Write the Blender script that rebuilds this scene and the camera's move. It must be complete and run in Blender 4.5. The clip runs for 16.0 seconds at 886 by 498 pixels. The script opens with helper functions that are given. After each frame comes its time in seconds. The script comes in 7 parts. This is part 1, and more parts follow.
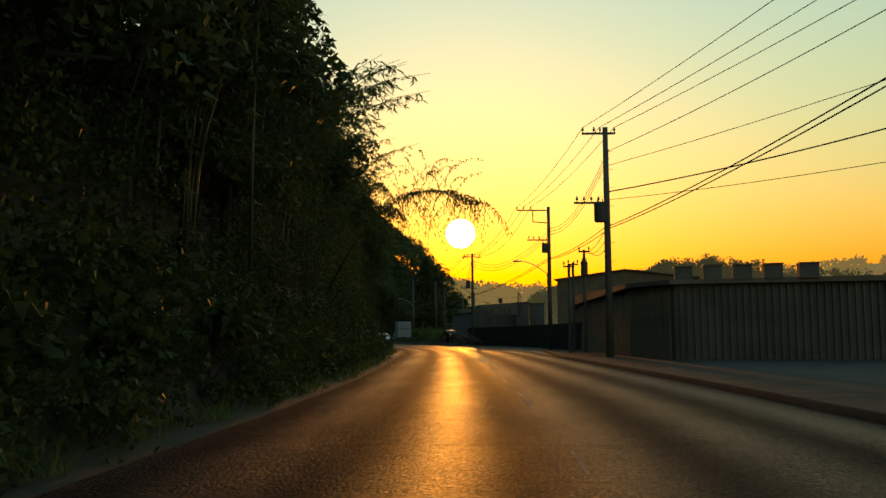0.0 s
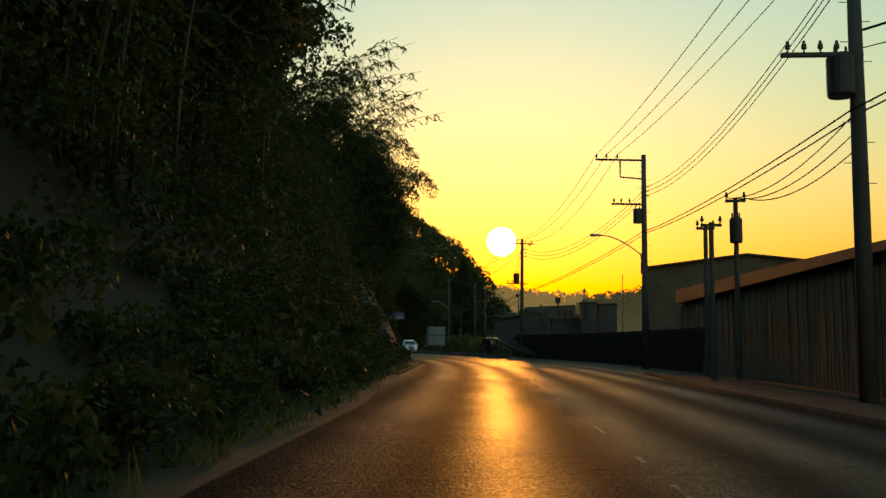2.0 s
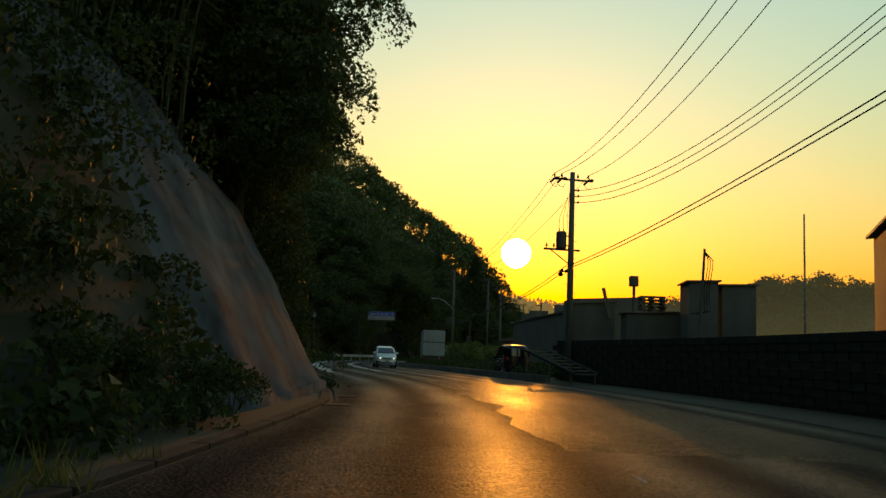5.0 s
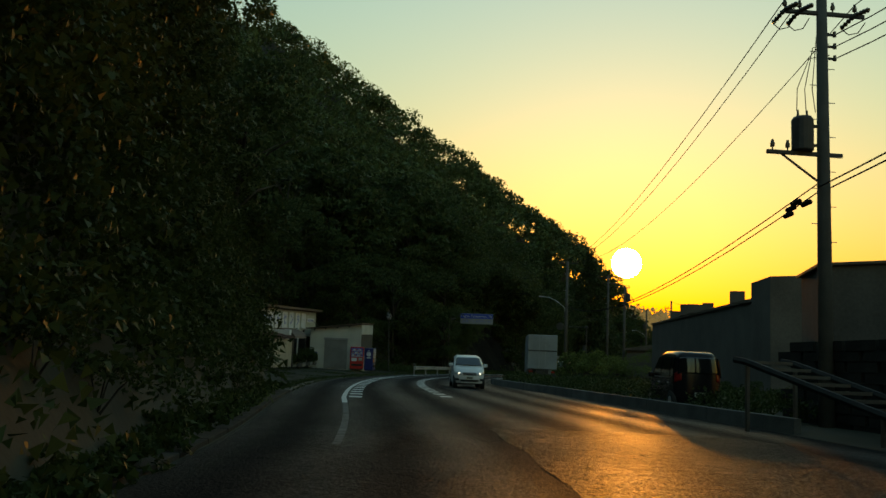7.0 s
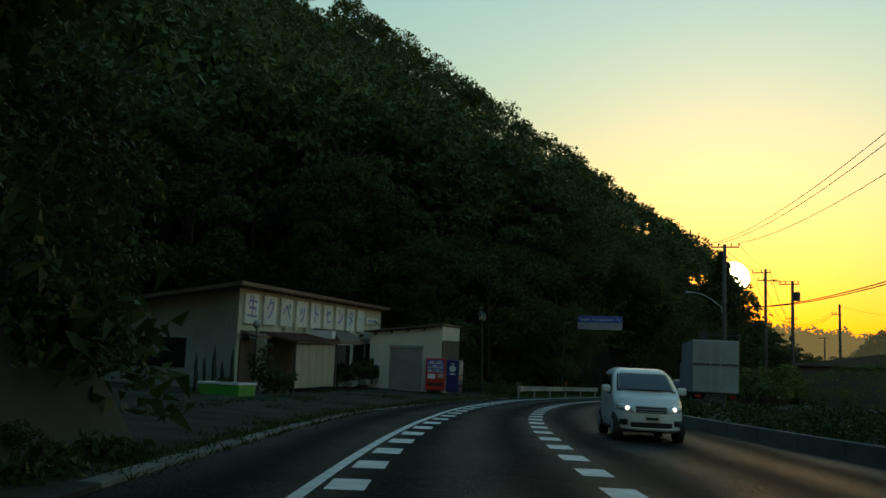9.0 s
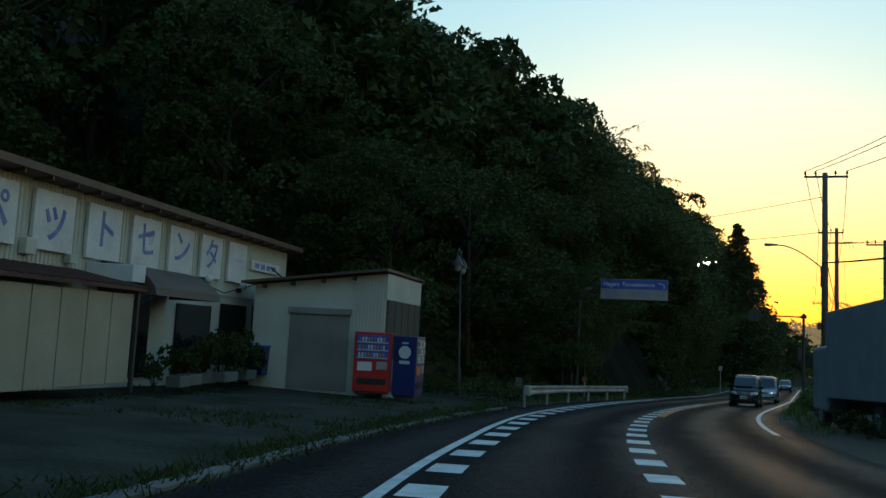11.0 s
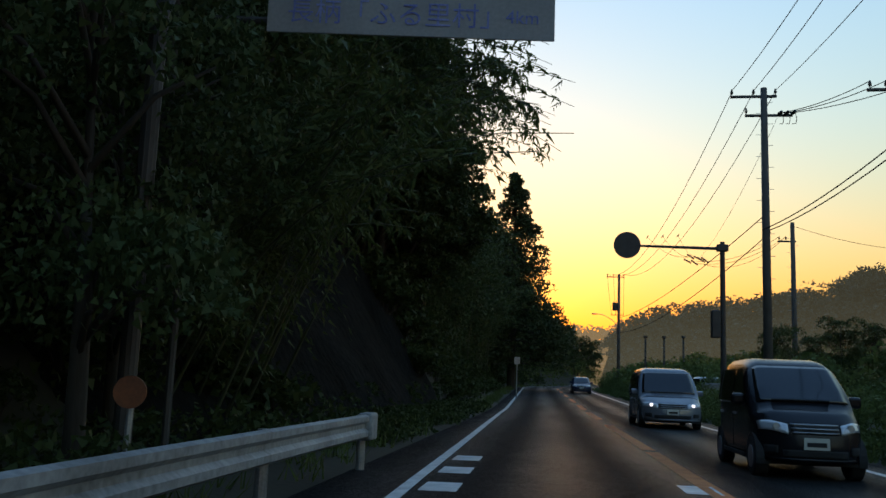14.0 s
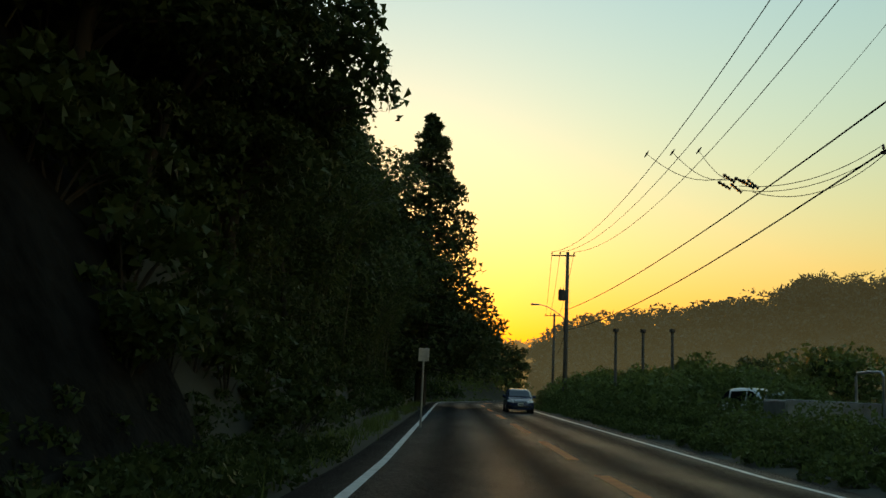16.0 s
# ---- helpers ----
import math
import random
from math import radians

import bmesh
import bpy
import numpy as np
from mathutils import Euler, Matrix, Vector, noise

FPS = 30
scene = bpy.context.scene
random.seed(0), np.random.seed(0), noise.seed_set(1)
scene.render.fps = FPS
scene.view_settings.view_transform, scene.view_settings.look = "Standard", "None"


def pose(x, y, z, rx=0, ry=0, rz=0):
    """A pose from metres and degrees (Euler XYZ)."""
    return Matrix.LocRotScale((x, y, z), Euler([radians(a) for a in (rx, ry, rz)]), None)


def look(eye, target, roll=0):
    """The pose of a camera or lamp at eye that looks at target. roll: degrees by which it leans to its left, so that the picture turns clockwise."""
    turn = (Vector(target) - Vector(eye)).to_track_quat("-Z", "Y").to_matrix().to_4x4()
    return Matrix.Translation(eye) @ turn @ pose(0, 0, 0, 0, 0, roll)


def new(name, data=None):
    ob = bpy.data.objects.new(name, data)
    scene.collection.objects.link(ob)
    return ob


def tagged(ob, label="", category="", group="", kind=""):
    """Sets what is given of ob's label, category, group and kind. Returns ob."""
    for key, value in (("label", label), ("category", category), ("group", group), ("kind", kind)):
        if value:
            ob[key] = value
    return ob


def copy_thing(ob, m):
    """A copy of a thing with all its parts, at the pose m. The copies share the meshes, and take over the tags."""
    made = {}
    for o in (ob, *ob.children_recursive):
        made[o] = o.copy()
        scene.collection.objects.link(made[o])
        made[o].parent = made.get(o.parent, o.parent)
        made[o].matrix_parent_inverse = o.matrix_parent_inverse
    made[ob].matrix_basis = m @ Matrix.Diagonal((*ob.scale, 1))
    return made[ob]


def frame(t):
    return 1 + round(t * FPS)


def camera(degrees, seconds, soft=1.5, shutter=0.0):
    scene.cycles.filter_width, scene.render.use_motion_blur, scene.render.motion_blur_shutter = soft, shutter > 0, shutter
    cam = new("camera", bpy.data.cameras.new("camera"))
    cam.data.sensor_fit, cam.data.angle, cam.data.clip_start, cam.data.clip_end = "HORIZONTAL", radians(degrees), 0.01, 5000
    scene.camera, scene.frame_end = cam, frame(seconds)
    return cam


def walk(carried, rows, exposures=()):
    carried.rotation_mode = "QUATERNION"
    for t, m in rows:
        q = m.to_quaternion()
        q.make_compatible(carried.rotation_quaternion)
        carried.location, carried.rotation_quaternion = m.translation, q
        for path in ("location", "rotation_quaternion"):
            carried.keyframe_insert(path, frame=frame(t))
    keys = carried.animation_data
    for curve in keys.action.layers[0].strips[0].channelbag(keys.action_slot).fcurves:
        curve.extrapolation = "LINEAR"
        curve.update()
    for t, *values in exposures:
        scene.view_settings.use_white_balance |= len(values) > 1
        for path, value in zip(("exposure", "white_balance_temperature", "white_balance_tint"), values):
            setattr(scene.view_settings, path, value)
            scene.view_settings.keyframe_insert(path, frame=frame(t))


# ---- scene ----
cam = camera(53.7, 16.0)
PATH = [
    (0, (2.788, 2.278, 1.212), (2.585, 4.258, 1.409), -0.3),
    (0.5, (2.238, 8.135, 1.196), (2.022, 10.113, 1.4), 0.0),
    (1, (1.586, 13.906, 1.224), (1.348, 15.88, 1.435), 0.6),
    (1.5, (0.92, 19.711, 1.238), (0.66, 21.683, 1.454), 0.8),
    (2, (0.328, 25.604, 1.233), (0.033, 27.571, 1.448), 0.8),
    (2.5, (-0.286, 31.575, 1.222), (-0.578, 33.54, 1.455), 1.1),
    (3, (-0.879, 37.487, 1.189), (-1.158, 39.452, 1.432), 1.8),
    (3.5, (-1.482, 43.367, 1.18), (-1.771, 45.331, 1.42), 2.1),
    (3.7, (-1.733, 45.699, 1.171), (-2.025, 47.663, 1.411), 2.2),
    (5.8, (-4.761, 69.942, 1.174), (-5.147, 71.89, 1.412), 2.4),
    (6, (-5.11, 72.19, 1.197), (-5.518, 74.134, 1.435), 2.5),
    (6.5, (-6.129, 77.776, 1.164), (-6.612, 79.702, 1.404), 2.8),
    (7, (-7.353, 83.275, 1.229), (-7.92, 85.176, 1.484), 2.5),
    (7.5, (-8.82, 88.65, 1.247), (-9.474, 90.52, 1.515), 2.0),
    (8, (-10.56, 93.927, 1.304), (-11.277, 95.772, 1.586), 1.9),
    (8.2, (-11.345, 96.054, 1.289), (-12.084, 97.89, 1.578), 1.9),
    (10.3, (-20.21, 118.776, 1.229), (-21.015, 120.587, 1.498), 3.5),
    (10.5, (-21.051, 121.021, 1.242), (-21.837, 122.841, 1.505), 3.3),
    (11, (-23.065, 126.841, 1.228), (-23.785, 128.688, 1.493), 3.4),
    (11.5, (-24.892, 132.824, 1.202), (-25.526, 134.703, 1.468), 3.7),
    (12, (-26.413, 138.935, 1.174), (-26.961, 140.84, 1.444), 3.6),
    (12.5, (-27.651, 145.199, 1.169), (-28.112, 147.127, 1.435), 3.5),
    (13, (-28.406, 151.618, 1.172), (-28.761, 153.567, 1.445), 3.2),
    (13.5, (-28.909, 157.892, 1.155), (-29.146, 159.856, 1.452), 2.7),
    (14, (-29.106, 164.158, 1.196), (-29.263, 166.129, 1.494), 2.2),
    (14.5, (-29.099, 170.409, 1.228), (-29.169, 172.383, 1.542), 1.5),
    (15, (-28.972, 176.721, 1.249), (-28.971, 178.692, 1.589), 1.7),
    (15.5, (-28.799, 183.084, 1.189), (-28.773, 185.053, 1.54), 2.5),
    (16, (-28.529, 189.468, 1.184), (-28.502, 191.44, 1.521), 2.7),
]
# the camera opens up and turns cooler once the sun is behind the hill
EXPOSURE = [(0.0, 1.95, 10900, 4), (3.5, 1.95, 10900, 4), (7.0, 1.85, 10900, 2), (8.0, 1.75, 10300, 0), (8.6, 1.8, 9400, 0), (10.3, 2.15, 7300, 5), (12.0, 2.2, 6700, 12), (13.5, 2.2, 6850, 24), (14.5, 2.25, 7200, 26), (15.0, 2.2, 9100, 20), (16.0, 2.15, 10100, 12)]
walk(cam, [(t, look(e, g, r)) for t, e, g, r in PATH], EXPOSURE)

# ---- sky and sun ----
SUN_DIR = Vector((-0.0815, 1.0, 0.1172)).normalized()
world = bpy.data.worlds.new("evening_sky")
scene.world = world
world.use_nodes = True
wn, wl = world.node_tree.nodes, world.node_tree.links
wn.clear()
sky = wn.new("ShaderNodeTexSky")
sky.sky_type = "NISHITA"
sky.sun_disc = False
sky.sun_elevation = math.asin(SUN_DIR.z)
sky.sun_rotation = math.atan2(SUN_DIR.x, SUN_DIR.y)
sky.air_density, sky.dust_density, sky.ozone_density = 3.0, 0.7, 7.0
bg = wn.new("ShaderNodeBackground")
bg.inputs["Strength"].default_value = 0.15
wo = wn.new("ShaderNodeOutputWorld")
wl.new(sky.outputs[0], bg.inputs["Color"])
wl.new(bg.outputs[0], wo.inputs["Surface"])

sun_data = bpy.data.lights.new("sun", "SUN")
sun_data.energy, sun_data.angle, sun_data.color = 0.15, radians(0.6), (1.0, 0.36, 0.06)
sun = new("sun", sun_data)
sun.matrix_world = look(SUN_DIR * 500, (0, 0, 0))

# the sun's own glowing ball, far beyond the hills
def sun_ball():
    bm = bmesh.new()
    bmesh.ops.create_icosphere(bm, subdivisions=4, radius=72)
    bmesh.ops.translate(bm, vec=SUN_DIR * 4400, verts=bm.verts)
    m = bpy.data.materials.new("sun_glow")
    m.use_nodes = True
    m.node_tree.nodes.clear()
    o = m.node_tree.nodes.new("ShaderNodeOutputMaterial")
    e = m.node_tree.nodes.new("ShaderNodeEmission")
    e.inputs["Color"].default_value, e.inputs["Strength"].default_value = (1.0, 0.85, 0.55, 1), 4.5
    clear, both = m.node_tree.nodes.new("ShaderNodeBsdfTransparent"), m.node_tree.nodes.new("ShaderNodeAddShader")
    m.node_tree.links.new(e.outputs[0], both.inputs[0])
    m.node_tree.links.new(clear.outputs[0], both.inputs[1])
    m.node_tree.links.new(both.outputs[0], o.inputs["Surface"])
    me = bpy.data.meshes.new("backdrop_sun")
    bm.to_mesh(me)
    bm.free()
    me.materials.append(m)
    return tagged(new("backdrop_sun", me), "low white-yellow evening sun above the ridge", "sun", kind="structure")


sun_ball()

# ---- materials ----
def shader(name):
    m = bpy.data.materials.new(name)
    m.use_nodes = True
    m.node_tree.nodes.clear()
    n, l = m.node_tree.nodes, m.node_tree.links
    out = n.new("ShaderNodeOutputMaterial")
    b = n.new("ShaderNodeBsdfPrincipled")
    l.new(b.outputs[0], out.inputs["Surface"])
    return m, n, l, b


def surface(name, dark, light, scale=4.0, rough=0.8, metal=0.0, bump=0.3, fine=40.0, rough_var=0.15, spec=0.5, vary=0.0, stretch=(1, 1, 1), depth=0.02):
    """Two scales of noise between two colours, with relief; vary: brightness difference between separate objects."""
    m, n, l, b = shader(name)
    co = n.new("ShaderNodeTexCoord")
    mp = n.new("ShaderNodeMapping")
    mp.inputs["Scale"].default_value = stretch
    l.new(co.outputs["Object"], mp.inputs["Vector"])
    big, small = n.new("ShaderNodeTexNoise"), n.new("ShaderNodeTexNoise")
    big.inputs["Scale"].default_value, big.inputs["Detail"].default_value = scale, 5.0
    small.inputs["Scale"].default_value, small.inputs["Detail"].default_value = fine, 4.0
    for t in (big, small):
        l.new(mp.outputs[0], t.inputs["Vector"])
    add = n.new("ShaderNodeMath")
    add.operation = "MULTIPLY_ADD"
    add.inputs[1].default_value, add.inputs[2].default_value = 0.45, 0.0
    l.new(small.outputs[0], add.inputs[0])
    s2 = n.new("ShaderNodeMath")
    s2.operation = "MULTIPLY_ADD"
    s2.inputs[1].default_value = 0.75
    l.new(big.outputs[0], s2.inputs[0])
    l.new(add.outputs[0], s2.inputs[2])
    ramp = n.new("ShaderNodeValToRGB")
    ramp.color_ramp.elements[0].position, ramp.color_ramp.elements[1].position = 0.4, 0.8
    ramp.color_ramp.elements[0].color, ramp.color_ramp.elements[1].color = (*dark, 1), (*light, 1)
    l.new(s2.outputs[0], ramp.inputs[0])
    tint = ramp.outputs[0]
    if vary:
        oi = n.new("ShaderNodeObjectInfo")
        mr = n.new("ShaderNodeMapRange")
        mr.inputs["To Min"].default_value, mr.inputs["To Max"].default_value = 1 - vary, 1 + vary
        l.new(oi.outputs["Random"], mr.inputs["Value"])
        hv = n.new("ShaderNodeHueSaturation")
        l.new(mr.outputs[0], hv.inputs["Value"])
        l.new(tint, hv.inputs["Color"])
        tint = hv.outputs[0]
    l.new(tint, b.inputs["Base Color"])
    rr = n.new("ShaderNodeMapRange")
    rr.inputs["To Min"].default_value, rr.inputs["To Max"].default_value = max(0.03, rough - rough_var), min(1, rough + rough_var)
    l.new(s2.outputs[0], rr.inputs["Value"])
    l.new(rr.outputs[0], b.inputs["Roughness"])
    b.inputs["Metallic"].default_value = metal
    b.inputs["Specular IOR Level"].default_value = spec
    if bump:
        bp = n.new("ShaderNodeBump")
        bp.inputs["Strength"].default_value, bp.inputs["Distance"].default_value = bump, depth
        l.new(s2.outputs[0], bp.inputs["Height"])
        l.new(bp.outputs[0], b.inputs["Normal"])
    return m


def foliage(name, dark, light, through_light=0.35):
    m, n, l, b = shader(name)
    geo = n.new("ShaderNodeNewGeometry")
    ramp = n.new("ShaderNodeValToRGB")
    ramp.color_ramp.elements[0].color, ramp.color_ramp.elements[1].color = (*dark, 1), (*light, 1)
    l.new(geo.outputs["Random Per Island"], ramp.inputs[0])
    l.new(ramp.outputs[0], b.inputs["Base Color"])
    b.inputs["Roughness"].default_value = 0.55
    b.inputs["Specular IOR Level"].default_value = 0.12
    tr = n.new("ShaderNodeBsdfTranslucent")
    l.new(ramp.outputs[0], tr.inputs["Color"])
    mix = n.new("ShaderNodeMixShader")
    mix.inputs[0].default_value = through_light
    l.new(b.outputs[0], mix.inputs[1])
    l.new(tr.outputs[0], mix.inputs[2])
    l.new(mix.outputs[0], n["Material Output"].inputs["Surface"])
    return m


def asphalt(name, band=1.0, relief=2.2, ripple=2.2, gloss=0.085, depth=0.016, speck=0.44, sheen=0.39):
    """Worn asphalt: stone grain, polished wheel tracks along the lanes (UV: across, along), patches and cracks."""
    m, n, l, b = shader(name)
    co, uv = n.new("ShaderNodeTexCoord"), n.new("ShaderNodeUVMap")

    def tex(kind, scale, src, detail=4.0):
        t = n.new(kind)
        t.inputs["Scale"].default_value = scale
        if "Detail" in t.inputs:
            t.inputs["Detail"].default_value = detail
        l.new(src, t.inputs["Vector"])
        return t

    def calc(op, a, c, d=None):
        t = n.new("ShaderNodeMath")
        t.operation = op
        for i, v in enumerate((a, c, d)):
            if v is None:
                continue
            if isinstance(v, (int, float)):
                t.inputs[i].default_value = v
            else:
                l.new(v, t.inputs[i])
        return t.outputs[0]

    grain = tex("ShaderNodeTexVoronoi", 24, co.outputs["Object"])
    mid = tex("ShaderNodeTexNoise", 9, co.outputs["Object"])
    rip = tex("ShaderNodeTexNoise", ripple, co.outputs["Object"], 5.0)
    big = tex("ShaderNodeTexNoise", 0.35, co.outputs["Object"])
    sep = n.new("ShaderNodeSeparateXYZ")
    l.new(uv.outputs[0], sep.inputs[0])
    wob = calc("MULTIPLY_ADD", big.outputs[0], 0.5, -0.25)
    across = calc("ADD", sep.outputs[0], wob)
    wheel = calc("COSINE", calc("MULTIPLY", across, 2 * math.pi / 1.7), 0)
    wheel = calc("MULTIPLY_ADD", wheel, 0.5 * band, 0.5)
    broken = tex("ShaderNodeTexNoise", 0.16, co.outputs["Object"], 6.0)
    wheel = calc("MULTIPLY", wheel, calc("MULTIPLY_ADD", broken.outputs[0], 1.6, 0.2))
    crack_v = tex("ShaderNodeTexVoronoi", 0.22, co.outputs["Object"])
    crack_v.feature = "DISTANCE_TO_EDGE"
    warp = n.new("ShaderNodeMixRGB")
    warp.inputs[0].default_value = 0.35
    l.new(co.outputs["Object"], warp.inputs[1])
    wn_ = tex("ShaderNodeTexNoise", 1.3, co.outputs["Object"], 6)
    l.new(wn_.outputs[1], warp.inputs[2])
    l.new(warp.outputs[0], crack_v.inputs["Vector"])
    crack = calc("LESS_THAN", crack_v.outputs[0], 0.0045)
    tone = calc("ADD", calc("MULTIPLY", grain.outputs[0], 0.35), calc("ADD", calc("MULTIPLY", mid.outputs[0], 0.4), calc("MULTIPLY", big.outputs[0], 0.5)))
    tone = calc("ADD", tone, calc("MULTIPLY", wheel, 0.16))
    ramp = n.new("ShaderNodeValToRGB")
    ramp.color_ramp.elements[0].position, ramp.color_ramp.elements[1].position = 0.35, 1.0
    ramp.color_ramp.elements[0].color, ramp.color_ramp.elements[1].color = (0.007, 0.007, 0.0075, 1), (0.027, 0.0265, 0.026, 1)
    l.new(tone, ramp.inputs[0])
    dark = n.new("ShaderNodeMixRGB")
    dark.inputs[2].default_value = (0.012, 0.012, 0.012, 1)
    l.new(crack, dark.inputs[0])
    l.new(ramp.outputs[0], dark.inputs[1])
    l.new(dark.outputs[0], b.inputs["Base Color"])
    rg = n.new("ShaderNodeMapRange")
    rg.inputs["To Min"].default_value, rg.inputs["To Max"].default_value = 0.57, sheen
    l.new(calc("MULTIPLY", wheel, calc("ADD", mid.outputs[0], 0.3)), rg.inputs["Value"])
    l.new(rg.outputs[0], b.inputs["Roughness"])
    patch = tex("ShaderNodeTexNoise", 28, co.outputs["Object"], 8.0)
    worn = n.new("ShaderNodeMapRange")
    worn.inputs["From Min"].default_value, worn.inputs["From Max"].default_value = speck, 0.6
    worn.inputs["To Min"].default_value, worn.inputs["To Max"].default_value = 0.01, gloss
    l.new(patch.outputs[0], worn.inputs["Value"])
    l.new(calc("MULTIPLY", worn.outputs[0], calc("MULTIPLY_ADD", wheel, 0.95, 0.25)), b.inputs["Specular IOR Level"])
    hgt = calc("SUBTRACT", calc("ADD", calc("MULTIPLY", grain.outputs[0], -1.0), calc("ADD", calc("MULTIPLY", mid.outputs[0], 0.9), calc("MULTIPLY", rip.outputs[0], relief))), calc("MULTIPLY", crack, 0.8))
    bp = n.new("ShaderNodeBump")
    bp.inputs["Strength"].default_value, bp.inputs["Distance"].default_value = 1.0, depth
    l.new(hgt, bp.inputs["Height"])
    l.new(bp.outputs[0], b.inputs["Normal"])
    return m


M_ROAD = asphalt("asphalt")
M_ROUGHROAD = asphalt("broken_asphalt", 0.1, 5.0, 3.2, 0.2, 0.035, 0.5, 0.26)
M_LINE = surface("white_road_paint", (0.42, 0.42, 0.41), (0.8, 0.8, 0.78), 3, 0.6, 0, 0.3, 60)
M_WORNLINE = surface("worn_road_paint", (0.02, 0.02, 0.02), (0.22, 0.22, 0.21), 3, 0.9, 0, 0.3, 30)
M_ORANGE = surface("orange_road_paint", (0.5, 0.14, 0.045), (0.8, 0.27, 0.09), 3, 0.92, 0, 0.3, 60)
M_GROUND = surface("soil_and_weeds", (0.012, 0.013, 0.007), (0.036, 0.036, 0.02), 0.5, 0.95, 0, 0.8, 9)
M_GRAVEL = surface("mossy_gravel", (0.016, 0.022, 0.01), (0.07, 0.066, 0.056), 0.7, 0.95, 0, 1.0, 14, spec=0.05, depth=0.05)
M_ROCK = surface("sprayed_concrete_slope", (0.014, 0.0155, 0.018), (0.115, 0.128, 0.145), 0.3, 0.95, 0, 0.5, 1.4, spec=0.05, depth=0.06)
# darker concrete for the gutter, the near kerb and the right pavement
M_GUTTER = surface("dark_gutter_concrete", (0.018, 0.017, 0.015), (0.06, 0.057, 0.05), 0.8, 0.95, 0, 0.6, 16, spec=0.1)
# plain dark block colour with small random tone differences
M_YARDWALL = surface("dark_yard_block", (0.02, 0.019, 0.017), (0.05, 0.047, 0.042), 1.2, 0.95, 0, 0.5, 25, spec=0.1, vary=0.1)
# near-black base colour with slightly lighter mottling
M_ROCKFACE = surface("near_black_rock", (0.002, 0.0025, 0.002), (0.02, 0.0195, 0.018), 0.3, 0.95, 0, 1.0, 3, spec=0.02, depth=0.4)
M_POLE = surface("pole_concrete", (0.055, 0.053, 0.05), (0.11, 0.107, 0.1), 1.5, 0.85, 0, 0.3, 40)
M_STEEL = surface("galvanised_steel", (0.25, 0.26, 0.27), (0.45, 0.46, 0.47), 3, 0.45, 0.8, 0.15, 40)
M_DARK = surface("dark_painted_steel", (0.03, 0.03, 0.032), (0.06, 0.06, 0.06), 4, 0.5, 0.2, 0.15, 50)
M_WIRE = surface("black_cable_sheath", (0.012, 0.012, 0.012), (0.03, 0.03, 0.03), 4, 0.95, 0, 0, 50, 0.04, 0.03)
M_CERAMIC = surface("brown_insulator_glaze", (0.05, 0.03, 0.02), (0.1, 0.06, 0.04), 8, 0.25, 0, 0, 50)
M_BARK = surface("bark", (0.018, 0.015, 0.011), (0.05, 0.042, 0.034), 2, 0.95, 0, 0.8, 14, stretch=(1, 1, 0.2))
M_CULM = surface("bamboo_culm", (0.025, 0.034, 0.014), (0.06, 0.072, 0.03), 3, 0.5, 0, 0.1, 20)
M_WEEDSTEM = surface("green_cactus_skin", (0.008, 0.014, 0.008), (0.022, 0.034, 0.018), 5, 0.7, 0, 0.3, 30)
M_LEAF = foliage("evergreen_leaf", (0.036, 0.058, 0.021), (0.066, 0.098, 0.036), 0.25)
M_BAMBOO = foliage("bamboo_leaf", (0.045, 0.068, 0.021), (0.095, 0.13, 0.044), 0.35)
M_CEDAR = foliage("cedar_needles", (0.03, 0.048, 0.02), (0.06, 0.085, 0.034), 0.2)
M_WEED = foliage("weed_leaf", (0.028, 0.045, 0.014), (0.056, 0.08, 0.026), 0.3)
M_VERGE = foliage("sunlit_verge_leaf", (0.06, 0.09, 0.024), (0.13, 0.175, 0.055), 0.4)
M_FAR = foliage("hill_foliage", (0.055, 0.085, 0.032), (0.09, 0.13, 0.05), 0.15)
M_WALLP = surface("cream_corrugated_wall", (0.42, 0.43, 0.38), (0.6, 0.6, 0.53), 0.7, 0.7, 0, 0.15, 18)
M_SHEDW = surface("cream_mortar_wall", (0.4, 0.41, 0.37), (0.55, 0.55, 0.5), 0.9, 0.85, 0, 0.3, 25)
M_ROOF = surface("brown_metal_roof", (0.07, 0.045, 0.035), (0.15, 0.1, 0.08), 1.2, 0.6, 0.2, 0.2, 20)
M_PORCH = surface("red_brown_porch_tin", (0.06, 0.022, 0.016), (0.13, 0.055, 0.04), 1.2, 0.7, 0.1, 0.2, 20)
# gable side in a darker, greener tone than the front
M_GABLE = surface("grey_green_mortar", (0.15, 0.175, 0.16), (0.3, 0.32, 0.29), 0.5, 0.9, 0, 0.3, 12)
M_SHUT = surface("beige_shutter", (0.28, 0.25, 0.2), (0.4, 0.36, 0.29), 1.0, 0.6, 0.1, 0.1, 20)
M_GREY = surface("grey_shutter", (0.2, 0.2, 0.2), (0.3, 0.3, 0.3), 1.0, 0.55, 0.3, 0.1, 20)
M_BOARD = surface("weathered_white_board", (0.5, 0.52, 0.55), (0.72, 0.73, 0.75), 1.5, 0.6, 0, 0.1, 20)
M_BLUEP = surface("faded_blue_paint", (0.045, 0.075, 0.33), (0.26, 0.31, 0.6), 2.5, 0.6, 0, 0, 40)
M_FAINT = surface("bleached_blue_paint", (0.4, 0.43, 0.55), (0.66, 0.67, 0.72), 2.5, 0.6, 0, 0, 40)
M_DARKWALL = surface("dark_weathered_siding", (0.06, 0.055, 0.05), (0.13, 0.12, 0.11), 0.6, 0.85, 0, 0.3, 12)
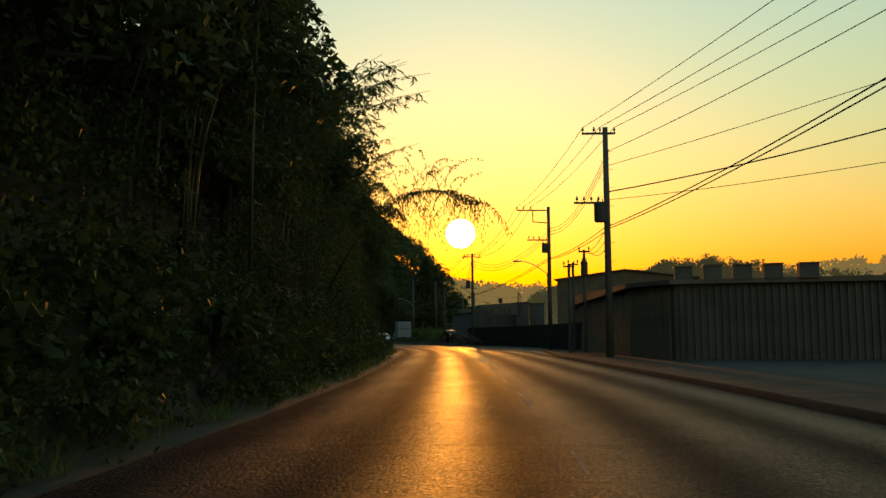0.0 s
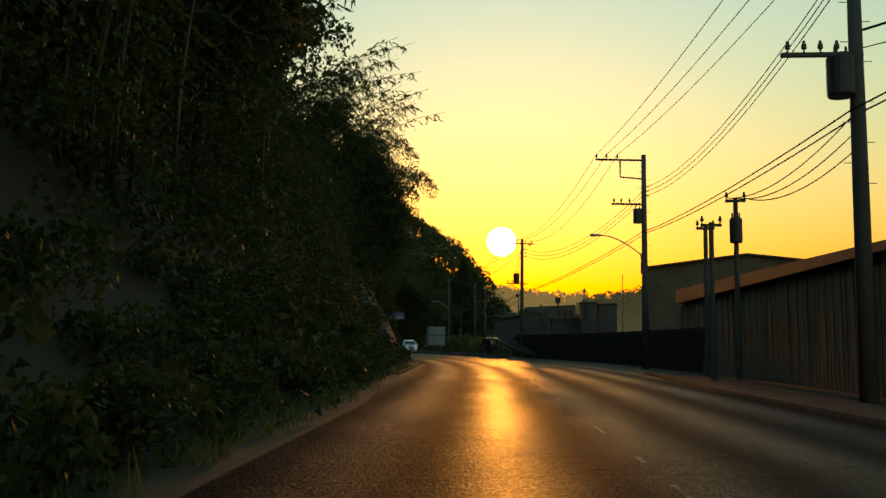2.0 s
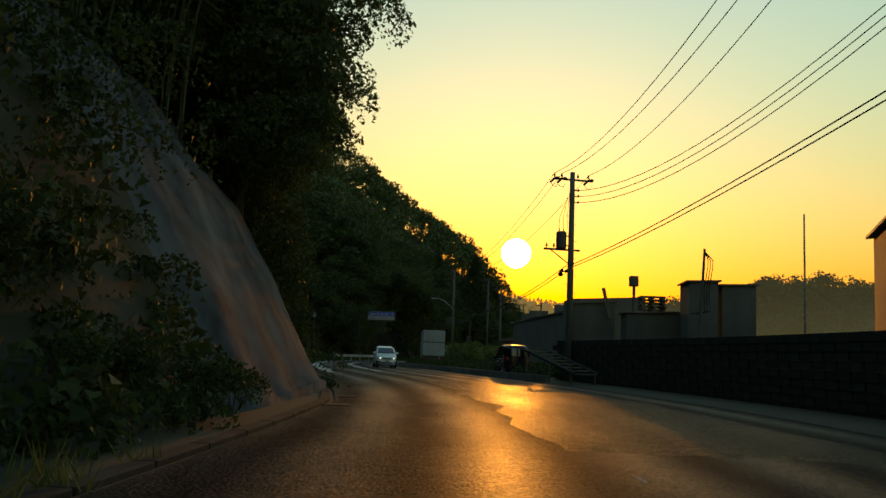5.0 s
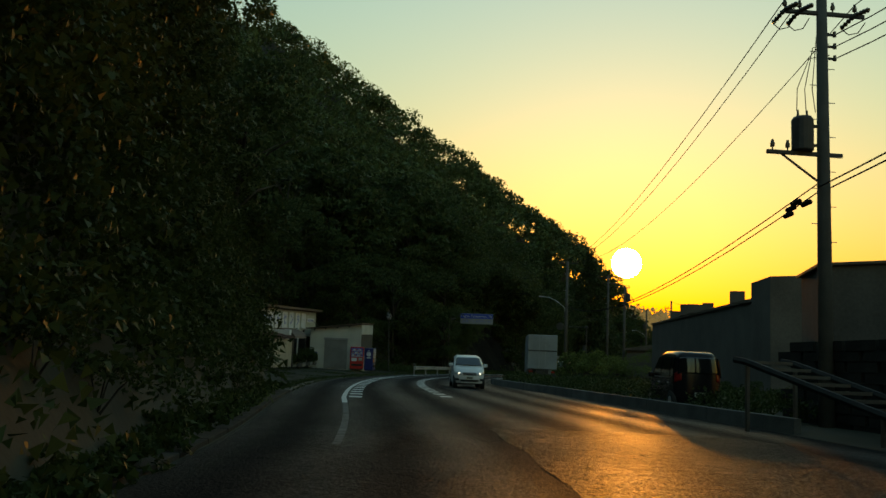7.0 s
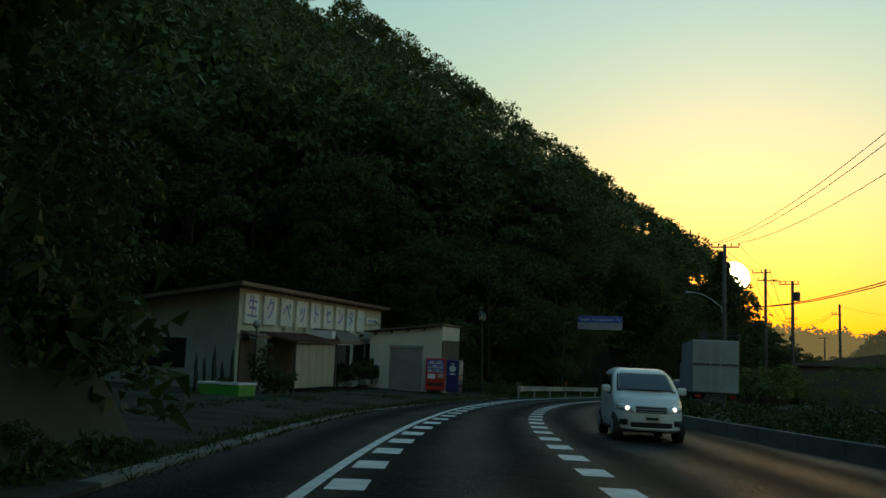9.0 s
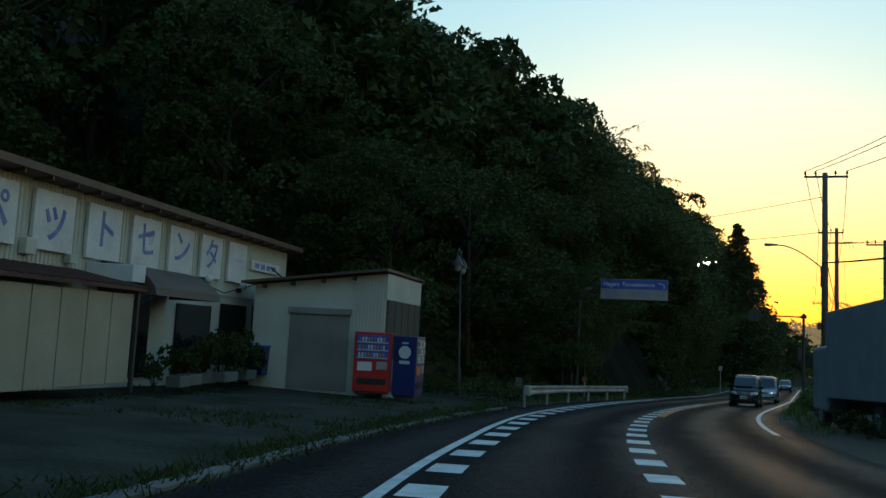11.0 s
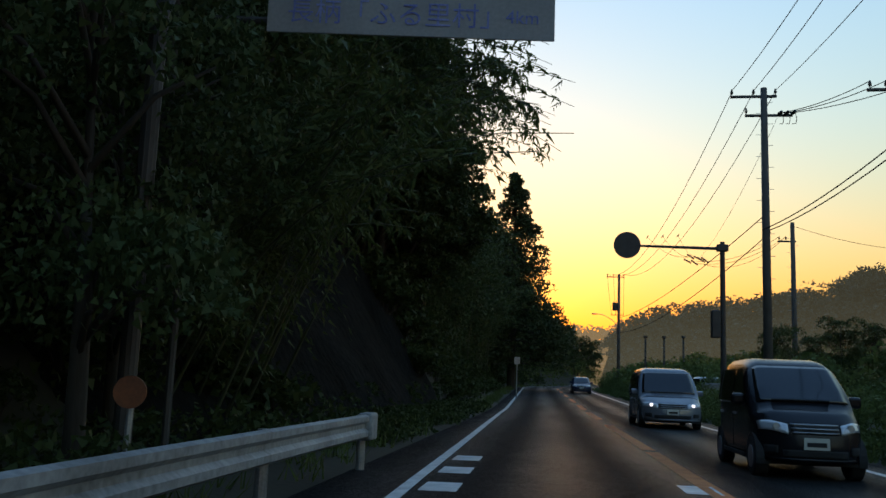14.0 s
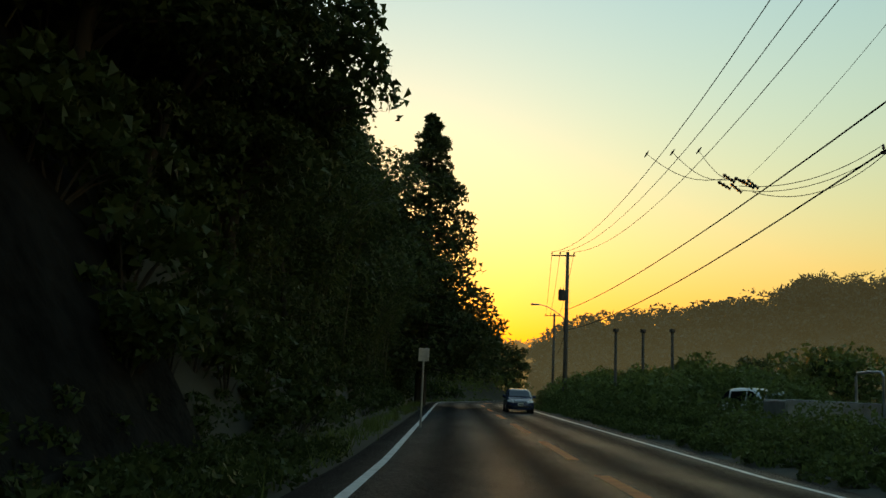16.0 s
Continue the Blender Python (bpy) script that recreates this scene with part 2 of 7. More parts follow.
M_BROWNWALL = surface("brown_corrugated_siding", (0.09, 0.065, 0.045), (0.2, 0.15, 0.1), 0.8, 0.7, 0.1, 0.2, 15)
M_TIN = surface("rusty_tin_roof", (0.08, 0.06, 0.05), (0.2, 0.16, 0.13), 0.8, 0.6, 0.4, 0.3, 18)
M_BLACK = surface("black_rubber", (0.012, 0.012, 0.012), (0.03, 0.03, 0.03), 5, 0.8, 0, 0.1, 40)

M_CONC2 = surface("dark_block_wall", (0.07, 0.068, 0.062), (0.16, 0.155, 0.145), 1.2, 0.9, 0, 0.5, 25, vary=0.2)
M_YARD = surface("worn_yard_asphalt", (0.02, 0.0195, 0.018), (0.05, 0.048, 0.044), 0.5, 0.9, 0, 0.5, 30, spec=0.25)
M_LORRY = surface("grey_lorry_paint", (0.2, 0.21, 0.22), (0.32, 0.33, 0.34), 0.8, 0.55, 0, 0.05, 20)
M_CARGLASS = surface("tinted_car_glass", (0.008, 0.009, 0.01), (0.014, 0.015, 0.017), 1, 0.06, 0, 0, 20, 0.02, 0.8)
M_SILVER = surface("silver_car_paint", (0.17, 0.195, 0.23), (0.24, 0.265, 0.3), 0.6, 0.22, 0.35, 0, 60, 0.05)
M_BLACKCAR = surface("black_car_paint", (0.008, 0.008, 0.01), (0.014, 0.014, 0.017), 0.6, 0.24, 0, 0, 60, 0.05, 0.3)
M_WHITECAR = surface("white_car_paint", (0.6, 0.61, 0.62), (0.72, 0.73, 0.73), 0.6, 0.25, 0, 0, 60, 0.05)
M_BLUECAR = surface("dark_blue_car_paint", (0.015, 0.025, 0.06), (0.025, 0.04, 0.09), 0.6, 0.2, 0.2, 0, 60, 0.05)
M_TAIL = surface("red_lamp_plastic", (0.25, 0.01, 0.01), (0.35, 0.02, 0.02), 3, 0.2, 0, 0, 30, 0.05)
M_LAMPGLASS = surface("clear_lamp_plastic", (0.5, 0.52, 0.55), (0.65, 0.66, 0.68), 3, 0.12, 0.3, 0, 30, 0.04)
M_PLATE = surface("pale_plate", (0.5, 0.5, 0.45), (0.6, 0.6, 0.52), 6, 0.5, 0, 0, 40)


def glowing(name, base, glow, strength):
    m, n, l, b = shader(name)
    b.inputs["Base Color"].default_value = (*base, 1)
    b.inputs["Roughness"].default_value = 0.9
    b.inputs["Emission Color"].default_value = (*glow, 1)
    b.inputs["Emission Strength"].default_value = strength
    return m


M_LAMPLIT = glowing("lit_headlight", (0.8, 0.8, 0.8), (0.85, 0.93, 1.0), 0.4)
# distance haze on the near ridge is a faint glow in its material
M_HAZE = glowing("ridge_haze_glow", (0.034, 0.036, 0.028), (0.68, 0.69, 0.43), 0.012)
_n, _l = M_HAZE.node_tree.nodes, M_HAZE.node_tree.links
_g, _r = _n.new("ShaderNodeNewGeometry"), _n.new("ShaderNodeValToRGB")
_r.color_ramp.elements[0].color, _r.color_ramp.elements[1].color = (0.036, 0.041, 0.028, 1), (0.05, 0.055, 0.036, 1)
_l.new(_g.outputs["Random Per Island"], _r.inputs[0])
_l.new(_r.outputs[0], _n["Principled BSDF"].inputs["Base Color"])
# haze put in as emission, stronger towards the foot of the ridge
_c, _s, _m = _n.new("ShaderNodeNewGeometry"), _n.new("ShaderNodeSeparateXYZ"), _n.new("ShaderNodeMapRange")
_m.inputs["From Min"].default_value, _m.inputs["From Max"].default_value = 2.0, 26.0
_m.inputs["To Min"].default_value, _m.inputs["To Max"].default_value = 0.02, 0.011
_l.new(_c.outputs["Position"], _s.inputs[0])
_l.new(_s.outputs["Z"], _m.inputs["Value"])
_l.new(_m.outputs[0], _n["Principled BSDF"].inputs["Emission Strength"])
# the far ridge is paled by warm emission that stands in for haze
M_HAZE2 = glowing("far_ridge_haze_glow", (0.06, 0.06, 0.04), (1.0, 0.75, 0.36), 0.045)
M_PANE = surface("dark_window_glass", (0.01, 0.011, 0.013), (0.02, 0.022, 0.025), 2, 0.08, 0, 0, 30, 0.03)
M_RED = surface("red_vending_enamel", (0.42, 0.012, 0.015), (0.58, 0.03, 0.03), 1, 0.35, 0, 0.03, 30)
M_NAVY = surface("navy_vending_enamel", (0.012, 0.02, 0.11), (0.02, 0.035, 0.17), 1, 0.35, 0, 0.03, 30)
M_SIGNBLUE = surface("sign_blue", (0.02, 0.06, 0.35), (0.03, 0.09, 0.45), 2, 0.45, 0, 0, 30)


# ---- building helpers ----
def part(name, bm, material, parent, label=""):
    me = bpy.data.meshes.new(name)
    bm.to_mesh(me)
    bm.free()
    me.materials.append(material)
    ob = new(name, me)
    ob.parent = parent
    if label:
        ob["label"] = label
    return ob


def thing(name, label, category, at=None, group="", kind=""):
    ob = new(name)
    ob.empty_display_size = 0.2
    if at is not None:
        ob.matrix_basis = at
    return tagged(ob, label, category, group, kind)


def solid(name, bm, material, label, category="", group="", kind=""):
    return tagged(part(name, bm, material, None), label, category, group, kind)


def box(bm, x0, x1, y0, y1, z0, z1, m=None, bevel=0.0):
    r = bmesh.ops.create_cube(bm, size=1.0)
    v = r["verts"]
    bmesh.ops.scale(bm, vec=(x1 - x0, y1 - y0, z1 - z0), verts=v)
    bmesh.ops.translate(bm, vec=((x0 + x1) / 2, (y0 + y1) / 2, (z0 + z1) / 2), verts=v)
    if bevel:
        es = list({e for q in v for e in q.link_edges})
        r2 = bmesh.ops.bevel(bm, geom=es, offset=bevel, segments=2, affect="EDGES", profile=0.5)
        v = list({q for f in r2["faces"] for q in f.verts} | {q for q in v if q.is_valid})
    if m is not None:
        bmesh.ops.transform(bm, matrix=m, verts=v)
    return v


def bm_box(*a, **k):
    bm = bmesh.new()
    box(bm, *a, **k)
    return bm


def tube(bm, pts, radii, seg=8, cap=True):
    """A tube along pts; radii one number or one for each point."""
    pts = [Vector(p) for p in pts]
    radii = [float(radii)] * len(pts) if not hasattr(radii, "__len__") else [float(q) for q in radii]
    rings = []
    for i, p in enumerate(pts):
        d = (pts[min(i + 1, len(pts) - 1)] - pts[max(i - 1, 0)]).normalized()
        side = d.cross(Vector((0, 0, 1)))
        side = Vector((1, 0, 0)) if side.length < 0.05 else side.normalized()
        up = side.cross(d)
        rings.append([bm.verts.new(p + radii[i] * (math.cos(a) * side + math.sin(a) * up)) for a in [2 * math.pi * k / seg for k in range(seg)]])
    for a, b in zip(rings, rings[1:]):
        for k in range(seg):
            bm.faces.new((a[k], a[(k + 1) % seg], b[(k + 1) % seg], b[k]))
    if cap and seg > 2:
        bm.faces.new(rings[0][::-1])
        bm.faces.new(rings[-1])
    return bm


def smooth(ob):
    for p in ob.data.polygons:
        p.use_smooth = True
    return ob


# ---- the line of the road: x of its centre line for each y ----
AXIS = [(-90, 3.6), (-40, 4.3), (-10, 4.1), (0, 3.9), (8, 3.7), (14.5, 3.3), (25, 2.4), (33, 1.5), (41, 0.8), (52, -0.4), (61, -1.3), (72, -2.9), (84, -5.2),
        (94.5, -8.2), (105, -12.5), (115, -16.9), (123.5, -20.2), (131.5, -22.9), (139.5, -24.9), (149, -26.5), (158, -27.2), (168, -27.2), (180, -26.6),
        (190, -26.2), (202, -25.65), (214, -25.29), (228, -24.86), (250, -24.19), (272, -23.52), (286, -19.2), (300, -15.6), (315, -10.3), (330, -4.5), (380, -12), (450, -30)]
_ay = np.array([a for a, _ in AXIS], float)
_ax = np.array([b for _, b in AXIS], float)
_gy = np.arange(-90, 450.01, 0.5)
_gx = np.interp(_gy, _ay, _ax)
for _ in range(4):
    _gx = np.convolve(np.pad(_gx, 8, mode="reflect", reflect_type="odd"), np.ones(17) / 17, mode="valid")


def cx(y):
    return float(np.interp(y, _gy, _gx)) if y <= 450 else float(_gx[-1] - (y - 450) * 0.3)


def slope(y):
    return (cx(y + 0.5) - cx(y - 0.5))


def off(y, d, z=0.0):
    """The place d metres right of the centre line at y."""
    s = slope(y)
    n = math.hypot(1, s)
    return Vector((cx(y) + d / n, y - d * s / n, z))


def heading(y):
    """Degrees to the left by which the road turns from +y."""
    return math.degrees(math.atan2(-slope(y), 1))


def grade(y):
    """The gentle climb of the road and its verges past the rock face."""
    return 0.013 * max(0.0, min(y, 300.0) - 206.0)


def lerp(table, y):
    return float(np.interp(y, [a for a, _ in table], [b for _, b in table]))


# asphalt edges, left and right of the centre line
LEFT = [(-90, -4.6), (12, -4.6), (28, -4.3), (44, -4.4), (54, -5.1), (64, -5.1), (82, -4.5), (92, -5.0), (106, -5.3), (128, -5.0), (136, -4.5), (146, -4.3), (160, -4.3), (180, -4.3), (450, -4.4)]
RIGHT = [(-90, 4.0), (50, 4.2), (62, 5.2), (80, 6.0), (100, 6.0), (120, 5.6), (135, 4.0), (150, 4.0), (450, 4.0)]
# foot of the slope on the left
FOOT = [(-90, -6.2), (20, -5.6), (45, -5.8), (58, -6.3), (64, -6.9), (68, -6.8), (88, -5.3), (98, -6.1), (110, -6.5), (117, -6.3), (120, -13), (124, -26), (150, -26), (158, -15), (166, -10), (178, -7.5), (215, -6.4), (450, -6.5)]
# steepness of the first rise and its height
STEEP = [(-90, 1.3), (50, 1.3), (60, 2.0), (68, 1.9), (88, 1.9), (94, 1.9), (108, 1.6), (117, 1.6), (121, 0.9), (150, 0.9), (178, 1.2), (186, 1.7), (206, 1.7), (216, 1.1), (260, 1.1), (300, 1.15), (450, 0.9)]
RISE = [(-90, 6), (50, 7), (60, 6), (68, 4.8), (88, 4.8), (96, 6), (112, 6), (150, 6), (178, 7), (186, 9), (206, 9), (216, 6), (250, 8), (290, 24), (320, 24), (450, 4)]
SECOND = [(-90, 0.62), (58, 0.7), (68, 0.95), (88, 0.95), (100, 0.7), (200, 0.62), (290, 0.78), (450, 0.7)]
FADE = [(-90, 1), (304, 1), (314, 0.87), (326, 0.4), (339, 0.08), (356, 0), (450, 0)]
LOT = [(-90, 0), (112, 0), (122, 0.012), (138, 0.02), (150, 0.032), (157, 0.035), (165, 0), (450, 0)]
RIDGE = [(-90, 60), (60, 60), (120, 90), (200, 120), (290, 146), (330, 146), (450, 80)]


def ground_z(y, d):
    n = 0.25 * noise.noise(Vector((y * 0.15, d * 0.15, 0))) + 0.6 * noise.noise(Vector((y * 0.04, d * 0.04, 3)))
    if d < 0:
        le, ft = lerp(LEFT, y), lerp(FOOT, y)
        if d > le + 0.6:
            return grade(y) - 0.06
        if d > ft:
            k = min(1, (le + 0.6 - d) / 1.5)
            return grade(y) - 0.06 + k * 0.05 + (le - d) * lerp(LOT, y) * (d < le) + k * 0.06 * n
        base = max(0.0, le - ft) * lerp(LOT, y)
        u, st, ri = ft - d, lerp(STEEP, y), lerp(RISE, y)
        h = u * st if u * st < ri else ri + (u - ri / st) * lerp(SECOND, y)
        cap = lerp(RIDGE, y)
        if h > cap * 0.7:
            h = cap * 0.7 + (cap * 0.3) * (1 - math.exp(-(h - cap * 0.7) / (cap * 0.3)))
        return grade(y) + base + (h + n * min(2.0, 0.3 + u * 0.12)) * lerp(FADE, y + 0.12 * u)
    re = lerp(RIGHT, y)
    if d < re - 0.4:
        return grade(y) - 0.06
    k = min(1, (d - re + 0.4) / 1.0)
    return grade(y) - 0.06 + k * 0.1 + k * 0.25 * n * min(1, (d - re) / 6 + 0.1)


def sheet(name, ys, ds, zf, material, label, category="", kind="structure", dlist=None):
    verts, faces = [], []
    for y in ys:
        for d in (dlist(y) if dlist else ds):
            p = off(y, d)
            verts.append((p.x, p.y, zf(y, d)))
    w = len(dlist(ys[0]) if dlist else ds)
    for i in range(len(ys) - 1):
        for j in range(w - 1):
            a = i * w + j
            faces.append((a, a + 1, a + w + 1, a + w))
    me = bpy.data.meshes.new(name)
    me.from_pydata(verts, [], faces)
    me.materials.append(material)
    lay = me.uv_layers.new(name="UVMap")
    flat = [(d, y) for y in ys for d in (dlist(y) if dlist else ds)]
    for loop in me.loops:
        lay.data[loop.index].uv = flat[loop.vertex_index]
    me.update()
    ob = new(name, me)
    smooth(ob)
    return tagged(ob, label, category, kind=kind)


def ground_d(y):
    le, ft, re = lerp(LEFT, y), lerp(FOOT, y), lerp(RIGHT, y)
    left = [ft - u for u in (400, 220, 150, 120, 95, 75, 60, 48, 40, 33, 27, 22, 18, 15, 12.5, 10.5, 9, 7.5, 6.3, 5.3, 4.4, 3.6, 2.9, 2.2, 1.6, 1.0, 0.5, 0.0)]
    mid = [ft + (le - 0.1 - ft) * k for k in (0.2, 0.4, 0.6, 0.8)] + [le - 0.1, le + 0.3, le + 0.7]
    right = [re - 0.7, re - 0.4, re, re + 0.5, re + 1.2, re + 2.5, re + 4, re + 7, re + 11, re + 18, re + 30, re + 60, re + 120, re + 260]
    return left + mid + right


ys_ground = [-90 + 1.5 * i for i in range(int(540 / 1.5) + 1)]
ground = sheet("ground", ys_ground, None, ground_z, M_GROUND, "dark soil with weeds and leaf litter rising into a hillside", "ground", dlist=ground_d)
# the plain beyond, to the horizon: a ring that the near ground lies on
bm = bmesh.new()
bmesh.ops.create_circle(bm, cap_ends=True, segments=64, radius=4500)
bmesh.ops.translate(bm, vec=(0, 150, -0.6), verts=bm.verts)
solid("ground_plain", bm, M_GROUND, "flat dark fields reaching to the horizon", "ground", kind="structure")

road = sheet("road", [-90 + 1.0 * i for i in range(541)], None, lambda y, d: grade(y) + (0.035 * (1 - (d / 5) ** 2) if abs(d) < 5 else 0.0), M_ROAD,
             "worn grey two-lane asphalt road with patches and cracks", "road",
             dlist=lambda y: [lerp(LEFT, y) + (lerp(RIGHT, y) - lerp(LEFT, y)) * k / 12 for k in range(13)])


def road_z(d):
    return (0.035 * (1 - (d / 5) ** 2) if abs(d) < 5 else 0.0) + 0.004


def stripe(name, y0, y1, d, w, material, label, step=1.0, parent=None, dd=None):
    n = max(1, int((y1 - y0) / step))
    bm = bmesh.new()
    rows = []
    for i in range(n + 1):
        y = y0 + (y1 - y0) * i / n
        c = d if dd is None else dd(y)
        rows.append([bm.verts.new(off(y, q, road_z(q) + grade(y))) for q in (c - w / 2, c + w / 2)])
    for a, b in zip(rows, rows[1:]):
        bm.faces.new((a[0], a[1], b[1], b[0]))
    return solid(name, bm, material, label, "road marking", kind="structure")


EDGE = [(90, -3.45), (110, -3.48), (121, -3.15), (129, -2.92), (142, -2.9), (150, -3.12), (165, -3.2), (180, -3.4), (192, -3.55), (200, -3.65), (330, -3.7)]
stripe("road_line_left", 96, 107, 0, 0.13, M_WORNLINE, "worn-off white edge line", dd=lambda y: lerp(EDGE, y))
stripe("road_line_left", 107, 330, 0, 0.15, M_LINE, "white painted edge line beside the near lane", dd=lambda y: lerp(EDGE, y))
stripe("road_line_right", 150, 330, 3.35, 0.15, M_LINE, "white painted edge line beside the far lane")
for y0, y1 in ((156, 166), (166.6, 181), (181.5, 192), (197, 204.5), (208, 214), (219, 226), (232, 238), (245, 251), (258, 264), (271, 277), (284, 290)):
    stripe("road_line_centre", y0, y1, 0, 0.25, M_ORANGE, "worn orange centre line with gaps", dd=lambda y: lerp([(150, 0.38), (168, 0.25), (176, 0.17), (194, 0.1), (330, 0.1)], y))
rl = random.Random(12)
y0 = 1.0
while y0 < 76:
    n_ = rl.uniform(0.5, 2.2)
    stripe("road_line_centre", y0, y0 + n_, -0.3 + rl.uniform(-0.02, 0.02), rl.uniform(0.03, 0.07), M_WORNLINE, "worn remains of a thin white centre line", step=0.5)
    y0 += n_ + rl.uniform(0.3, 2.6) + (4.0 if rl.random() < 0.2 else 0)


def joint(y, d0, d1, w):
    bm = bmesh.new()
    rows = []
    for k in range(13):
        d = d0 + (d1 - d0) * k / 12
        q = 0.12 * noise.noise(Vector((d * 1.7, y, 2)))
        rows.append([bm.verts.new(off(y + q + s, d, road_z(d) - 0.001)) for s in (-w / 2, w / 2)])
    for a, b in zip(rows, rows[1:]):
        bm.faces.new((a[0], b[0], b[1], a[1]))
    return solid("road_joint", bm, M_BLACK, "dark tarred joint across the lane", "road joint", kind="structure")


for y, d0, d1 in ((24.6, -3.6, -0.5), (31.4, -3.4, -0.4), (47.0, -3.8, 0.2), (63.5, -3.9, 3.0), (77.0, -3.5, 0.4), (91.0, -0.5, 5.2), (104.0, -3.6, 0.6)):
    joint(y, d0, d1, 0.07)


def mark(y, d, w, length, slant=0.0):
    bm = bmesh.new()
    f = [bm.verts.new(off(y + a, d + b, road_z(d + b))) for a, b in ((0, -w / 2), (0, w / 2), (length, w / 2), (length, -w / 2))]
    bm.faces.new(f)
    return bm


marks = [(110.0 + 1.93 * i, None, 0.42) for i in range(36)] + [(112.15 + 1.95 * i, 0.02, 0.42) for i in range(33)]
for y, d, w in marks:
    d = lerp(EDGE, y) + 0.37 if d is None else d
    solid("road_mark", mark(y, d, w, 0.85), M_LINE, "short white slow-down block painted on asphalt", "road marking", "slow-down blocks")

# broken, patched surface on the bend, laid over the lanes with ragged edges
sheet("road_patch", [72 + 0.5 * i for i in range(57)], None, lambda y, d: road_z(d) + 0.002 - (0.01 if y < 72.2 or y > 99.8 else 0), M_ROUGHROAD, "rough broken asphalt patch across the lanes of the bend", "road patch",
      dlist=lambda y: [-0.9 + 0.7 * noise.noise(Vector((y * 0.35, 0, 5))) + (4.9 + 0.6 * noise.noise(Vector((y * 0.3, 3, 5)))) * k / 8 for k in range(9)])

# gravel before the shop
sheet("pavement_lot", [112.5 + 1.5 * i for i in range(32)], None, lambda y, d: ground_z(y, d) + 0.02, M_GRAVEL, "worn grey gravel and broken asphalt in front of the shop", "gravel lot",
      dlist=lambda y: [lerp(FOOT, y) + (lerp(LEFT, y) - 0.1 - lerp(FOOT, y)) * k for k in (0, 0.2, 0.4, 0.6, 0.8, 1.0)])

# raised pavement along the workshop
sheet("pavement_right", [-60 + 1.0 * i for i in range(126)], None, lambda y, d: -0.1 if d < lerp(RIGHT, y) + 0.055 else 0.13, M_GUTTER, "narrow dark raised pavement with a low kerb", "pavement",
      dlist=lambda y: [lerp(RIGHT, y) + k for k in (0.05, 0.06, 0.2, 0.8, 1.6, 2.4, 3.2)])

# open yard before the workshop
sheet("pavement_yard", [-20 + 2.0 * i for i in range(31)], None, lambda y, d: 0.1 if d > lerp(RIGHT, y) + 3.2 else 0.05, M_YARD, "worn grey asphalt yard between the road and the workshop", "yard",
      dlist=lambda y: [lerp(RIGHT, y) + k for k in (3.15, 3.25, 5, 8, 12, 17, 23, 30)])

# ---- plants ----
def quads(name, centre, along, across, material, parent, label="", diamond=False):
    """A mesh of separate pointed leaves: centre, half-length and half-width vectors, one row each."""
    n = len(centre)
    base = centre - along * (0.7 if diamond else 1.0)
    across = across * (1.35 if diamond else 1.0)
    v = np.stack([base - across, base + across, centre + along], 1)
    me = bpy.data.meshes.new(name)
    me.vertices.add(3 * n)
    me.vertices.foreach_set("co", v.reshape(-1).astype(np.float32))
    me.loops.add(3 * n)
    me.loops.foreach_set("vertex_index", np.arange(3 * n, dtype=np.int32))
    me.polygons.add(n)
    me.polygons.foreach_set("loop_start", np.arange(0, 3 * n, 3, dtype=np.int32))
    me.materials.append(material)
    me.update(calc_edges=True)
    me.validate()
    ob = new(name, me)
    ob.parent = parent
    if label:
        ob["label"] = label
    return ob


def unit(r, n):
    v = r.normal(size=(n, 3))
    return v / np.linalg.norm(v, axis=1)[:, None]


def leaves_round(r, centres, radii, count, size, squash=0.75, droop=0.25):
    """Leaf rows on the shells of many clumps."""
    c, a, b = [], [], []
    for p, rad in zip(centres, radii):
        d = unit(r, count)
        d[:, 2] = np.where(d[:, 2] < -0.35, -d[:, 2], d[:, 2])
        q = p + d * rad * (0.55 + 0.5 * r.random((count, 1)) ** 0.5) * [1, 1, squash]
        al = unit(r, count) + d * 0.6
        al[:, 2] -= droop * 2
        al /= np.linalg.norm(al, axis=1)[:, None]
        ac = np.cross(al, unit(r, count))
        ac /= np.linalg.norm(ac, axis=1)[:, None] + 1e-6
        s = size * (0.6 + 0.8 * r.random((count, 1)))
        c.append(q), a.append(al * s), b.append(ac * s * 0.5)
    return np.concatenate(c), np.concatenate(a), np.concatenate(b)


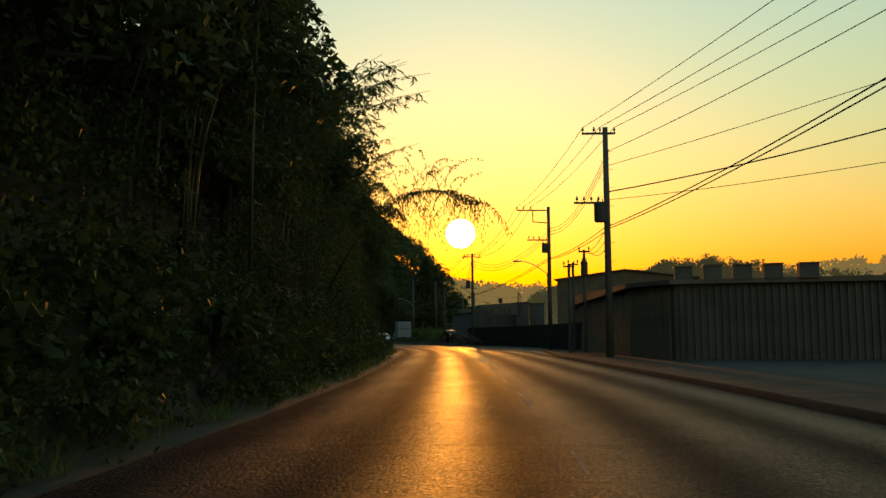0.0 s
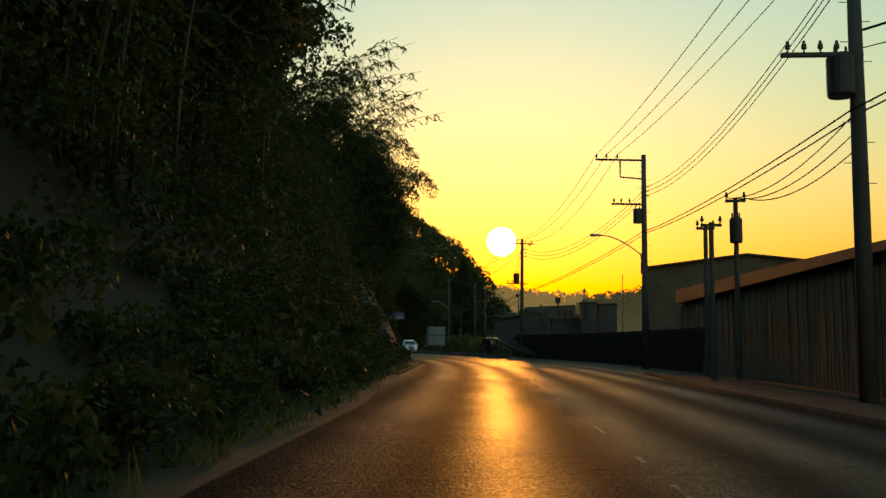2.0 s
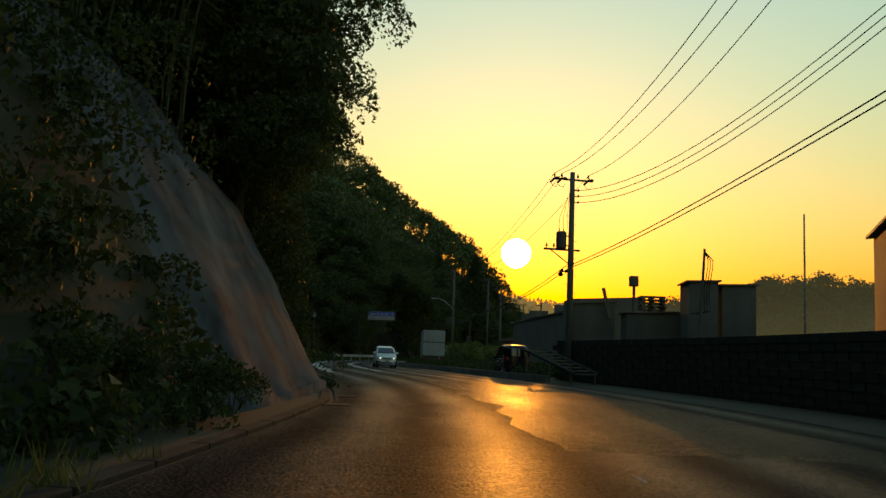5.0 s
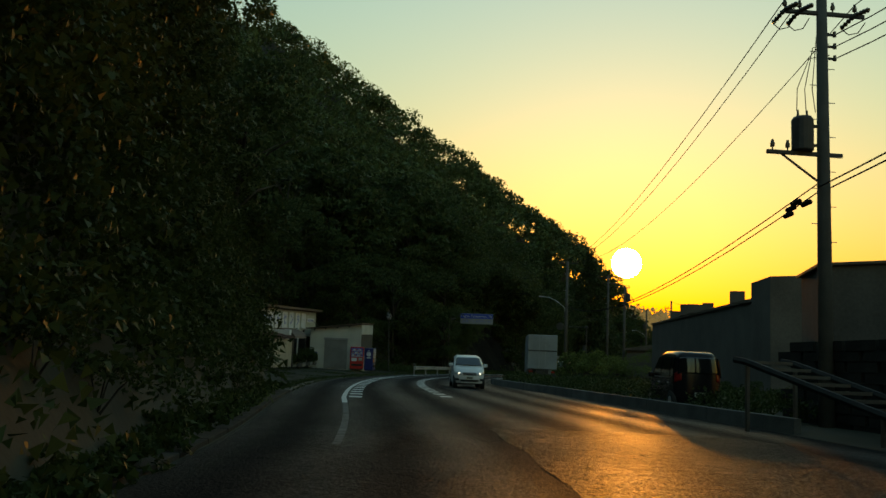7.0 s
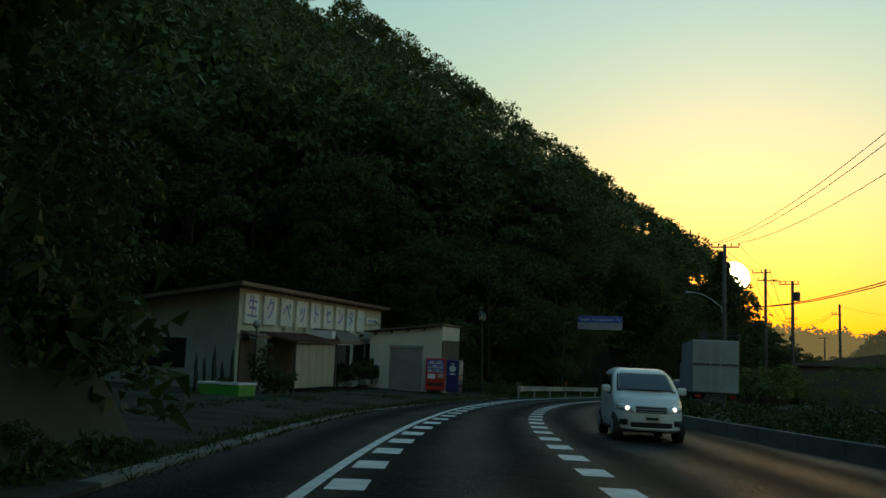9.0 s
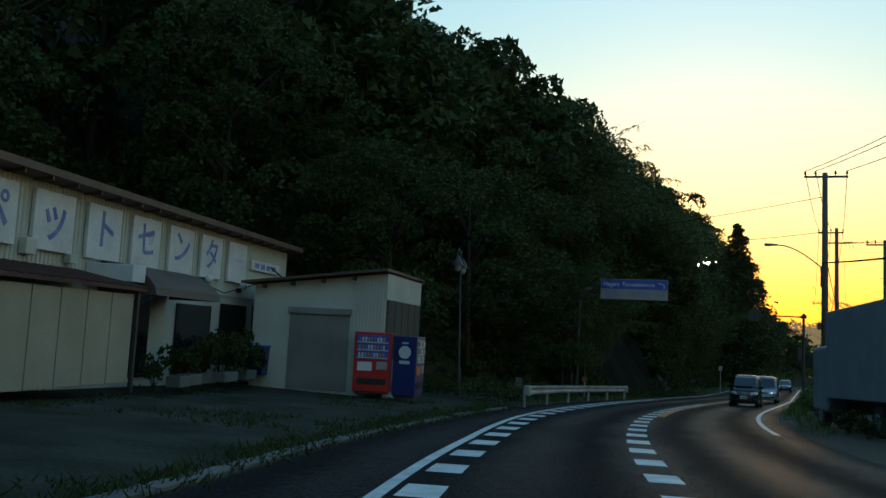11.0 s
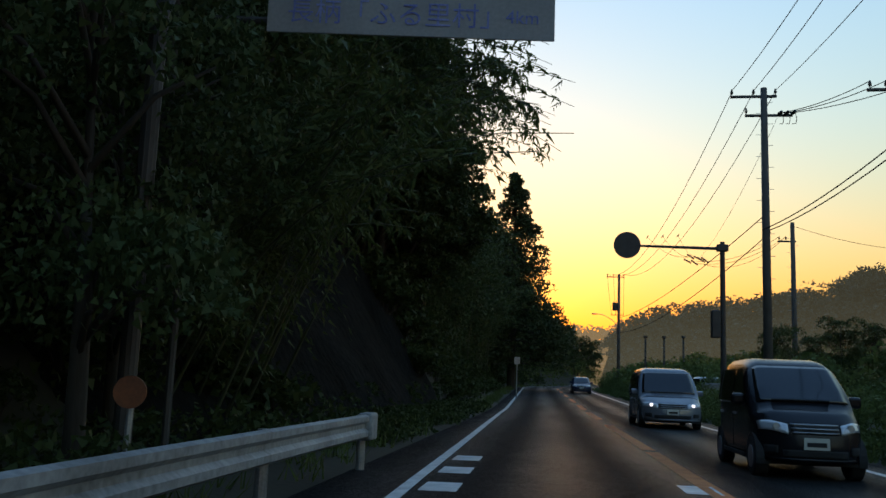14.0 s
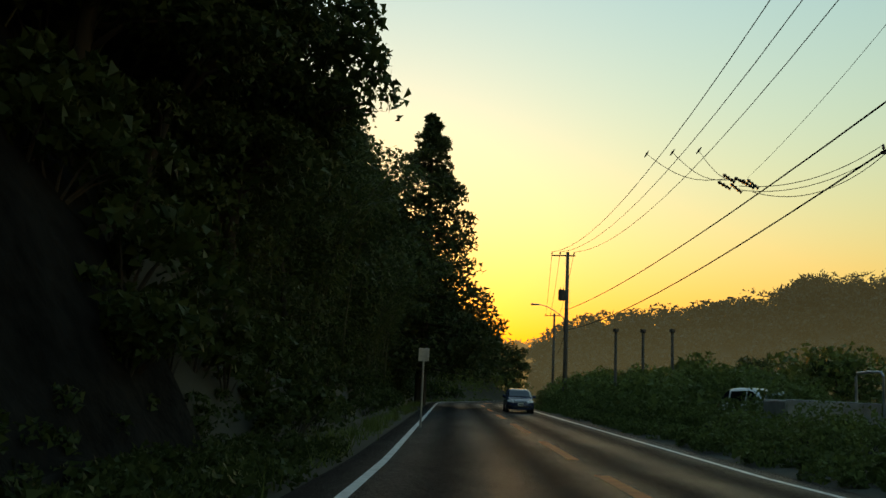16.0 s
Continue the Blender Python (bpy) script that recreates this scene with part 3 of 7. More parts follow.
def broadleaf(seed, h, rad, at, label, count=210, leaf=0.14):
    r = np.random.default_rng(seed)
    ob = thing("evergreen_tree", label, "tree", at, "roadside trees")
    bm = bmesh.new()
    lean = r.normal(0, 0.05, 2) * h
    top = Vector((lean[0], lean[1], h * 0.8))
    tube(bm, [(0, 0, -0.8), (lean[0] * 0.2, lean[1] * 0.2, h * 0.25), (lean[0] * 0.6, lean[1] * 0.6, h * 0.55), top], [0.03 * h * 0.7, 0.02 * h * 0.7, 0.013 * h * 0.7, 0.03], 7)
    centres, radii = [], []
    for k in range(34):
        z = h * (0.22 + 0.74 * r.random())
        w = rad * math.sin(math.pi * min(0.98, (z / h - 0.1) * 0.95)) ** 0.7
        ang, q = r.random() * 2 * math.pi, math.sqrt(r.random())
        p = np.array([lean[0] * z / h + math.cos(ang) * w * q, lean[1] * z / h + math.sin(ang) * w * q, z])
        centres.append(p), radii.append(rad * (0.26 + 0.18 * r.random()))
        if k % 2 == 0:
            s = Vector((lean[0], lean[1], 0)) * (0.8 * z / h) + Vector((0, 0, z * 0.72))
            tube(bm, [s, s.lerp(Vector(p), 0.5) + Vector((0, 0, 0.03 * h)), Vector(p)], [0.09, 0.06, 0.025], 5)
    smooth(part("trunk", bm, M_BARK, ob))
    c, a, b = leaves_round(r, centres, radii, count, leaf)
    quads("crown", c, a, b, M_LEAF, ob, diamond=True)
    return ob


def cedar(seed, h, rad, at, label):
    r = np.random.default_rng(seed)
    ob = thing("cedar_tree", label, "tree", at, "roadside trees")
    bm = bmesh.new()
    tube(bm, [(0, 0, -0.8), (0, 0, h * 0.5), (0, 0, h * 0.97)], [0.02 * h, 0.012 * h, 0.02], 8)
    centres, radii = [], []
    z = h * 0.12
    while z < h * 0.98:
        w = rad * (1 - (z / h) ** 1.2) + 0.12
        for k in range(max(5, int(15 * w / rad))):
            ang = r.random() * 2 * math.pi
            q = w * (0.2 + 0.8 * r.random() ** 0.7)
            p = Vector((math.cos(ang) * q, math.sin(ang) * q, z - q * 0.12))
            tube(bm, [(0, 0, z), p], [0.05, 0.015], 4)
            centres.append(np.array(p)), radii.append(0.2 * w + 0.32)
        z += h * 0.024
    part("trunk", bm, M_BARK, ob)
    c, a, b = leaves_round(r, centres, radii, max(44, 21000 // len(centres)), 0.18, 0.85, 0.1)
    quads("crown", c, a, b, M_CEDAR, ob)
    return ob


def bamboo(seed, h, spread, bend, at, label, culms=12):
    """A clump of canes that arch towards +x of the clump, with drooping sprays of narrow leaves."""
    r = np.random.default_rng(seed)
    ob = thing("bamboo_clump", label, "bamboo", at, "roadside bamboo")
    bm = bmesh.new()
    c, a, b = [], [], []
    for k in range(culms):
        base = r.normal(0, spread, 2)
        hh = h * (0.65 + 0.4 * r.random())
        side = np.array([bend * (0.3 + r.random()) + r.normal(0, 0.12 * h), r.normal(0, 0.15 * h)])
        pts = []
        for i in range(11):
            s = i / 10
            pts.append(np.array([base[0] + side[0] * s**2.6, base[1] + side[1] * s**2.6, -0.6 + (hh + 0.6) * (s - 0.16 * s**3.5 * (1 + abs(side[0]) / h))]))
        tube(bm, pts, [0.045 * (1 - 0.9 * i / 10) + 0.004 for i in range(11)], 5)
        for s in np.arange(0.28, 1.0, 0.04):
            i = min(9, int(s * 10))
            p = pts[i] + (pts[i + 1] - pts[i]) * (s * 10 - i)
            for g in range(2):
                ang = r.random() * 2 * math.pi
                ln = (1.5 - 1.0 * s) * (0.6 + 0.7 * r.random())
                m = 9
                u = (np.arange(m) + r.random(m)) / m
                q = p + np.outer(u, [math.cos(ang) * ln, math.sin(ang) * ln, 0.25 * ln]) - np.outer(u**2, [0, 0, 0.75 * ln])
                al = np.stack([math.cos(ang) + r.normal(0, 0.6, m), math.sin(ang) + r.normal(0, 0.6, m), -0.7 + r.normal(0, 0.3, m)], 1)
                al /= np.linalg.norm(al, axis=1)[:, None]
                ac = np.cross(al, unit(r, m))
                ac /= np.linalg.norm(ac, axis=1)[:, None] + 1e-6
                s2 = 0.14 * (0.7 + 0.6 * r.random((m, 1)))
                c.append(q + al * s2), a.append(al * s2), b.append(ac * s2 * 0.18)
    tagged(smooth(part("cane", bm, M_CULM, ob)), kind="stuff")
    quads("foliage", np.concatenate(c), np.concatenate(a), np.concatenate(b), M_BAMBOO, ob, diamond=True)
    return ob


def shrub(seed, h, rad, at, label, size=0.1, mat=None, count=560):
    r = np.random.default_rng(seed)
    ob = thing("roadside_shrub", label, "shrub", at, "roadside shrubs")
    bm = bmesh.new()
    centres, radii = [], []
    for k in range(7):
        ang, q = r.random() * 2 * math.pi, rad * math.sqrt(r.random()) * 0.75
        p = Vector((math.cos(ang) * q, math.sin(ang) * q, h * (0.3 + 0.5 * r.random())))
        tube(bm, [(0, 0, -0.2), p * 0.6, p], [0.03, 0.02, 0.008], 4)
        centres.append(np.array(p)), radii.append(rad * 0.45)
    part("stem", bm, M_BARK, ob)
    c, a, b = leaves_round(r, centres, radii, count // 7, size, 0.9, 0.15)
    quads("foliage", c, a, b, mat or M_WEED, ob, diamond=True)
    return ob


def leaning(y, d, turn, scale, lean):
    """Like planted(), but tilted towards the road by lean degrees."""
    p = off(y, d)
    m = Matrix.Rotation(radians(heading(y)), 4, "Z") @ Matrix.Rotation(radians(lean), 4, "Y") @ Matrix.Rotation(radians(turn), 4, "Z")
    return Matrix.Translation((p.x, p.y, ground_z(y, d) - 0.3)) @ m @ Matrix.Diagonal((scale, scale, scale, 1))


def planted(y, d, turn=0.0, scale=1.0, sink=0.0):
    p = off(y, d)
    return Matrix.LocRotScale((p.x, p.y, ground_z(y, d) - sink), Euler((0, 0, radians(turn))), Vector((scale,) * 3))


L_BROAD = "dark evergreen broadleaf tree with dense rounded clumps of leaves"
L_BAMB = "bamboo clump with arching canes and drooping feathery leaf sprays"
L_CEDAR = "tall narrow dark cedar tree with a pointed crown"
L_SHRUB = "low leafy green weeds and kudzu at the foot of the bank"
P_BROAD = [broadleaf(11, 12.0, 3.6, planted(6, -9), L_BROAD), broadleaf(12, 12.0, 4.2, planted(12, -11), L_BROAD), broadleaf(13, 12.0, 3.2, planted(18, -12), L_BROAD),
           broadleaf(14, 12.0, 3.8, planted(24, -11), L_BROAD)]
P_NEAR = [broadleaf(71, 12.0, 4.2, leaning(91.5, lerp(FOOT, 91.5) - 3.6, 120, 0.82, 24), L_BROAD, 400, 0.1), broadleaf(72, 12.0, 3.8, leaning(95.5, lerp(FOOT, 95.5) - 5.2, 30, 1.0, 20), L_BROAD, 400, 0.1)]
P_BACK = [broadleaf(15 + i, 12.0, 3.9, planted(10 + 9 * i, -20), L_BROAD, 84, 0.26) for i in range(3)]
P_BUSH = [broadleaf(61 + i, 12.0, 4.6, planted(216 + 9 * i, 13.0, 0, 0.28), "small dense evergreen bush behind the far verge", 84, 0.26) for i in range(3)]
P_BAMB = [bamboo(21, 12.0, 0.9, 3.0, planted(20, -8.0), L_BAMB), bamboo(22, 12.0, 0.8, 2.2, planted(27, -8.5), L_BAMB), bamboo(23, 12.0, 1.0, 4.0, planted(40, -9.0), L_BAMB)]
P_CEDAR = [cedar(31, 20.0, 5.6, planted(258.5, -4.9, 0, 1.2), L_CEDAR), cedar(32, 20.0, 3.8, planted(246, -11, 0, 0.9), L_CEDAR)]
P_SHRUB = [shrub(41 + i, 1.3, 1.0, planted(8 + 3 * i, -5.9), L_SHRUB) for i in range(4)]

P_FINE = [shrub(46 + i, 1.3, 1.0, planted(93 + 6 * i, lerp(FOOT, 93 + 6 * i) - 0.6, 0, 0.7), L_SHRUB, 0.054, M_WEED, 1150) for i in range(2)]
P_VERGE = [shrub(51 + i, 1.3, 1.0, planted(166 + 9 * i, 7.5), "leafy green bush standing behind the far road edge", 0.06, M_VERGE, 1050) for i in range(3)]
rt = random.Random(5)


def copse(y0, y1, step, ds, scale, kinds, back=6.0):
    """Trees along the slope between y0 and y1; ds: distances up from the foot."""
    y = y0
    while y < y1:
        for u in ds:
            yy, d = y + rt.uniform(-step, step) * 0.4, lerp(FOOT, y) - u - rt.uniform(-0.8, 0.8)
            protos = rt.choice(kinds) if u < back else P_BACK
            s = rt.uniform(*scale)
            if protos is P_BAMB:
                copy_thing(rt.choice(protos), planted(yy, d, heading(yy) + rt.uniform(-35, 35), s * (0.6 if 211 < yy < 224 else 1)))
            else:
                copy_thing(rt.choice(protos), planted(yy, d, rt.uniform(0, 360), s))
        y += step


copse(2, 56, 5.0, (2.6, 7.5), (0.75, 1.0), (P_BROAD, P_BAMB, P_BROAD))
copse(57, 76, 5.0, (4.6, 9.0), (0.65, 0.85), (P_BROAD, P_BAMB, P_BROAD), 8.0)
copse(76, 90, 5.0, (8.2, 11.5, 16), (0.7, 0.9), (P_BROAD, P_BAMB, P_BROAD), 9.5)
copse(90, 118, 3.4, (2.3, 5.6, 9.5, 13), (0.5, 0.75), (P_BROAD,), 8.0)
copse(122, 162, 4.4, (2.5, 8.0), (1.0, 1.3), (P_NEAR,), 4.0)
copse(164, 186, 4.5, (1.6, 5.5, 11), (1.05, 1.26), (P_NEAR,), 5.0)
copse(186, 212, 5.0, (4.0, 8.5, 13), (0.85, 1.05), (P_BROAD, P_BAMB))
copse(212, 278, 4.5, (2.4, 6.5, 11), (0.8, 1.05), (P_BROAD, P_BROAD, P_BAMB))
for y, d, s in ((237, -9.0, 0.7), (265, -9, 0.9), (271, -8.8, 0.75), (250, -8.8, 0.75)):
    copy_thing(P_CEDAR[1], planted(y, d, rt.uniform(0, 360), s))
copse(281, 334, 5.0, (2.5, 7.0, 12.0), (0.45, 0.7), (P_BACK,), 1.0)
# large crowns standing out beyond the concrete slope
for k, (y, u, s, lean) in enumerate(((92, 5.4, 1.0, 18), (99.5, 5.5, 1.0, 16), (104, 5.2, 1.0, 14), (108, 5.0, 0.9, 12))):
    copy_thing(P_NEAR[k % 2], leaning(y, lerp(FOOT, y) - u, rt.uniform(0, 360), s, lean))
copy_thing(P_NEAR[1], leaning(92.5, lerp(FOOT, 92.5) - 3.6, 20, 0.85, 24))
copy_thing(P_NEAR[0], leaning(88.8, lerp(FOOT, 88.6) - 3.0, 40, 0.62, 22))
copy_thing(P_NEAR[1], leaning(91.0, lerp(FOOT, 91) - 3.2, 200, 0.6, 16))
# tall bamboo that leans out over the road
for y, u, s, turn in ((89, 5.5, 1.3, -20), (92, 6.2, 1.0, 10), (86, 8, 1.35, 0), (184, 4.0, 1.1, 5), (188, 5.0, 1.15, -15), (186, 5.0, 1.0, 0), (187.5, 6.0, 1.05, -8), (189, 9.0, 1.1, 4), (95, 6.2, 1.2, -10), (93, 7.8, 1.35, -5), (242, 1.6, 0.6, 0)):
    copy_thing(P_BAMB[2], planted(y, lerp(FOOT, y) - u, heading(y) + turn, s))
for y, u, s, lean, turn in ((189, 6.2, 1.1, 30, 0), (193.5, 6.3, 1.12, 32, 25), (195, 6.2, 1.14, 40, 8), (197, 6.4, 1.18, 45, -20), (199, 6.3, 1.18, 44, -5), (203, 6.2, 1.15, 38, 6)):
    copy_thing(P_BAMB[2], leaning(y, lerp(FOOT, y) - u, turn, s, lean))
for y, u, s, lean, turn in ((179.0, 0.6, 0.78, 21, 4), (180.6, 0.9, 0.82, 22, -14), (182.4, 1.2, 0.85, 20, 12)):
    copy_thing(P_BAMB[1], leaning(y, lerp(FOOT, y) - u, turn, s, lean))
for y, u, s, lean in ((208, 3.2, 0.75, 10), (213, 3.2, 0.75, 10), (218, 3.2, 0.75, 8)):
    copy_thing(P_BROAD[2], leaning(y, lerp(FOOT, y) - u, rt.uniform(0, 360), s, lean))
for k, (y, u, s, lean) in enumerate(((205.5, 4.0, 0.8, 18), (208, 4.2, 0.8, 14), (211, 4.4, 0.75, 8))):
    copy_thing(P_BROAD[1 + k % 2], leaning(y, lerp(FOOT, y) - u, 77 * k, s, lean))
for y, u, s, lean, turn in ((206.5, 4.6, 0.9, 22, 6),):
    copy_thing(P_BAMB[2], leaning(y, lerp(FOOT, y) - u, turn, s, lean))
for k in range(16):
    y = rt.uniform(202.5, 209)
    copy_thing(rt.choice(P_SHRUB), planted(y, lerp(FOOT, y) - rt.uniform(0.3, 6.5), rt.uniform(0, 360), rt.uniform(0.8, 1.5)))
for y, u, s, lean in ((198.5, 6.6, 0.7, 30), (205, 5.2, 0.75, 24), (202, 6.2, 0.95, 22), (207.5, 4.2, 1.1, 20), (221, 3.6, 0.72, 12), (226, 3.6, 0.8, 10)):
    copy_thing(P_BROAD[0], leaning(y, lerp(FOOT, y) - u, rt.uniform(0, 360), s, lean))
for y in np.arange(2, 116, 1.7):
    if not 77 < y < 89:
        close = y > 88
        copy_thing(rt.choice(P_FINE), planted(y, lerp(FOOT, y) + rt.uniform(-1.2, 0.3) - 0.4 * close, rt.uniform(0, 360), rt.uniform(0.6, 1.3) * (0.6 if close else 1)))
for y in np.arange(160, 290, 1.8):
    if not 183 < y < 204:
        copy_thing(rt.choice(P_SHRUB), planted(y, lerp(FOOT, y) + rt.uniform(-1.5, 0.4), rt.uniform(0, 360), rt.uniform(0.5, 1.1)))
for y in np.arange(162, 330, 2.5):
    for k in range(2):
        copy_thing(rt.choice(P_VERGE), planted(y, 6.2 + 3.0 * k + rt.uniform(-0.8, 0.8), rt.uniform(0, 360), rt.uniform(0.7, 1.1) * (1 + 0.9 * k) * (0.5 if 203 < y < 218 else 1)))

# creepers hanging over the bank
r = np.random.default_rng(79)
cs, rs = [], []
for i in range(2700):
    y = (r.uniform(0, 77), r.uniform(89, 112), r.uniform(163, 284))[(0, 2, 0, 1, 2)[i % 5]]
    u = r.uniform(0.5, 8)
    if 183 < y < 207 and u < 6:
        u = r.uniform(6.0, 9.0)
    d = lerp(FOOT, y) - u
    p = off(y, d)
    rad = min(1.25, 0.35 + 0.5 * u) * r.uniform(0.7, 1.0)
    cs.append(np.array([p.x, p.y, ground_z(y, d) + r.random() ** 1.3 * min(5.0, 1.2 + 1.6 * u)])), rs.append(rad)
for i in range(520):
    y, u = r.uniform(89.5, 118), r.uniform(0.3, 3.0)
    p = off(y, lerp(FOOT, y) - u)
    cs.append(np.array([p.x, p.y, ground_z(y, lerp(FOOT, y) - u) + r.uniform(0, 2.5 + 2.0 * max(0, u))])), rs.append(r.uniform(0.4, 0.75))
for i in range(420):
    y, u = r.uniform(3, 76), r.uniform(-0.6, 1.6)
    p = off(y, lerp(FOOT, y) - u)
    cs.append(np.array([p.x, p.y, max(0, ground_z(y, lerp(FOOT, y) - u)) + r.uniform(0, 0.5)])), rs.append(r.uniform(0.3, 0.65))
near = [i for i, p in enumerate(cs) if p[1] < 78]
bend = [i for i, p in enumerate(cs) if 78 <= p[1] < 125]
rest = [i for i, p in enumerate(cs) if p[1] >= 125]
c, a, b = (np.concatenate(q) for q in zip(leaves_round(r, [cs[i] for i in near], [rs[i] for i in near], 160, 0.06, 1.0, 0.4), leaves_round(r, [cs[i] for i in bend], [rs[i] for i in bend], 150, 0.062, 1.0, 0.4), leaves_round(r, [cs[i] for i in rest], [rs[i] for i in rest], 80, 0.095, 1.0, 0.4)))
tagged(quads("hanging_creepers", c, a, b, M_WEED, None, diamond=True), "dark kudzu creepers draped between the trunks on the bank", "creeper", kind="stuff")
# tall weeds and bushes that merge behind the far verge
cs, rs = [], []
for i in range(1300):
    y = r.uniform(178, 330)
    u = 1.6 + 13 * r.random() ** 1.2
    p = off(y, lerp(RIGHT, y) + u)
    cs.append(np.array([p.x, p.y, grade(y) + r.random() * min(0.7 if 203 < y < 219 and u < 8.5 else 3.6, 0.4 + 0.25 * u)])), rs.append(r.uniform(0.5, 1.0))
for i in range(380):
    y = r.uniform(176, 262)
    u = r.uniform(0.35, 2.2)
    p = off(y, lerp(RIGHT, y) + u)
    cs.append(np.array([p.x, p.y, grade(y) + r.uniform(0.0, 0.12 + 0.12 * u)])), rs.append(r.uniform(0.22, 0.45))
c, a, b = leaves_round(r, cs, rs, 140, 0.065, 0.9, 0.1)
tagged(quads("verge_thicket", c, a, b, M_VERGE, None, diamond=True), "dense green thicket of weeds and bushes along the far verge", "undergrowth", kind="stuff")
cs, rs = [], []
for i in range(560):
    y = r.uniform(222, 312)
    u = r.uniform(2.0, 12)
    p = off(y, lerp(RIGHT, y) + u)
    cs.append(np.array([p.x, p.y, grade(y) + r.random() * min(3.0, 0.8 + 0.35 * u)])), rs.append(r.uniform(0.7, 1.3))
for i in range(330):
    y, u = r.uniform(277, 336), r.uniform(-0.5, 15)
    d = lerp(FOOT, y) - u
    p = off(y, d)
    cs.append(np.array([p.x, p.y, ground_z(y, d) + r.uniform(0, 2.5)])), rs.append(r.uniform(0.9, 2.0))
c, a, b = leaves_round(r, cs, rs, 70, 0.15, 0.95, 0.1)
tagged(quads("far_thicket", c, a, b, M_VERGE, None, diamond=True), "distant dense green bushes on both sides of the far bend", "undergrowth", kind="stuff")
# grass tufts in the gutter
c, a, b = [], [], []
for i in range(900):
    y = (r.uniform(4, 110), r.uniform(160, 300), r.uniform(150, 300))[i % 3]
    d = lerp(LEFT, y) - r.uniform(0.25, 1.1) if i % 3 < 2 else lerp(RIGHT, y) + r.uniform(0.15, 1.2)
    if i % 3 == 0 and (r.random() < 0.35 or 70 < y < 100):
        continue
    p = off(y, d)
    m = 14
    base = np.array([p.x, p.y, ground_z(y, d) + 0.02]) + np.concatenate([r.normal(0, 0.12, (m, 2)), np.zeros((m, 1))], 1)
    al = np.concatenate([r.normal(0, 0.45, (m, 2)), np.ones((m, 1))], 1)
    al /= np.linalg.norm(al, axis=1)[:, None]
    ac = np.cross(al, unit(r, m))
    ac /= np.linalg.norm(ac, axis=1)[:, None]
    s = r.uniform(0.1, 0.24, (m, 1))
    c.append(base + al * s), a.append(al * s), b.append(ac * 0.012)
tagged(quads("verge_grass", np.concatenate(c), np.concatenate(a), np.concatenate(b), M_VERGE, None), "tufts of long grass along the road edges", "grass", kind="stuff")

# one long cane that arches out over the lane
ob = thing("arching_bamboo_cane", "single thin bamboo cane arching over the road with sparse leaves", "bamboo")
r = np.random.default_rng(9)
base, tip = np.array([-3.6, 29.0, 2.5]), np.array([1.5, 22.6, 4.3])
pts = [base * (1 - s) + tip * s + np.array([0, 0, 5.6 * s * (1 - s)]) for s in np.linspace(0, 1, 14)]
bm = bmesh.new()
tube(bm, pts, [0.03 * (1 - s) + 0.004 for s in np.linspace(0, 1, 14)], 6)
smooth(part("cane", bm, M_CULM, ob))
c, a, b = [], [], []
for s in np.linspace(0.16, 1, 44):
    i = min(12, int(s * 13))
    p = pts[i] + (pts[i + 1] - pts[i]) * (s * 13 - i)
    for g in range(4):
        ang, ln = r.random() * 6.28, 0.6 + (1.15 - 0.5 * s) * r.random()
        n_, up = 24, (0.2, 0.45, 1.75, 0.3)[g] if s < 0.9 else 0.3
        u = (np.arange(n_) + r.random(n_)) / n_
        q = p + np.outer(u, [math.cos(ang) * ln, math.sin(ang) * ln, up * ln]) - np.outer(u**2, [0, 0, 1.1 * ln])
        al = r.normal(0, 0.45, (n_, 3)) + [0, 0, -0.9]
        al /= np.linalg.norm(al, axis=1)[:, None]
        ac = np.cross(al, unit(r, n_))
        ac /= np.linalg.norm(ac, axis=1)[:, None] + 1e-6
        c.append(q + al * 0.05), a.append(al * 0.062), b.append(ac * 0.011)
quads("foliage", np.concatenate(c), np.concatenate(a), np.concatenate(b), M_BAMBOO, ob, diamond=True)

# undergrowth that covers the bank
r = np.random.default_rng(78)
cs, rs = [], []
for i in range(1500):
    y = r.uniform(0, 112) if i % 2 else r.uniform(156, 282)
    u = r.uniform(-0.3, 16)
    if (77 < y < 89 and u < 6.5) or (184 < y < 205 and u < 6):
        continue
    d = lerp(FOOT, y) - u
    p = off(y, d)
    cs.append(np.array([p.x, p.y, ground_z(y, d) + 0.25])), rs.append(r.uniform(0.5, 1.25))
fine = [i for i, p in enumerate(cs) if 84 < p[1] < 113]
rest = [i for i, p in enumerate(cs) if not 84 < p[1] < 113]
c, a, b = (np.concatenate(q) for q in zip(leaves_round(r, [cs[i] for i in fine], [rs[i] for i in fine], 230, 0.06, 0.9, 0.2), leaves_round(r, [cs[i] for i in rest], [rs[i] for i in rest], 70, 0.12, 0.9, 0.2)))
tagged(quads("bank_undergrowth", c, a, b, M_WEED, None, diamond=True), "dark tangled undergrowth and kudzu covering the bank", "undergrowth", kind="stuff")
cs, rs = [], []
for i in range(1000):
    y = r.uniform(114, 162)
    d = lerp(FOOT, y) - r.uniform(0, 22)
    p = off(y, d)
    cs.append(np.array([p.x, p.y, ground_z(y, d) + 0.4])), rs.append(r.uniform(0.7, 1.6))
c, a, b = leaves_round(r, cs, rs, 70, 0.17, 0.9, 0.2)
tagged(quads("slope_undergrowth", c, a, b, M_WEED, None), "dark undergrowth on the slope behind the shop", "undergrowth", kind="stuff")

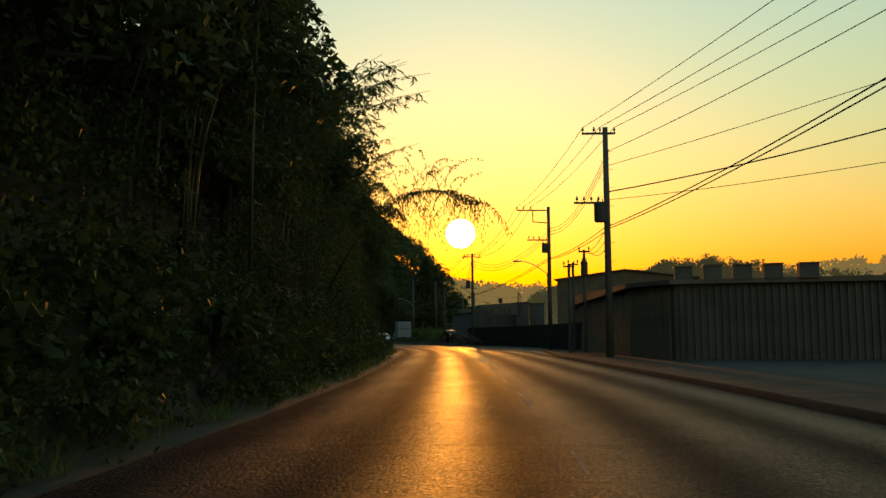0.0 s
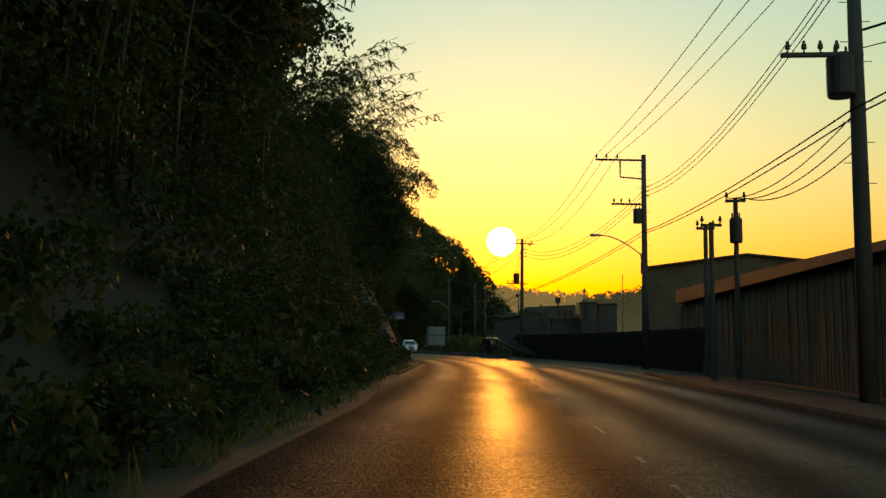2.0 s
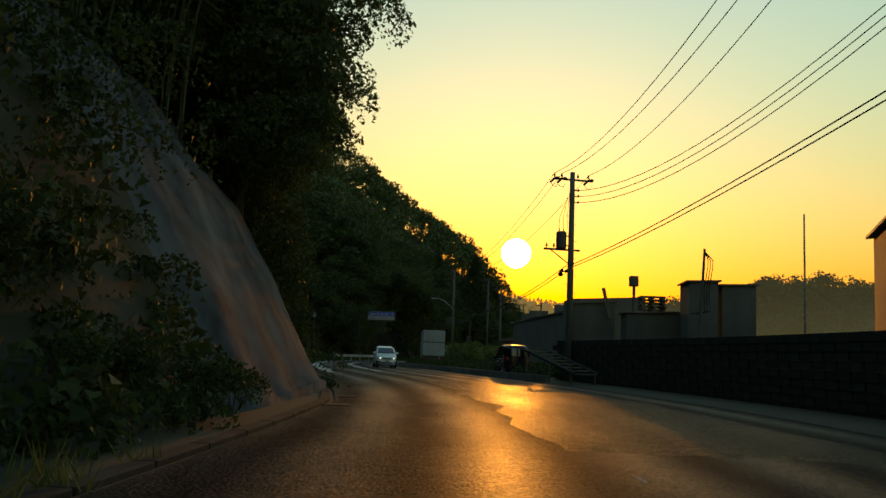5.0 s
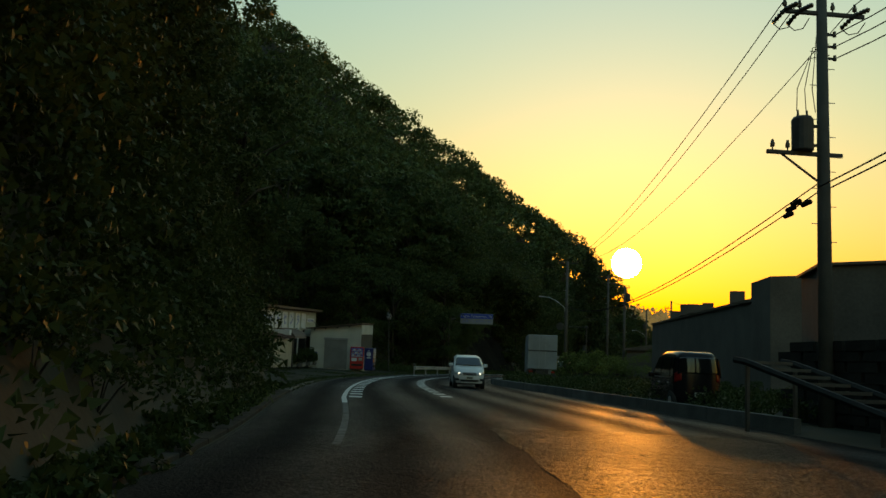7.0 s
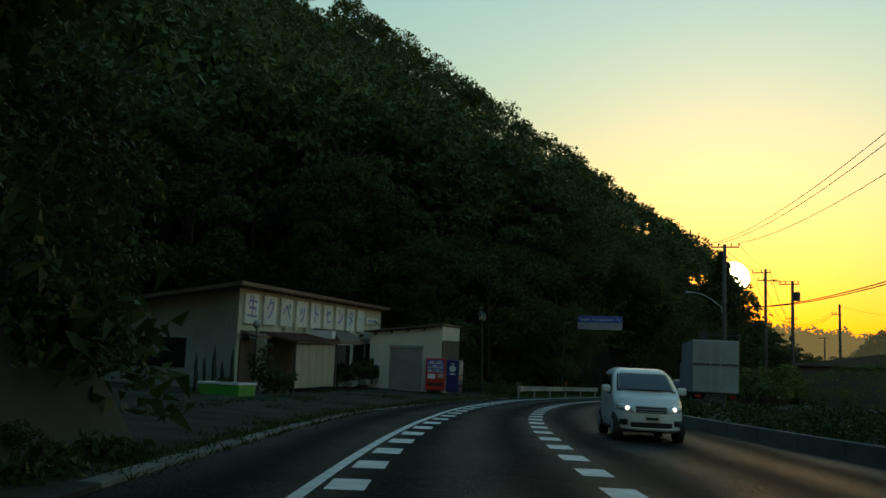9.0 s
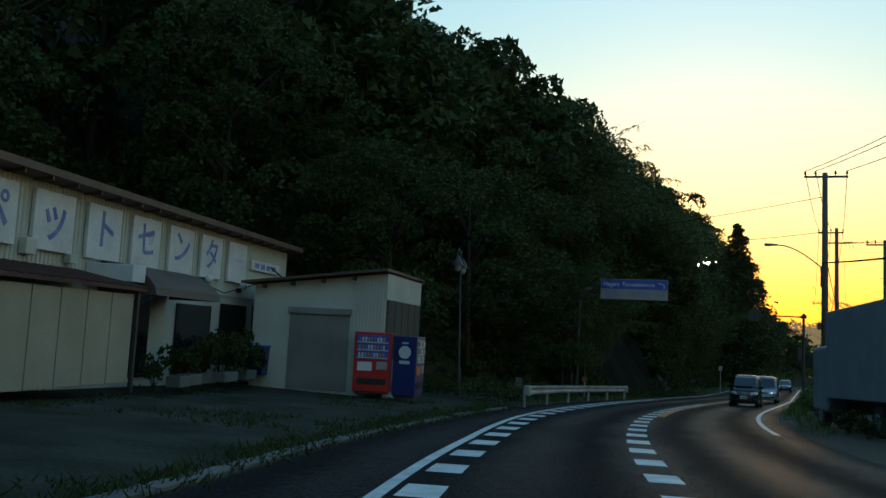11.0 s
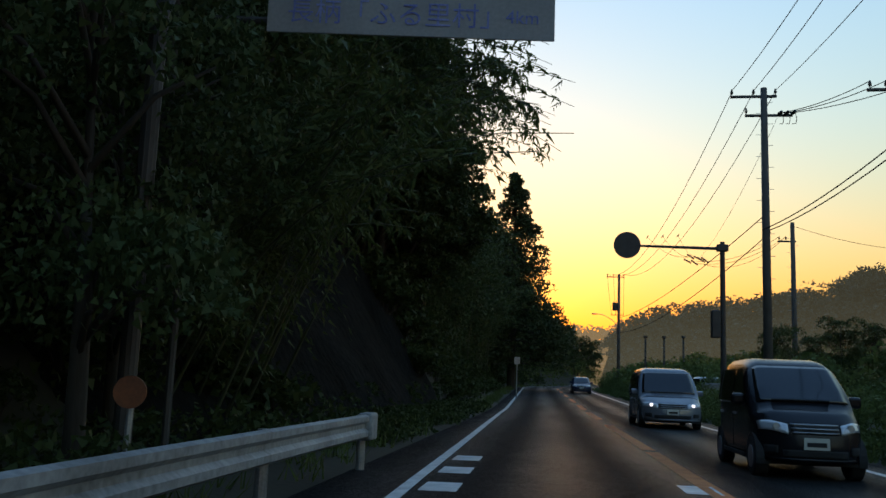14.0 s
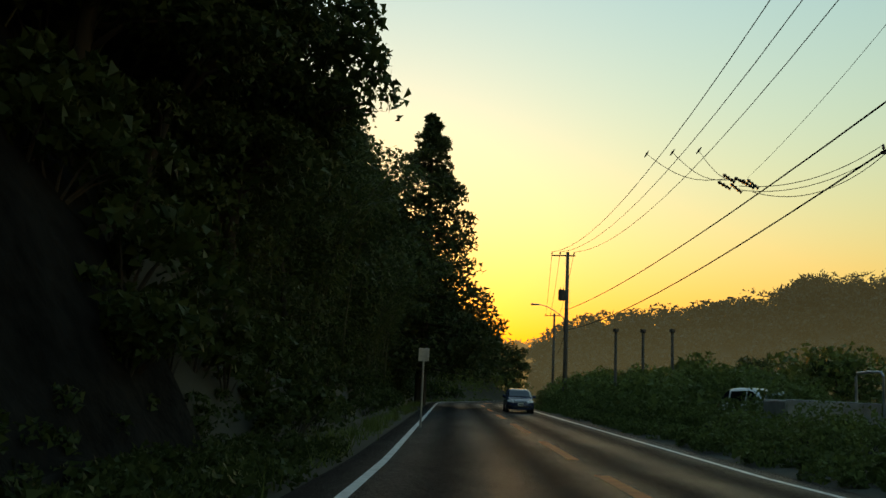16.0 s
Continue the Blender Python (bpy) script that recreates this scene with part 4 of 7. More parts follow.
# moss and short grass creeping over the lot and its edge
c, a, b = [], [], []
for i in range(1500):
    y = r.uniform(114, 156)
    le = lerp(LEFT, y)
    d = le - 0.15 - abs(r.normal(0, 0.35)) if i % 3 == 0 else le - r.uniform(0.4, 11)
    if i % 3 and noise.noise(Vector((y * 0.25, d * 0.5, 9))) < 0.1:
        continue
    p = off(y, d)
    m = 16
    base = np.array([p.x, p.y, ground_z(y, d) + 0.02]) + np.concatenate([r.normal(0, 0.16, (m, 2)), np.zeros((m, 1))], 1)
    al = np.concatenate([r.normal(0, 0.8, (m, 2)), np.ones((m, 1))], 1)
    al /= np.linalg.norm(al, axis=1)[:, None]
    ac = np.cross(al, unit(r, m))
    ac /= np.linalg.norm(ac, axis=1)[:, None]
    s = r.uniform(0.03, 0.09, (m, 1))
    c.append(base + al * s), a.append(al * s), b.append(ac * 0.014)
tagged(quads("lot_grass", np.concatenate(c), np.concatenate(a), np.concatenate(b), M_WEED, None), "short grass and moss creeping over the gravel lot", "grass", kind="stuff")

# rough weeds in the yard past the bend and between the rail and the slope
cs, rs = [], []
for i in range(320):
    y = r.uniform(180, 208)
    d = lerp(LEFT, y) - 0.25 - r.random() * (lerp(LEFT, y) - lerp(FOOT, y) + 0.3)
    p = off(y, d)
    cs.append(np.array([p.x, p.y, ground_z(y, d) + r.uniform(0.0, 0.15)])), rs.append(r.uniform(0.2, 0.42))
for i in range(150):
    y = r.uniform(88.5, 116)
    d = lerp(FOOT, y) + r.uniform(-0.1, 0.55)
    p = off(y, d)
    cs.append(np.array([p.x, p.y, ground_z(y, d) + 0.05])), rs.append(r.uniform(0.18, 0.34))
for i in range(900):
    if i % 3 == 0:
        y, d = r.uniform(157, 182), -5.2 - 9.0 * r.random()
    else:
        # weeds in the yard are added to keep its ground shaded
        y = r.uniform(104, 136)
        d = lerp(RIGHT, y) + r.uniform(0.9, 9.0)
    p = off(y, d)
    cs.append(np.array([p.x, p.y, ground_z(y, d) + r.uniform(0.05, 0.35)])), rs.append(r.uniform(0.3, 0.7))
c, a, b = leaves_round(r, cs, rs, 75, 0.06, 0.8, 0.0)
tagged(quads("rough_weeds", c, a, b, M_WEED, None, diamond=True), "low dark weeds on rough ground beside the road", "undergrowth", kind="stuff")

# woods on the hillside, too many and too far to tell apart
r = np.random.default_rng(77)
cs, rs = [], []
while len(cs) < 3300:
    y = r.uniform(60, 337)
    u = 13 + 110 * r.random() ** 1.1
    if y < 150 and u < 28:
        continue
    d = lerp(FOOT, y) - u
    p = off(y, d)
    fade = lerp(FADE, y + 0.12 * u)
    if fade < 0.05:
        continue
    cs.append(np.array([p.x, p.y, ground_z(y, d) + r.uniform(3.2, 6.8) + (1.8 if y > 235 else 0)])), rs.append(r.uniform(1.8, 4.4))
c, a, b = leaves_round(r, cs, rs, 90, 0.52, 0.95, 0.1)
tagged(quads("hillside_woods", c, a, b, M_FAR, None), "dense dark woods covering the steep hillside", "woods", kind="stuff")

# ---- utility poles and wires ----
def crossarm(pole, z, x0, x1, pins, name="crossarm"):
    arm = part(name, bm_box(x0, x1, -0.05, 0.05, z - 0.05, z + 0.05, bevel=0.01), M_DARK, pole)
    for x in pins:
        bm = bmesh.new()
        tube(bm, [(x, 0, z + 0.05), (x, 0, z + 0.12), (x, 0, z + 0.14), (x, 0, z + 0.22), (x, 0, z + 0.24), (x, 0, z + 0.32)], [0.02, 0.02, 0.06, 0.06, 0.045, 0.03], 8)
        part("insulator", bm, M_CERAMIC, arm)
    return arm


def strain(pole, x, z, way, loop=True):
    """A chain of discs that takes the pull of a wire at an arm, with a slack jumper loop."""
    bm = bmesh.new()
    n = 9
    tube(bm, [(x, way * (0.06 + 0.075 * k), z - 0.012 * k) for k in range(n)], [0.025 if k % 2 == 0 else 0.07 for k in range(n)], 8)
    part("strain_insulator", bm, M_CERAMIC, pole)
    if loop:
        bm = bmesh.new()
        tube(bm, [(x, way * 0.66, z - 0.1), (x + 0.1, way * 0.45, z - 0.34), (x + 0.14, 0.1 * way, z - 0.42), (x + 0.1, -0.3 * way, z - 0.3)], 0.014, 5)
        part("jumper", bm, M_WIRE, pole)


def transformer(pole, x, z, r=0.28, h=0.85):
    bm = bmesh.new()
    tube(bm, [(x, 0, z), (x, 0, z + 0.04), (x, 0, z + h - 0.08), (x, 0, z + h)], [r * 0.9, r, r, r * 0.8], 16)
    for k in (-0.12, 0.12):
        tube(bm, [(x + k, 0, z + h), (x + k, 0, z + h + 0.18)], [0.035, 0.025], 8)
    box(bm, min(x, 0), max(x, 0), -0.04, 0.04, z + 0.15, z + 0.21)
    box(bm, min(x, 0), max(x, 0), -0.04, 0.04, z + h - 0.25, z + h - 0.19)
    return part("transformer", bm, M_DARK, pole, "grey cylindrical pole transformer")


def street_light(pole, z, reach, rise, side=-1):
    bm = bmesh.new()
    pts = [(0.14 * side, 0, z), (0.2 * side, 0, z + 0.8)]
    for k in range(9):
        s = k / 8
        pts.append((side * (0.2 + (reach - 0.2) * s), 0, z + 0.8 + rise * math.sin(s * math.pi / 2)))
    tube(bm, pts, 0.035, 8)
    arm = part("lamp_arm", bm, M_STEEL, pole)
    bm = bmesh.new()
    box(bm, -0.34, 0.34, -0.14, 0.14, -0.07, 0.09, bevel=0.06)
    for v in bm.verts:
        if v.co.x * side < -0.1:
            v.co.y *= 0.55
            v.co.z *= 0.6
    bmesh.ops.translate(bm, vec=(side * (reach + 0.28), 0, z + 0.8 + rise), verts=bm.verts)
    smooth(part("lamp_head", bm, M_STEEL, pole, "grey cobra-head street lamp"))
    part("control_box", bm_box(0.12 * side - 0.09, 0.12 * side + 0.09, -0.08, 0.08, z - 0.25, z + 0.35, bevel=0.02), M_DARK, pole)


def rungs(pole, z0, z1, r):
    z, k = z0, 0
    while z < z1:
        bm = bmesh.new()
        s = -1 if k % 2 else 1
        tube(bm, [(s * r * 0.8, 0, z), (s * (r + 0.16), 0, z)], 0.011, 5)
        part("step_bolt", bm, M_STEEL, pole)
        z += 0.45
        k += 1


def utility_pole(x, y, h, turn, label, r=0.17, lean=0.0):
    m = pose(x, y, 0, 0, lean, turn)
    ob = thing("utility_pole", label, "utility pole", m, "utility poles")
    bm = bmesh.new()
    tube(bm, [(0, 0, -0.5), (0, 0, h * 0.5), (0, 0, h)], [r * 1.15, r * 0.95, r * 0.75], 14)
    smooth(part("post", bm, M_POLE, ob))
    rungs(ob, h * 0.42, h - 0.6, r)
    return ob


p1 = utility_pole(6.45, 45.3, 11.4, 4, "concrete utility pole with crossarms and a transformer by a wall")
crossarm(p1, 11.1, -1.15, 0.5, (-1.1, -0.55, 0.0 - 0.25, 0.45))
crossarm(p1, 7.65, -1.6, 0.15, (-1.45, -1.1, -0.75, -0.4))
transformer(p1, -0.33, 6.7, 0.3, 0.95)
p2 = utility_pole(4.15, 74.0, 11.7, 10, "concrete utility pole with an offset crossarm, transformer and street lamp")
crossarm(p2, 11.4, -2.65, 0.1, (-2.6, -2.05, -1.45))
bm = bmesh.new()
tube(bm, [(-1.3, 0, 11.4), (-1.3, 0, 10.45), (0, 0, 10.35)], 0.05, 6)
part("arm_brace", bm, M_DARK, p2)
crossarm(p2, 8.95, -1.8, 0.1, (-1.65, -1.25, -0.8))
transformer(p2, -0.36, 7.9, 0.24, 0.8)
street_light(p2, 5.4, 2.35, 1.0)
p3 = utility_pole(-4.4, 106.8, 11.0, 22, "concrete utility pole with twin crossarms and a transformer by the bend")
crossarm(p3, 10.6, -1.05, 1.15, (-1.0, -0.6, 0.9, 0.3))
for x in (-1.0, -0.6, 0.9):
    for way in (-1, 1):
        strain(p3, x, 10.62, way, way > 0)
for k in range(3):
    arm = part("bracket", bm_box(0.1, 0.36, -0.03, 0.03, 9.38 + 0.32 * k, 9.43 + 0.32 * k), M_DARK, p3)
    bm = bmesh.new()
    tube(bm, [(0.34, 0, 9.36 + 0.32 * k), (0.34, 0, 9.5 + 0.32 * k)], [0.05, 0.04], 8)
    part("insulator", bm, M_CERAMIC, arm)
bm = bmesh.new()
tube(bm, [(-1.1, 0, 6.8), (-0.15, 0, 6.15)], 0.03, 6)
part("arm_brace", bm, M_DARK, p3)
for k in range(3):
    bm = bmesh.new()
    tube(bm, [(-0.7 + 0.25 * k, 0, 7.95), (-0.6 + 0.2 * k, 0.15, 8.6), (-0.3 + 0.1 * k, 0.1, 9.4 + 0.3 * k), (0.2, 0, 9.5 + 0.3 * k)], 0.012, 5)
    part("drop_lead", bm, M_WIRE, p3)
crossarm(p3, 6.85, -1.5, 0.5, (-1.35, -0.95))
transformer(p3, -0.55, 6.9, 0.27, 0.9)
p4 = utility_pole(-20.95, 175.2, 12.3, 3, "tall utility pole with a curved street lamp above the far verge")
crossarm(p4, 12.1, -1.0, 1.1, (-0.95, -0.45, 0.5, 1.05))
street_light(p4, 6.6, 2.3, 1.1)
p5 = utility_pole(-19.08, 199.2, 13.45, -5, "leaning utility pole with two crossarms above roadside bushes")
crossarm(p5, 13.1, -1.3, 0.5, (-1.25, -0.4, 0.45))
crossarm(p5, 12.3, -0.75, 1.1, (-0.7,))
for x in (0.55, 0.8, 1.05):
    strain(p5, x, 12.34, -1)
p5b = utility_pole(-16.4, 192.7, 11.5, -5, "utility pole with transformers behind the verge")
crossarm(p5b, 11.2, -1.2, 0.6, (-1.1, -0.6, 0.5))
transformer(p5b, 0.4, 9.6)
stub = utility_pole(-11.7, 219.4, 11.8, -5, "short service pole with looped cables")
crossarm(stub, 10.6, -0.9, 0.2, (-0.8, -0.4))
p6 = utility_pole(-17.6, 258.3, 13.2, -9, "distant utility pole with transformer and street lamp")
crossarm(p6, 12.9, -1.3, 0.6, (-1.25, -0.6, 0.5))
transformer(p6, -0.4, 9.3)
street_light(p6, 7.1, 2.2, 1.0)
p7 = utility_pole(-12.5, 300, 12.5, -18, "distant utility pole beside the road")
crossarm(p7, 12.2, -1.2, 0.8, (-1.1, -0.5, 0.7))
p8 = utility_pole(-18.0, 318, 12.0, -18, "distant utility pole beside the far bend")
crossarm(p8, 11.7, -1.2, 0.8, (-1.1, -0.5, 0.7))


def wire(a, b, sag, rad=0.017, label="thin black overhead power line"):
    a, b = Vector(a), Vector(b)
    pts = [a.lerp(b, k / 16) - Vector((0, 0, sag * 4 * (k / 16) * (1 - k / 16))) for k in range(17)]
    bm = bmesh.new()
    tube(bm, pts, rad, 4)
    return solid("overhead_wire", bm, M_WIRE, label, "cable", "overhead wires")


def splice(wire_ob, at, along, r=0.07):
    bm = bmesh.new()
    a, t = Vector(at), Vector(along).normalized()
    tube(bm, [a - t * 0.32, a - t * 0.26, a + t * 0.26, a + t * 0.32], [r * 0.4, r, r, r * 0.4], 8)
    part("cable_splice", bm, M_WIRE, wire_ob)


def arm_point(pole, x, z):
    return pole.matrix_basis @ Vector((x, 0, z))


def run(pa, pb, za, zb, xs_a, xs_b, sag, rad=0.017):
    for xa, xb in zip(xs_a, xs_b):
        wire(arm_point(pa, xa, za), arm_point(pb, xb, zb), sag, rad)


p0 = utility_pole(17.3, 12.0, 11.9, 8, "concrete utility pole beside the verge")
crossarm(p0, 11.7, -1.9, 1.9, (-1.8, 0.1, 1.8))
run(p0, p1, 12.0, 11.4, (-1.8, 0.1, 1.8), (-1.1, -0.3, 0.45), 0.3)
pt0 = utility_pole(11.9, 9.0, 8.5, 0, "short telephone pole beside the pavement", 0.14)
run(p1, p2, 11.4, 11.7, (-1.1, -0.3, 0.45), (-2.6, -2.05, -1.45), 0.4)
run(p2, p3, 11.7, 10.9, (-2.6, -2.05, -1.45), (-1.0, -0.6, 0.9), 1.3)
run(p3, p4, 10.9, 12.4, (-1.0, -0.6, 0.9), (-0.95, -0.45, 1.05), 1.8)
run(p4, p5, 12.4, 13.35, (-0.95, -0.45, 1.05), (-1.25, -0.4, 0.45), 0.4)
run(p5, p6, 13.3, 13.2, (-1.25, -0.4, 0.45), (-1.25, -0.6, 0.5), 2.4)
run(p6, p7, 13.2, 12.5, (-1.25, -0.6, 0.5), (-1.1, -0.5, 0.7), 0.5)
wire(arm_point(p1, 0.1, 10.2), (16.6, 12.0, 10.3), 0.4)
for k in range(3):
    run(p1, p2, 10.3 - 0.22 * k, 9.95 - 0.24 * k, (0.15,), (0.2,), 1.0)
    run(p2, p3, 9.95 - 0.24 * k, 10.05 - 0.32 * k, (0.2,), (0.34,), 1.45)
    arm = part("bracket", bm_box(0.08, 0.26, -0.03, 0.03, 9.9 - 0.24 * k, 9.95 - 0.24 * k), M_DARK, p2)
run(pt0, p1, 6.9, 6.4, (-0.15, 0.15), (-0.15, 0.15), 0.4, 0.022)
run(p1, p2, 6.4, 7.4, (-0.15, 0.15), (-0.15, 0.15), 0.25, 0.022)
run(p3, p4, 6.1, 7.6, (-0.15, 0.15), (-0.15, 0.15), 1.6, 0.022)
run(p4, p5, 7.4, 7.6, (-0.15, 0.15), (-0.15, 0.15), 0.5, 0.022)
run(p5, p6, 8.1, 8.5, (-0.15,), (-0.15,), 0.7, 0.026)
run(p5, p6, 7.5, 7.0, (0.15,), (0.15,), 0.9, 0.026)
run(p6, p7, 7.0, 7.0, (0,), (0,), 0.6, 0.022)
wire(arm_point(p1, 0.15, 8.2), (26, 23.3, 10.4), 0.6, 0.03, "thick sagging telephone cable")
wire(arm_point(p1, 0.15, 7.8), (27, 19, 7.6), 0.5, 0.014)
wire(arm_point(p1, 0.1, 9.5), (24.4, 12, 10.0), 0.4, 0.014)
for k in range(2):
    a_, b_ = arm_point(p2, 0.15 - 0.3 * k, 7.4), arm_point(p3, 0.15 - 0.3 * k, 6.0)
    w_ = wire(a_, b_, 0.35, 0.022)
    t_ = (arm_point(p4, 0, 7.0) - b_)
    splice(w_, b_ + t_.normalized() * 1.6 - Vector((0, 0, 0.12)), t_, 0.075)
    splice(w_, b_ + t_.normalized() * (3.0 - k) - Vector((0, 0, 0.22)), t_, 0.075)
# cables that cross the road near the tall pole, and the junction beyond
wire(arm_point(p4, -0.1, 9.2), (-36.0, 181.0, 9.6), 0.4, 0.016, "thin cable crossing above the road")
wire(arm_point(p4, 0.0, 11.05), (-37.4, 185.0, 10.2), 0.1, 0.016, "thin cable crossing above the road")
J = Vector((-17.4, 220.4, 9.35))
jn = thing("cable_junction", "cluster of insulators hanging where service drops meet", "cable junction")
for k in range(6):
    bm = bmesh.new()
    c_ = J + Vector((-0.55 + 0.22 * k, 0.12 * (k % 2), 0.22 * (k % 2) + 0.1 * math.sin(k * 2.1)))
    t_ = Vector((0.9, 0.1, -0.45 - 0.1 * (k % 3))).normalized()
    tube(bm, [c_ + t_ * (0.075 * q - 0.26) for q in range(8)], [0.03 if q % 2 == 0 else 0.075 for q in range(8)], 8)
    part("insulator", bm, M_CERAMIC, jn)
for k, (x, y) in enumerate(((-19.9, 224.0), (-18.95, 223.6), (-18.0, 223.2))):
    s_ = (y - 199.2) / 59.1
    q = (x, y, 13.2 - 1.8 * 4 * s_ * (1 - s_))
    bm = bmesh.new()
    pts_ = [(J + Vector((-0.4 + 0.3 * k, 0, 0.25))).lerp(Vector(q), s / 8) - Vector((0, 0, 0.45 * math.sin(math.pi * s / 8))) for s in range(9)]
    tube(bm, pts_, 0.013, 4)
    part("drop_lead", bm, M_WIRE, jn)
    bm = bmesh.new()
    tube(bm, [Vector(q) + Vector((0.02, -0.25, 0.06)), Vector(q), Vector(q) + Vector((-0.02, 0.25, -0.06))], [0.02, 0.045, 0.02], 6)
    part("wire_clamp", bm, M_DARK, jn)
wire(J + Vector((0.5, 0, -0.2)), arm_point(stub, -0.6, 10.7), 0.75, 0.014)
wire(J + Vector((0.3, 0, 0.3)), arm_point(p5, 0.5, 12.2), 0.5, 0.009)
run(p5, p5b, 12.4, 11.5, (0.6, 0.8, 1.0), (-1.1, -0.6, 0.5), 0.15)
wire(J, arm_point(stub, -0.8, 10.9), 0.5, 0.014)
wire(J - Vector((0, 0, 0.15)), arm_point(stub, -0.4, 10.9), 0.6, 0.014)
wire(arm_point(stub, 0, 11.6), (0.0, 222.0, 10.8), 0.6, 0.014)

# ---- concrete slope, guard rail and kerb on the left ----
ys = np.arange(76.5, 90.01, 0.4)
us = (-0.35, -0.3, -0.15) + tuple(0.22 * k for k in range(29))

# height of the cut above its foot: steep toe, long batter, a narrow berm and the upper cut
CUT = [(0, 0), (0.45, 1.3), (1.3, 2.85), (2.45, 4.9), (3.6, 5.65), (4.7, 7.9), (6.2, 9.3)]


def face_z(y, d):
    u = lerp(FOOT, y) - d
    k = min(1.0, max(0.0, min(y - 76.5, 90 - y) if y < 120 else min(y - 175, 206 - y)) / 1.5)
    if y < 120 and u >= 0:
        base = max(lerp(CUT, u) - 0.35, ground_z(y, d) + 0.1) + 0.25 - 0.7 * (1 - k)
    else:
        base = ground_z(y, d) + (-0.25 if u < -0.32 else 0.22 - 0.7 * (1 - k))
    return base + 0.25 * noise.noise(Vector((y * 0.5, d * 0.6, 8))) + 0.3 * abs(noise.noise(Vector((y * 0.35 + d * 0.3, d * 1.1, 4)))) + 0.05 * noise.noise(Vector((y * 2.1, d * 2.4, 1)))


sheet("slope_facing", list(ys), None, face_z, M_ROCK, "grey sprayed-concrete facing on a steep cut slope", "retaining slope", dlist=lambda y: [lerp(FOOT, y) - u for u in us][::-1])
ys = np.arange(175, 206.01, 0.5)
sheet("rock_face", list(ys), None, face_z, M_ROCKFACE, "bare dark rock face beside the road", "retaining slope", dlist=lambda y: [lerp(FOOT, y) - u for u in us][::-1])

for k in range(90):
    y0 = 61 + 1.75 * k
    if y0 > 154:
        break
    bm = bmesh.new()
    d = lerp(LEFT, y0) - 0.12
    a, b = off(y0, d), off(y0 + 1.72, lerp(LEFT, y0 + 1.72) - 0.12)
    m = pose(a.x, a.y, 0, 0, 0, math.degrees(math.atan2(-(b.x - a.x), b.y - a.y)))
    box(bm, -0.25, 0.0, 0, (b - a).length - 0.015, -0.2, 0.035, m=m, bevel=0.015)
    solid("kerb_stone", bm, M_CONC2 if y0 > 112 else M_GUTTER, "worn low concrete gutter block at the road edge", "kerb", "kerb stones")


for x, y, w in ((-8.75, 79.2, 0.5), (-9.4, 82.6, 0.42)):
    dg = thing("drain_cover", "rusty steel drain grate set in the gutter", "drain cover", pose(x, y, 0.012, 0, 0, 11), "drain covers")
    part("frame", bm_box(-w / 2 - 0.04, w / 2 + 0.04, -w / 2 - 0.04, w / 2 + 0.04, -0.1, 0.008, bevel=0.004), M_GUTTER, dg)
    for k in range(6):
        part("bar", bm_box(-w / 2 + w * (k + 0.2) / 6, -w / 2 + w * (k + 0.7) / 6, -w / 2, w / 2, 0.008, 0.016), M_BLACK, dg)


def guard_rail(points, label):
    ob = thing("guard_rail", label, "guard rail")
    prof = [(0.0, 0.73), (0.05, 0.71), (0.05, 0.65), (0.0, 0.61), (0.0, 0.56), (0.05, 0.52), (0.05, 0.46), (0.0, 0.43)]
    bm = bmesh.new()
    rows = []
    for p, n in points:
        rows.append([bm.verts.new((p.x + n.x * q, p.y + n.y * q, z)) for q, z in prof] + [bm.verts.new((p.x + n.x * (q - 0.012), p.y + n.y * (q - 0.012), z)) for q, z in prof[::-1]])
    for a, b in zip(rows, rows[1:]):
        for k in range(len(a)):
            bm.faces.new((a[k], b[k], b[(k + 1) % len(a)], a[(k + 1) % len(a)]))
    bm.faces.new(rows[0])
    bm.faces.new(rows[-1][::-1])
    bmesh.ops.recalc_face_normals(bm, faces=bm.faces)
    part("rail", bm, M_RAIL, ob, "white-painted corrugated steel beam")
    for i in range(0, len(points), 4):
        p, n = points[i]
        bm = bmesh.new()
        tube(bm, [(p.x - 0.1 * n.x, p.y - 0.1 * n.y, -0.3), (p.x - 0.1 * n.x, p.y - 0.1 * n.y, 0.72)], 0.06, 12)
        part("rail_post", bm, M_STEEL, ob)
    for i in (0, -1):
        p, n = points[i]
        q = points[1][0] if i == 0 else points[-2][0]
        t = (p - q).normalized()
        m = pose(p.x, p.y, 0, 0, 0, math.degrees(math.atan2(-t.x, t.y)))
        part("end_plate", bm_box(-0.09, 0.09, -0.25, 0.12, 0.4, 0.75, m=m, bevel=0.03), M_RAIL, ob)
    return ob


M_RAIL = surface("chalky_white_rail_paint", (0.1, 0.103, 0.103), (0.4, 0.41, 0.41), 0.9, 0.55, 0.1, 0.15, 14)
pts = []
for k in range(21):
    y = 156.2 + 19.4 * k / 20
    d = -4.1 - 0.1 * math.sin(k / 20 * math.pi)
    s = slope(y)
    n = Vector((1, -s, 0)).normalized()
    pts.append((off(y, d), n))
guard_rail(pts, "white corrugated steel guard rail on round posts beside the bend")

# ---- shop, shed and vending machines ----
A, B = Vector((-36.2, 134.3, 0.1)), Vector((-40.35, 155.2, 0.1))
LEN = (B - A).length
FALL = Matrix.Rotation(radians(-2.0), 4, "Y")  # the lot climbs gently along the front
SHOP = Matrix.Translation(A) @ Matrix.Rotation(math.atan2((B - A).y, (B - A).x), 4, "Z") @ FALL
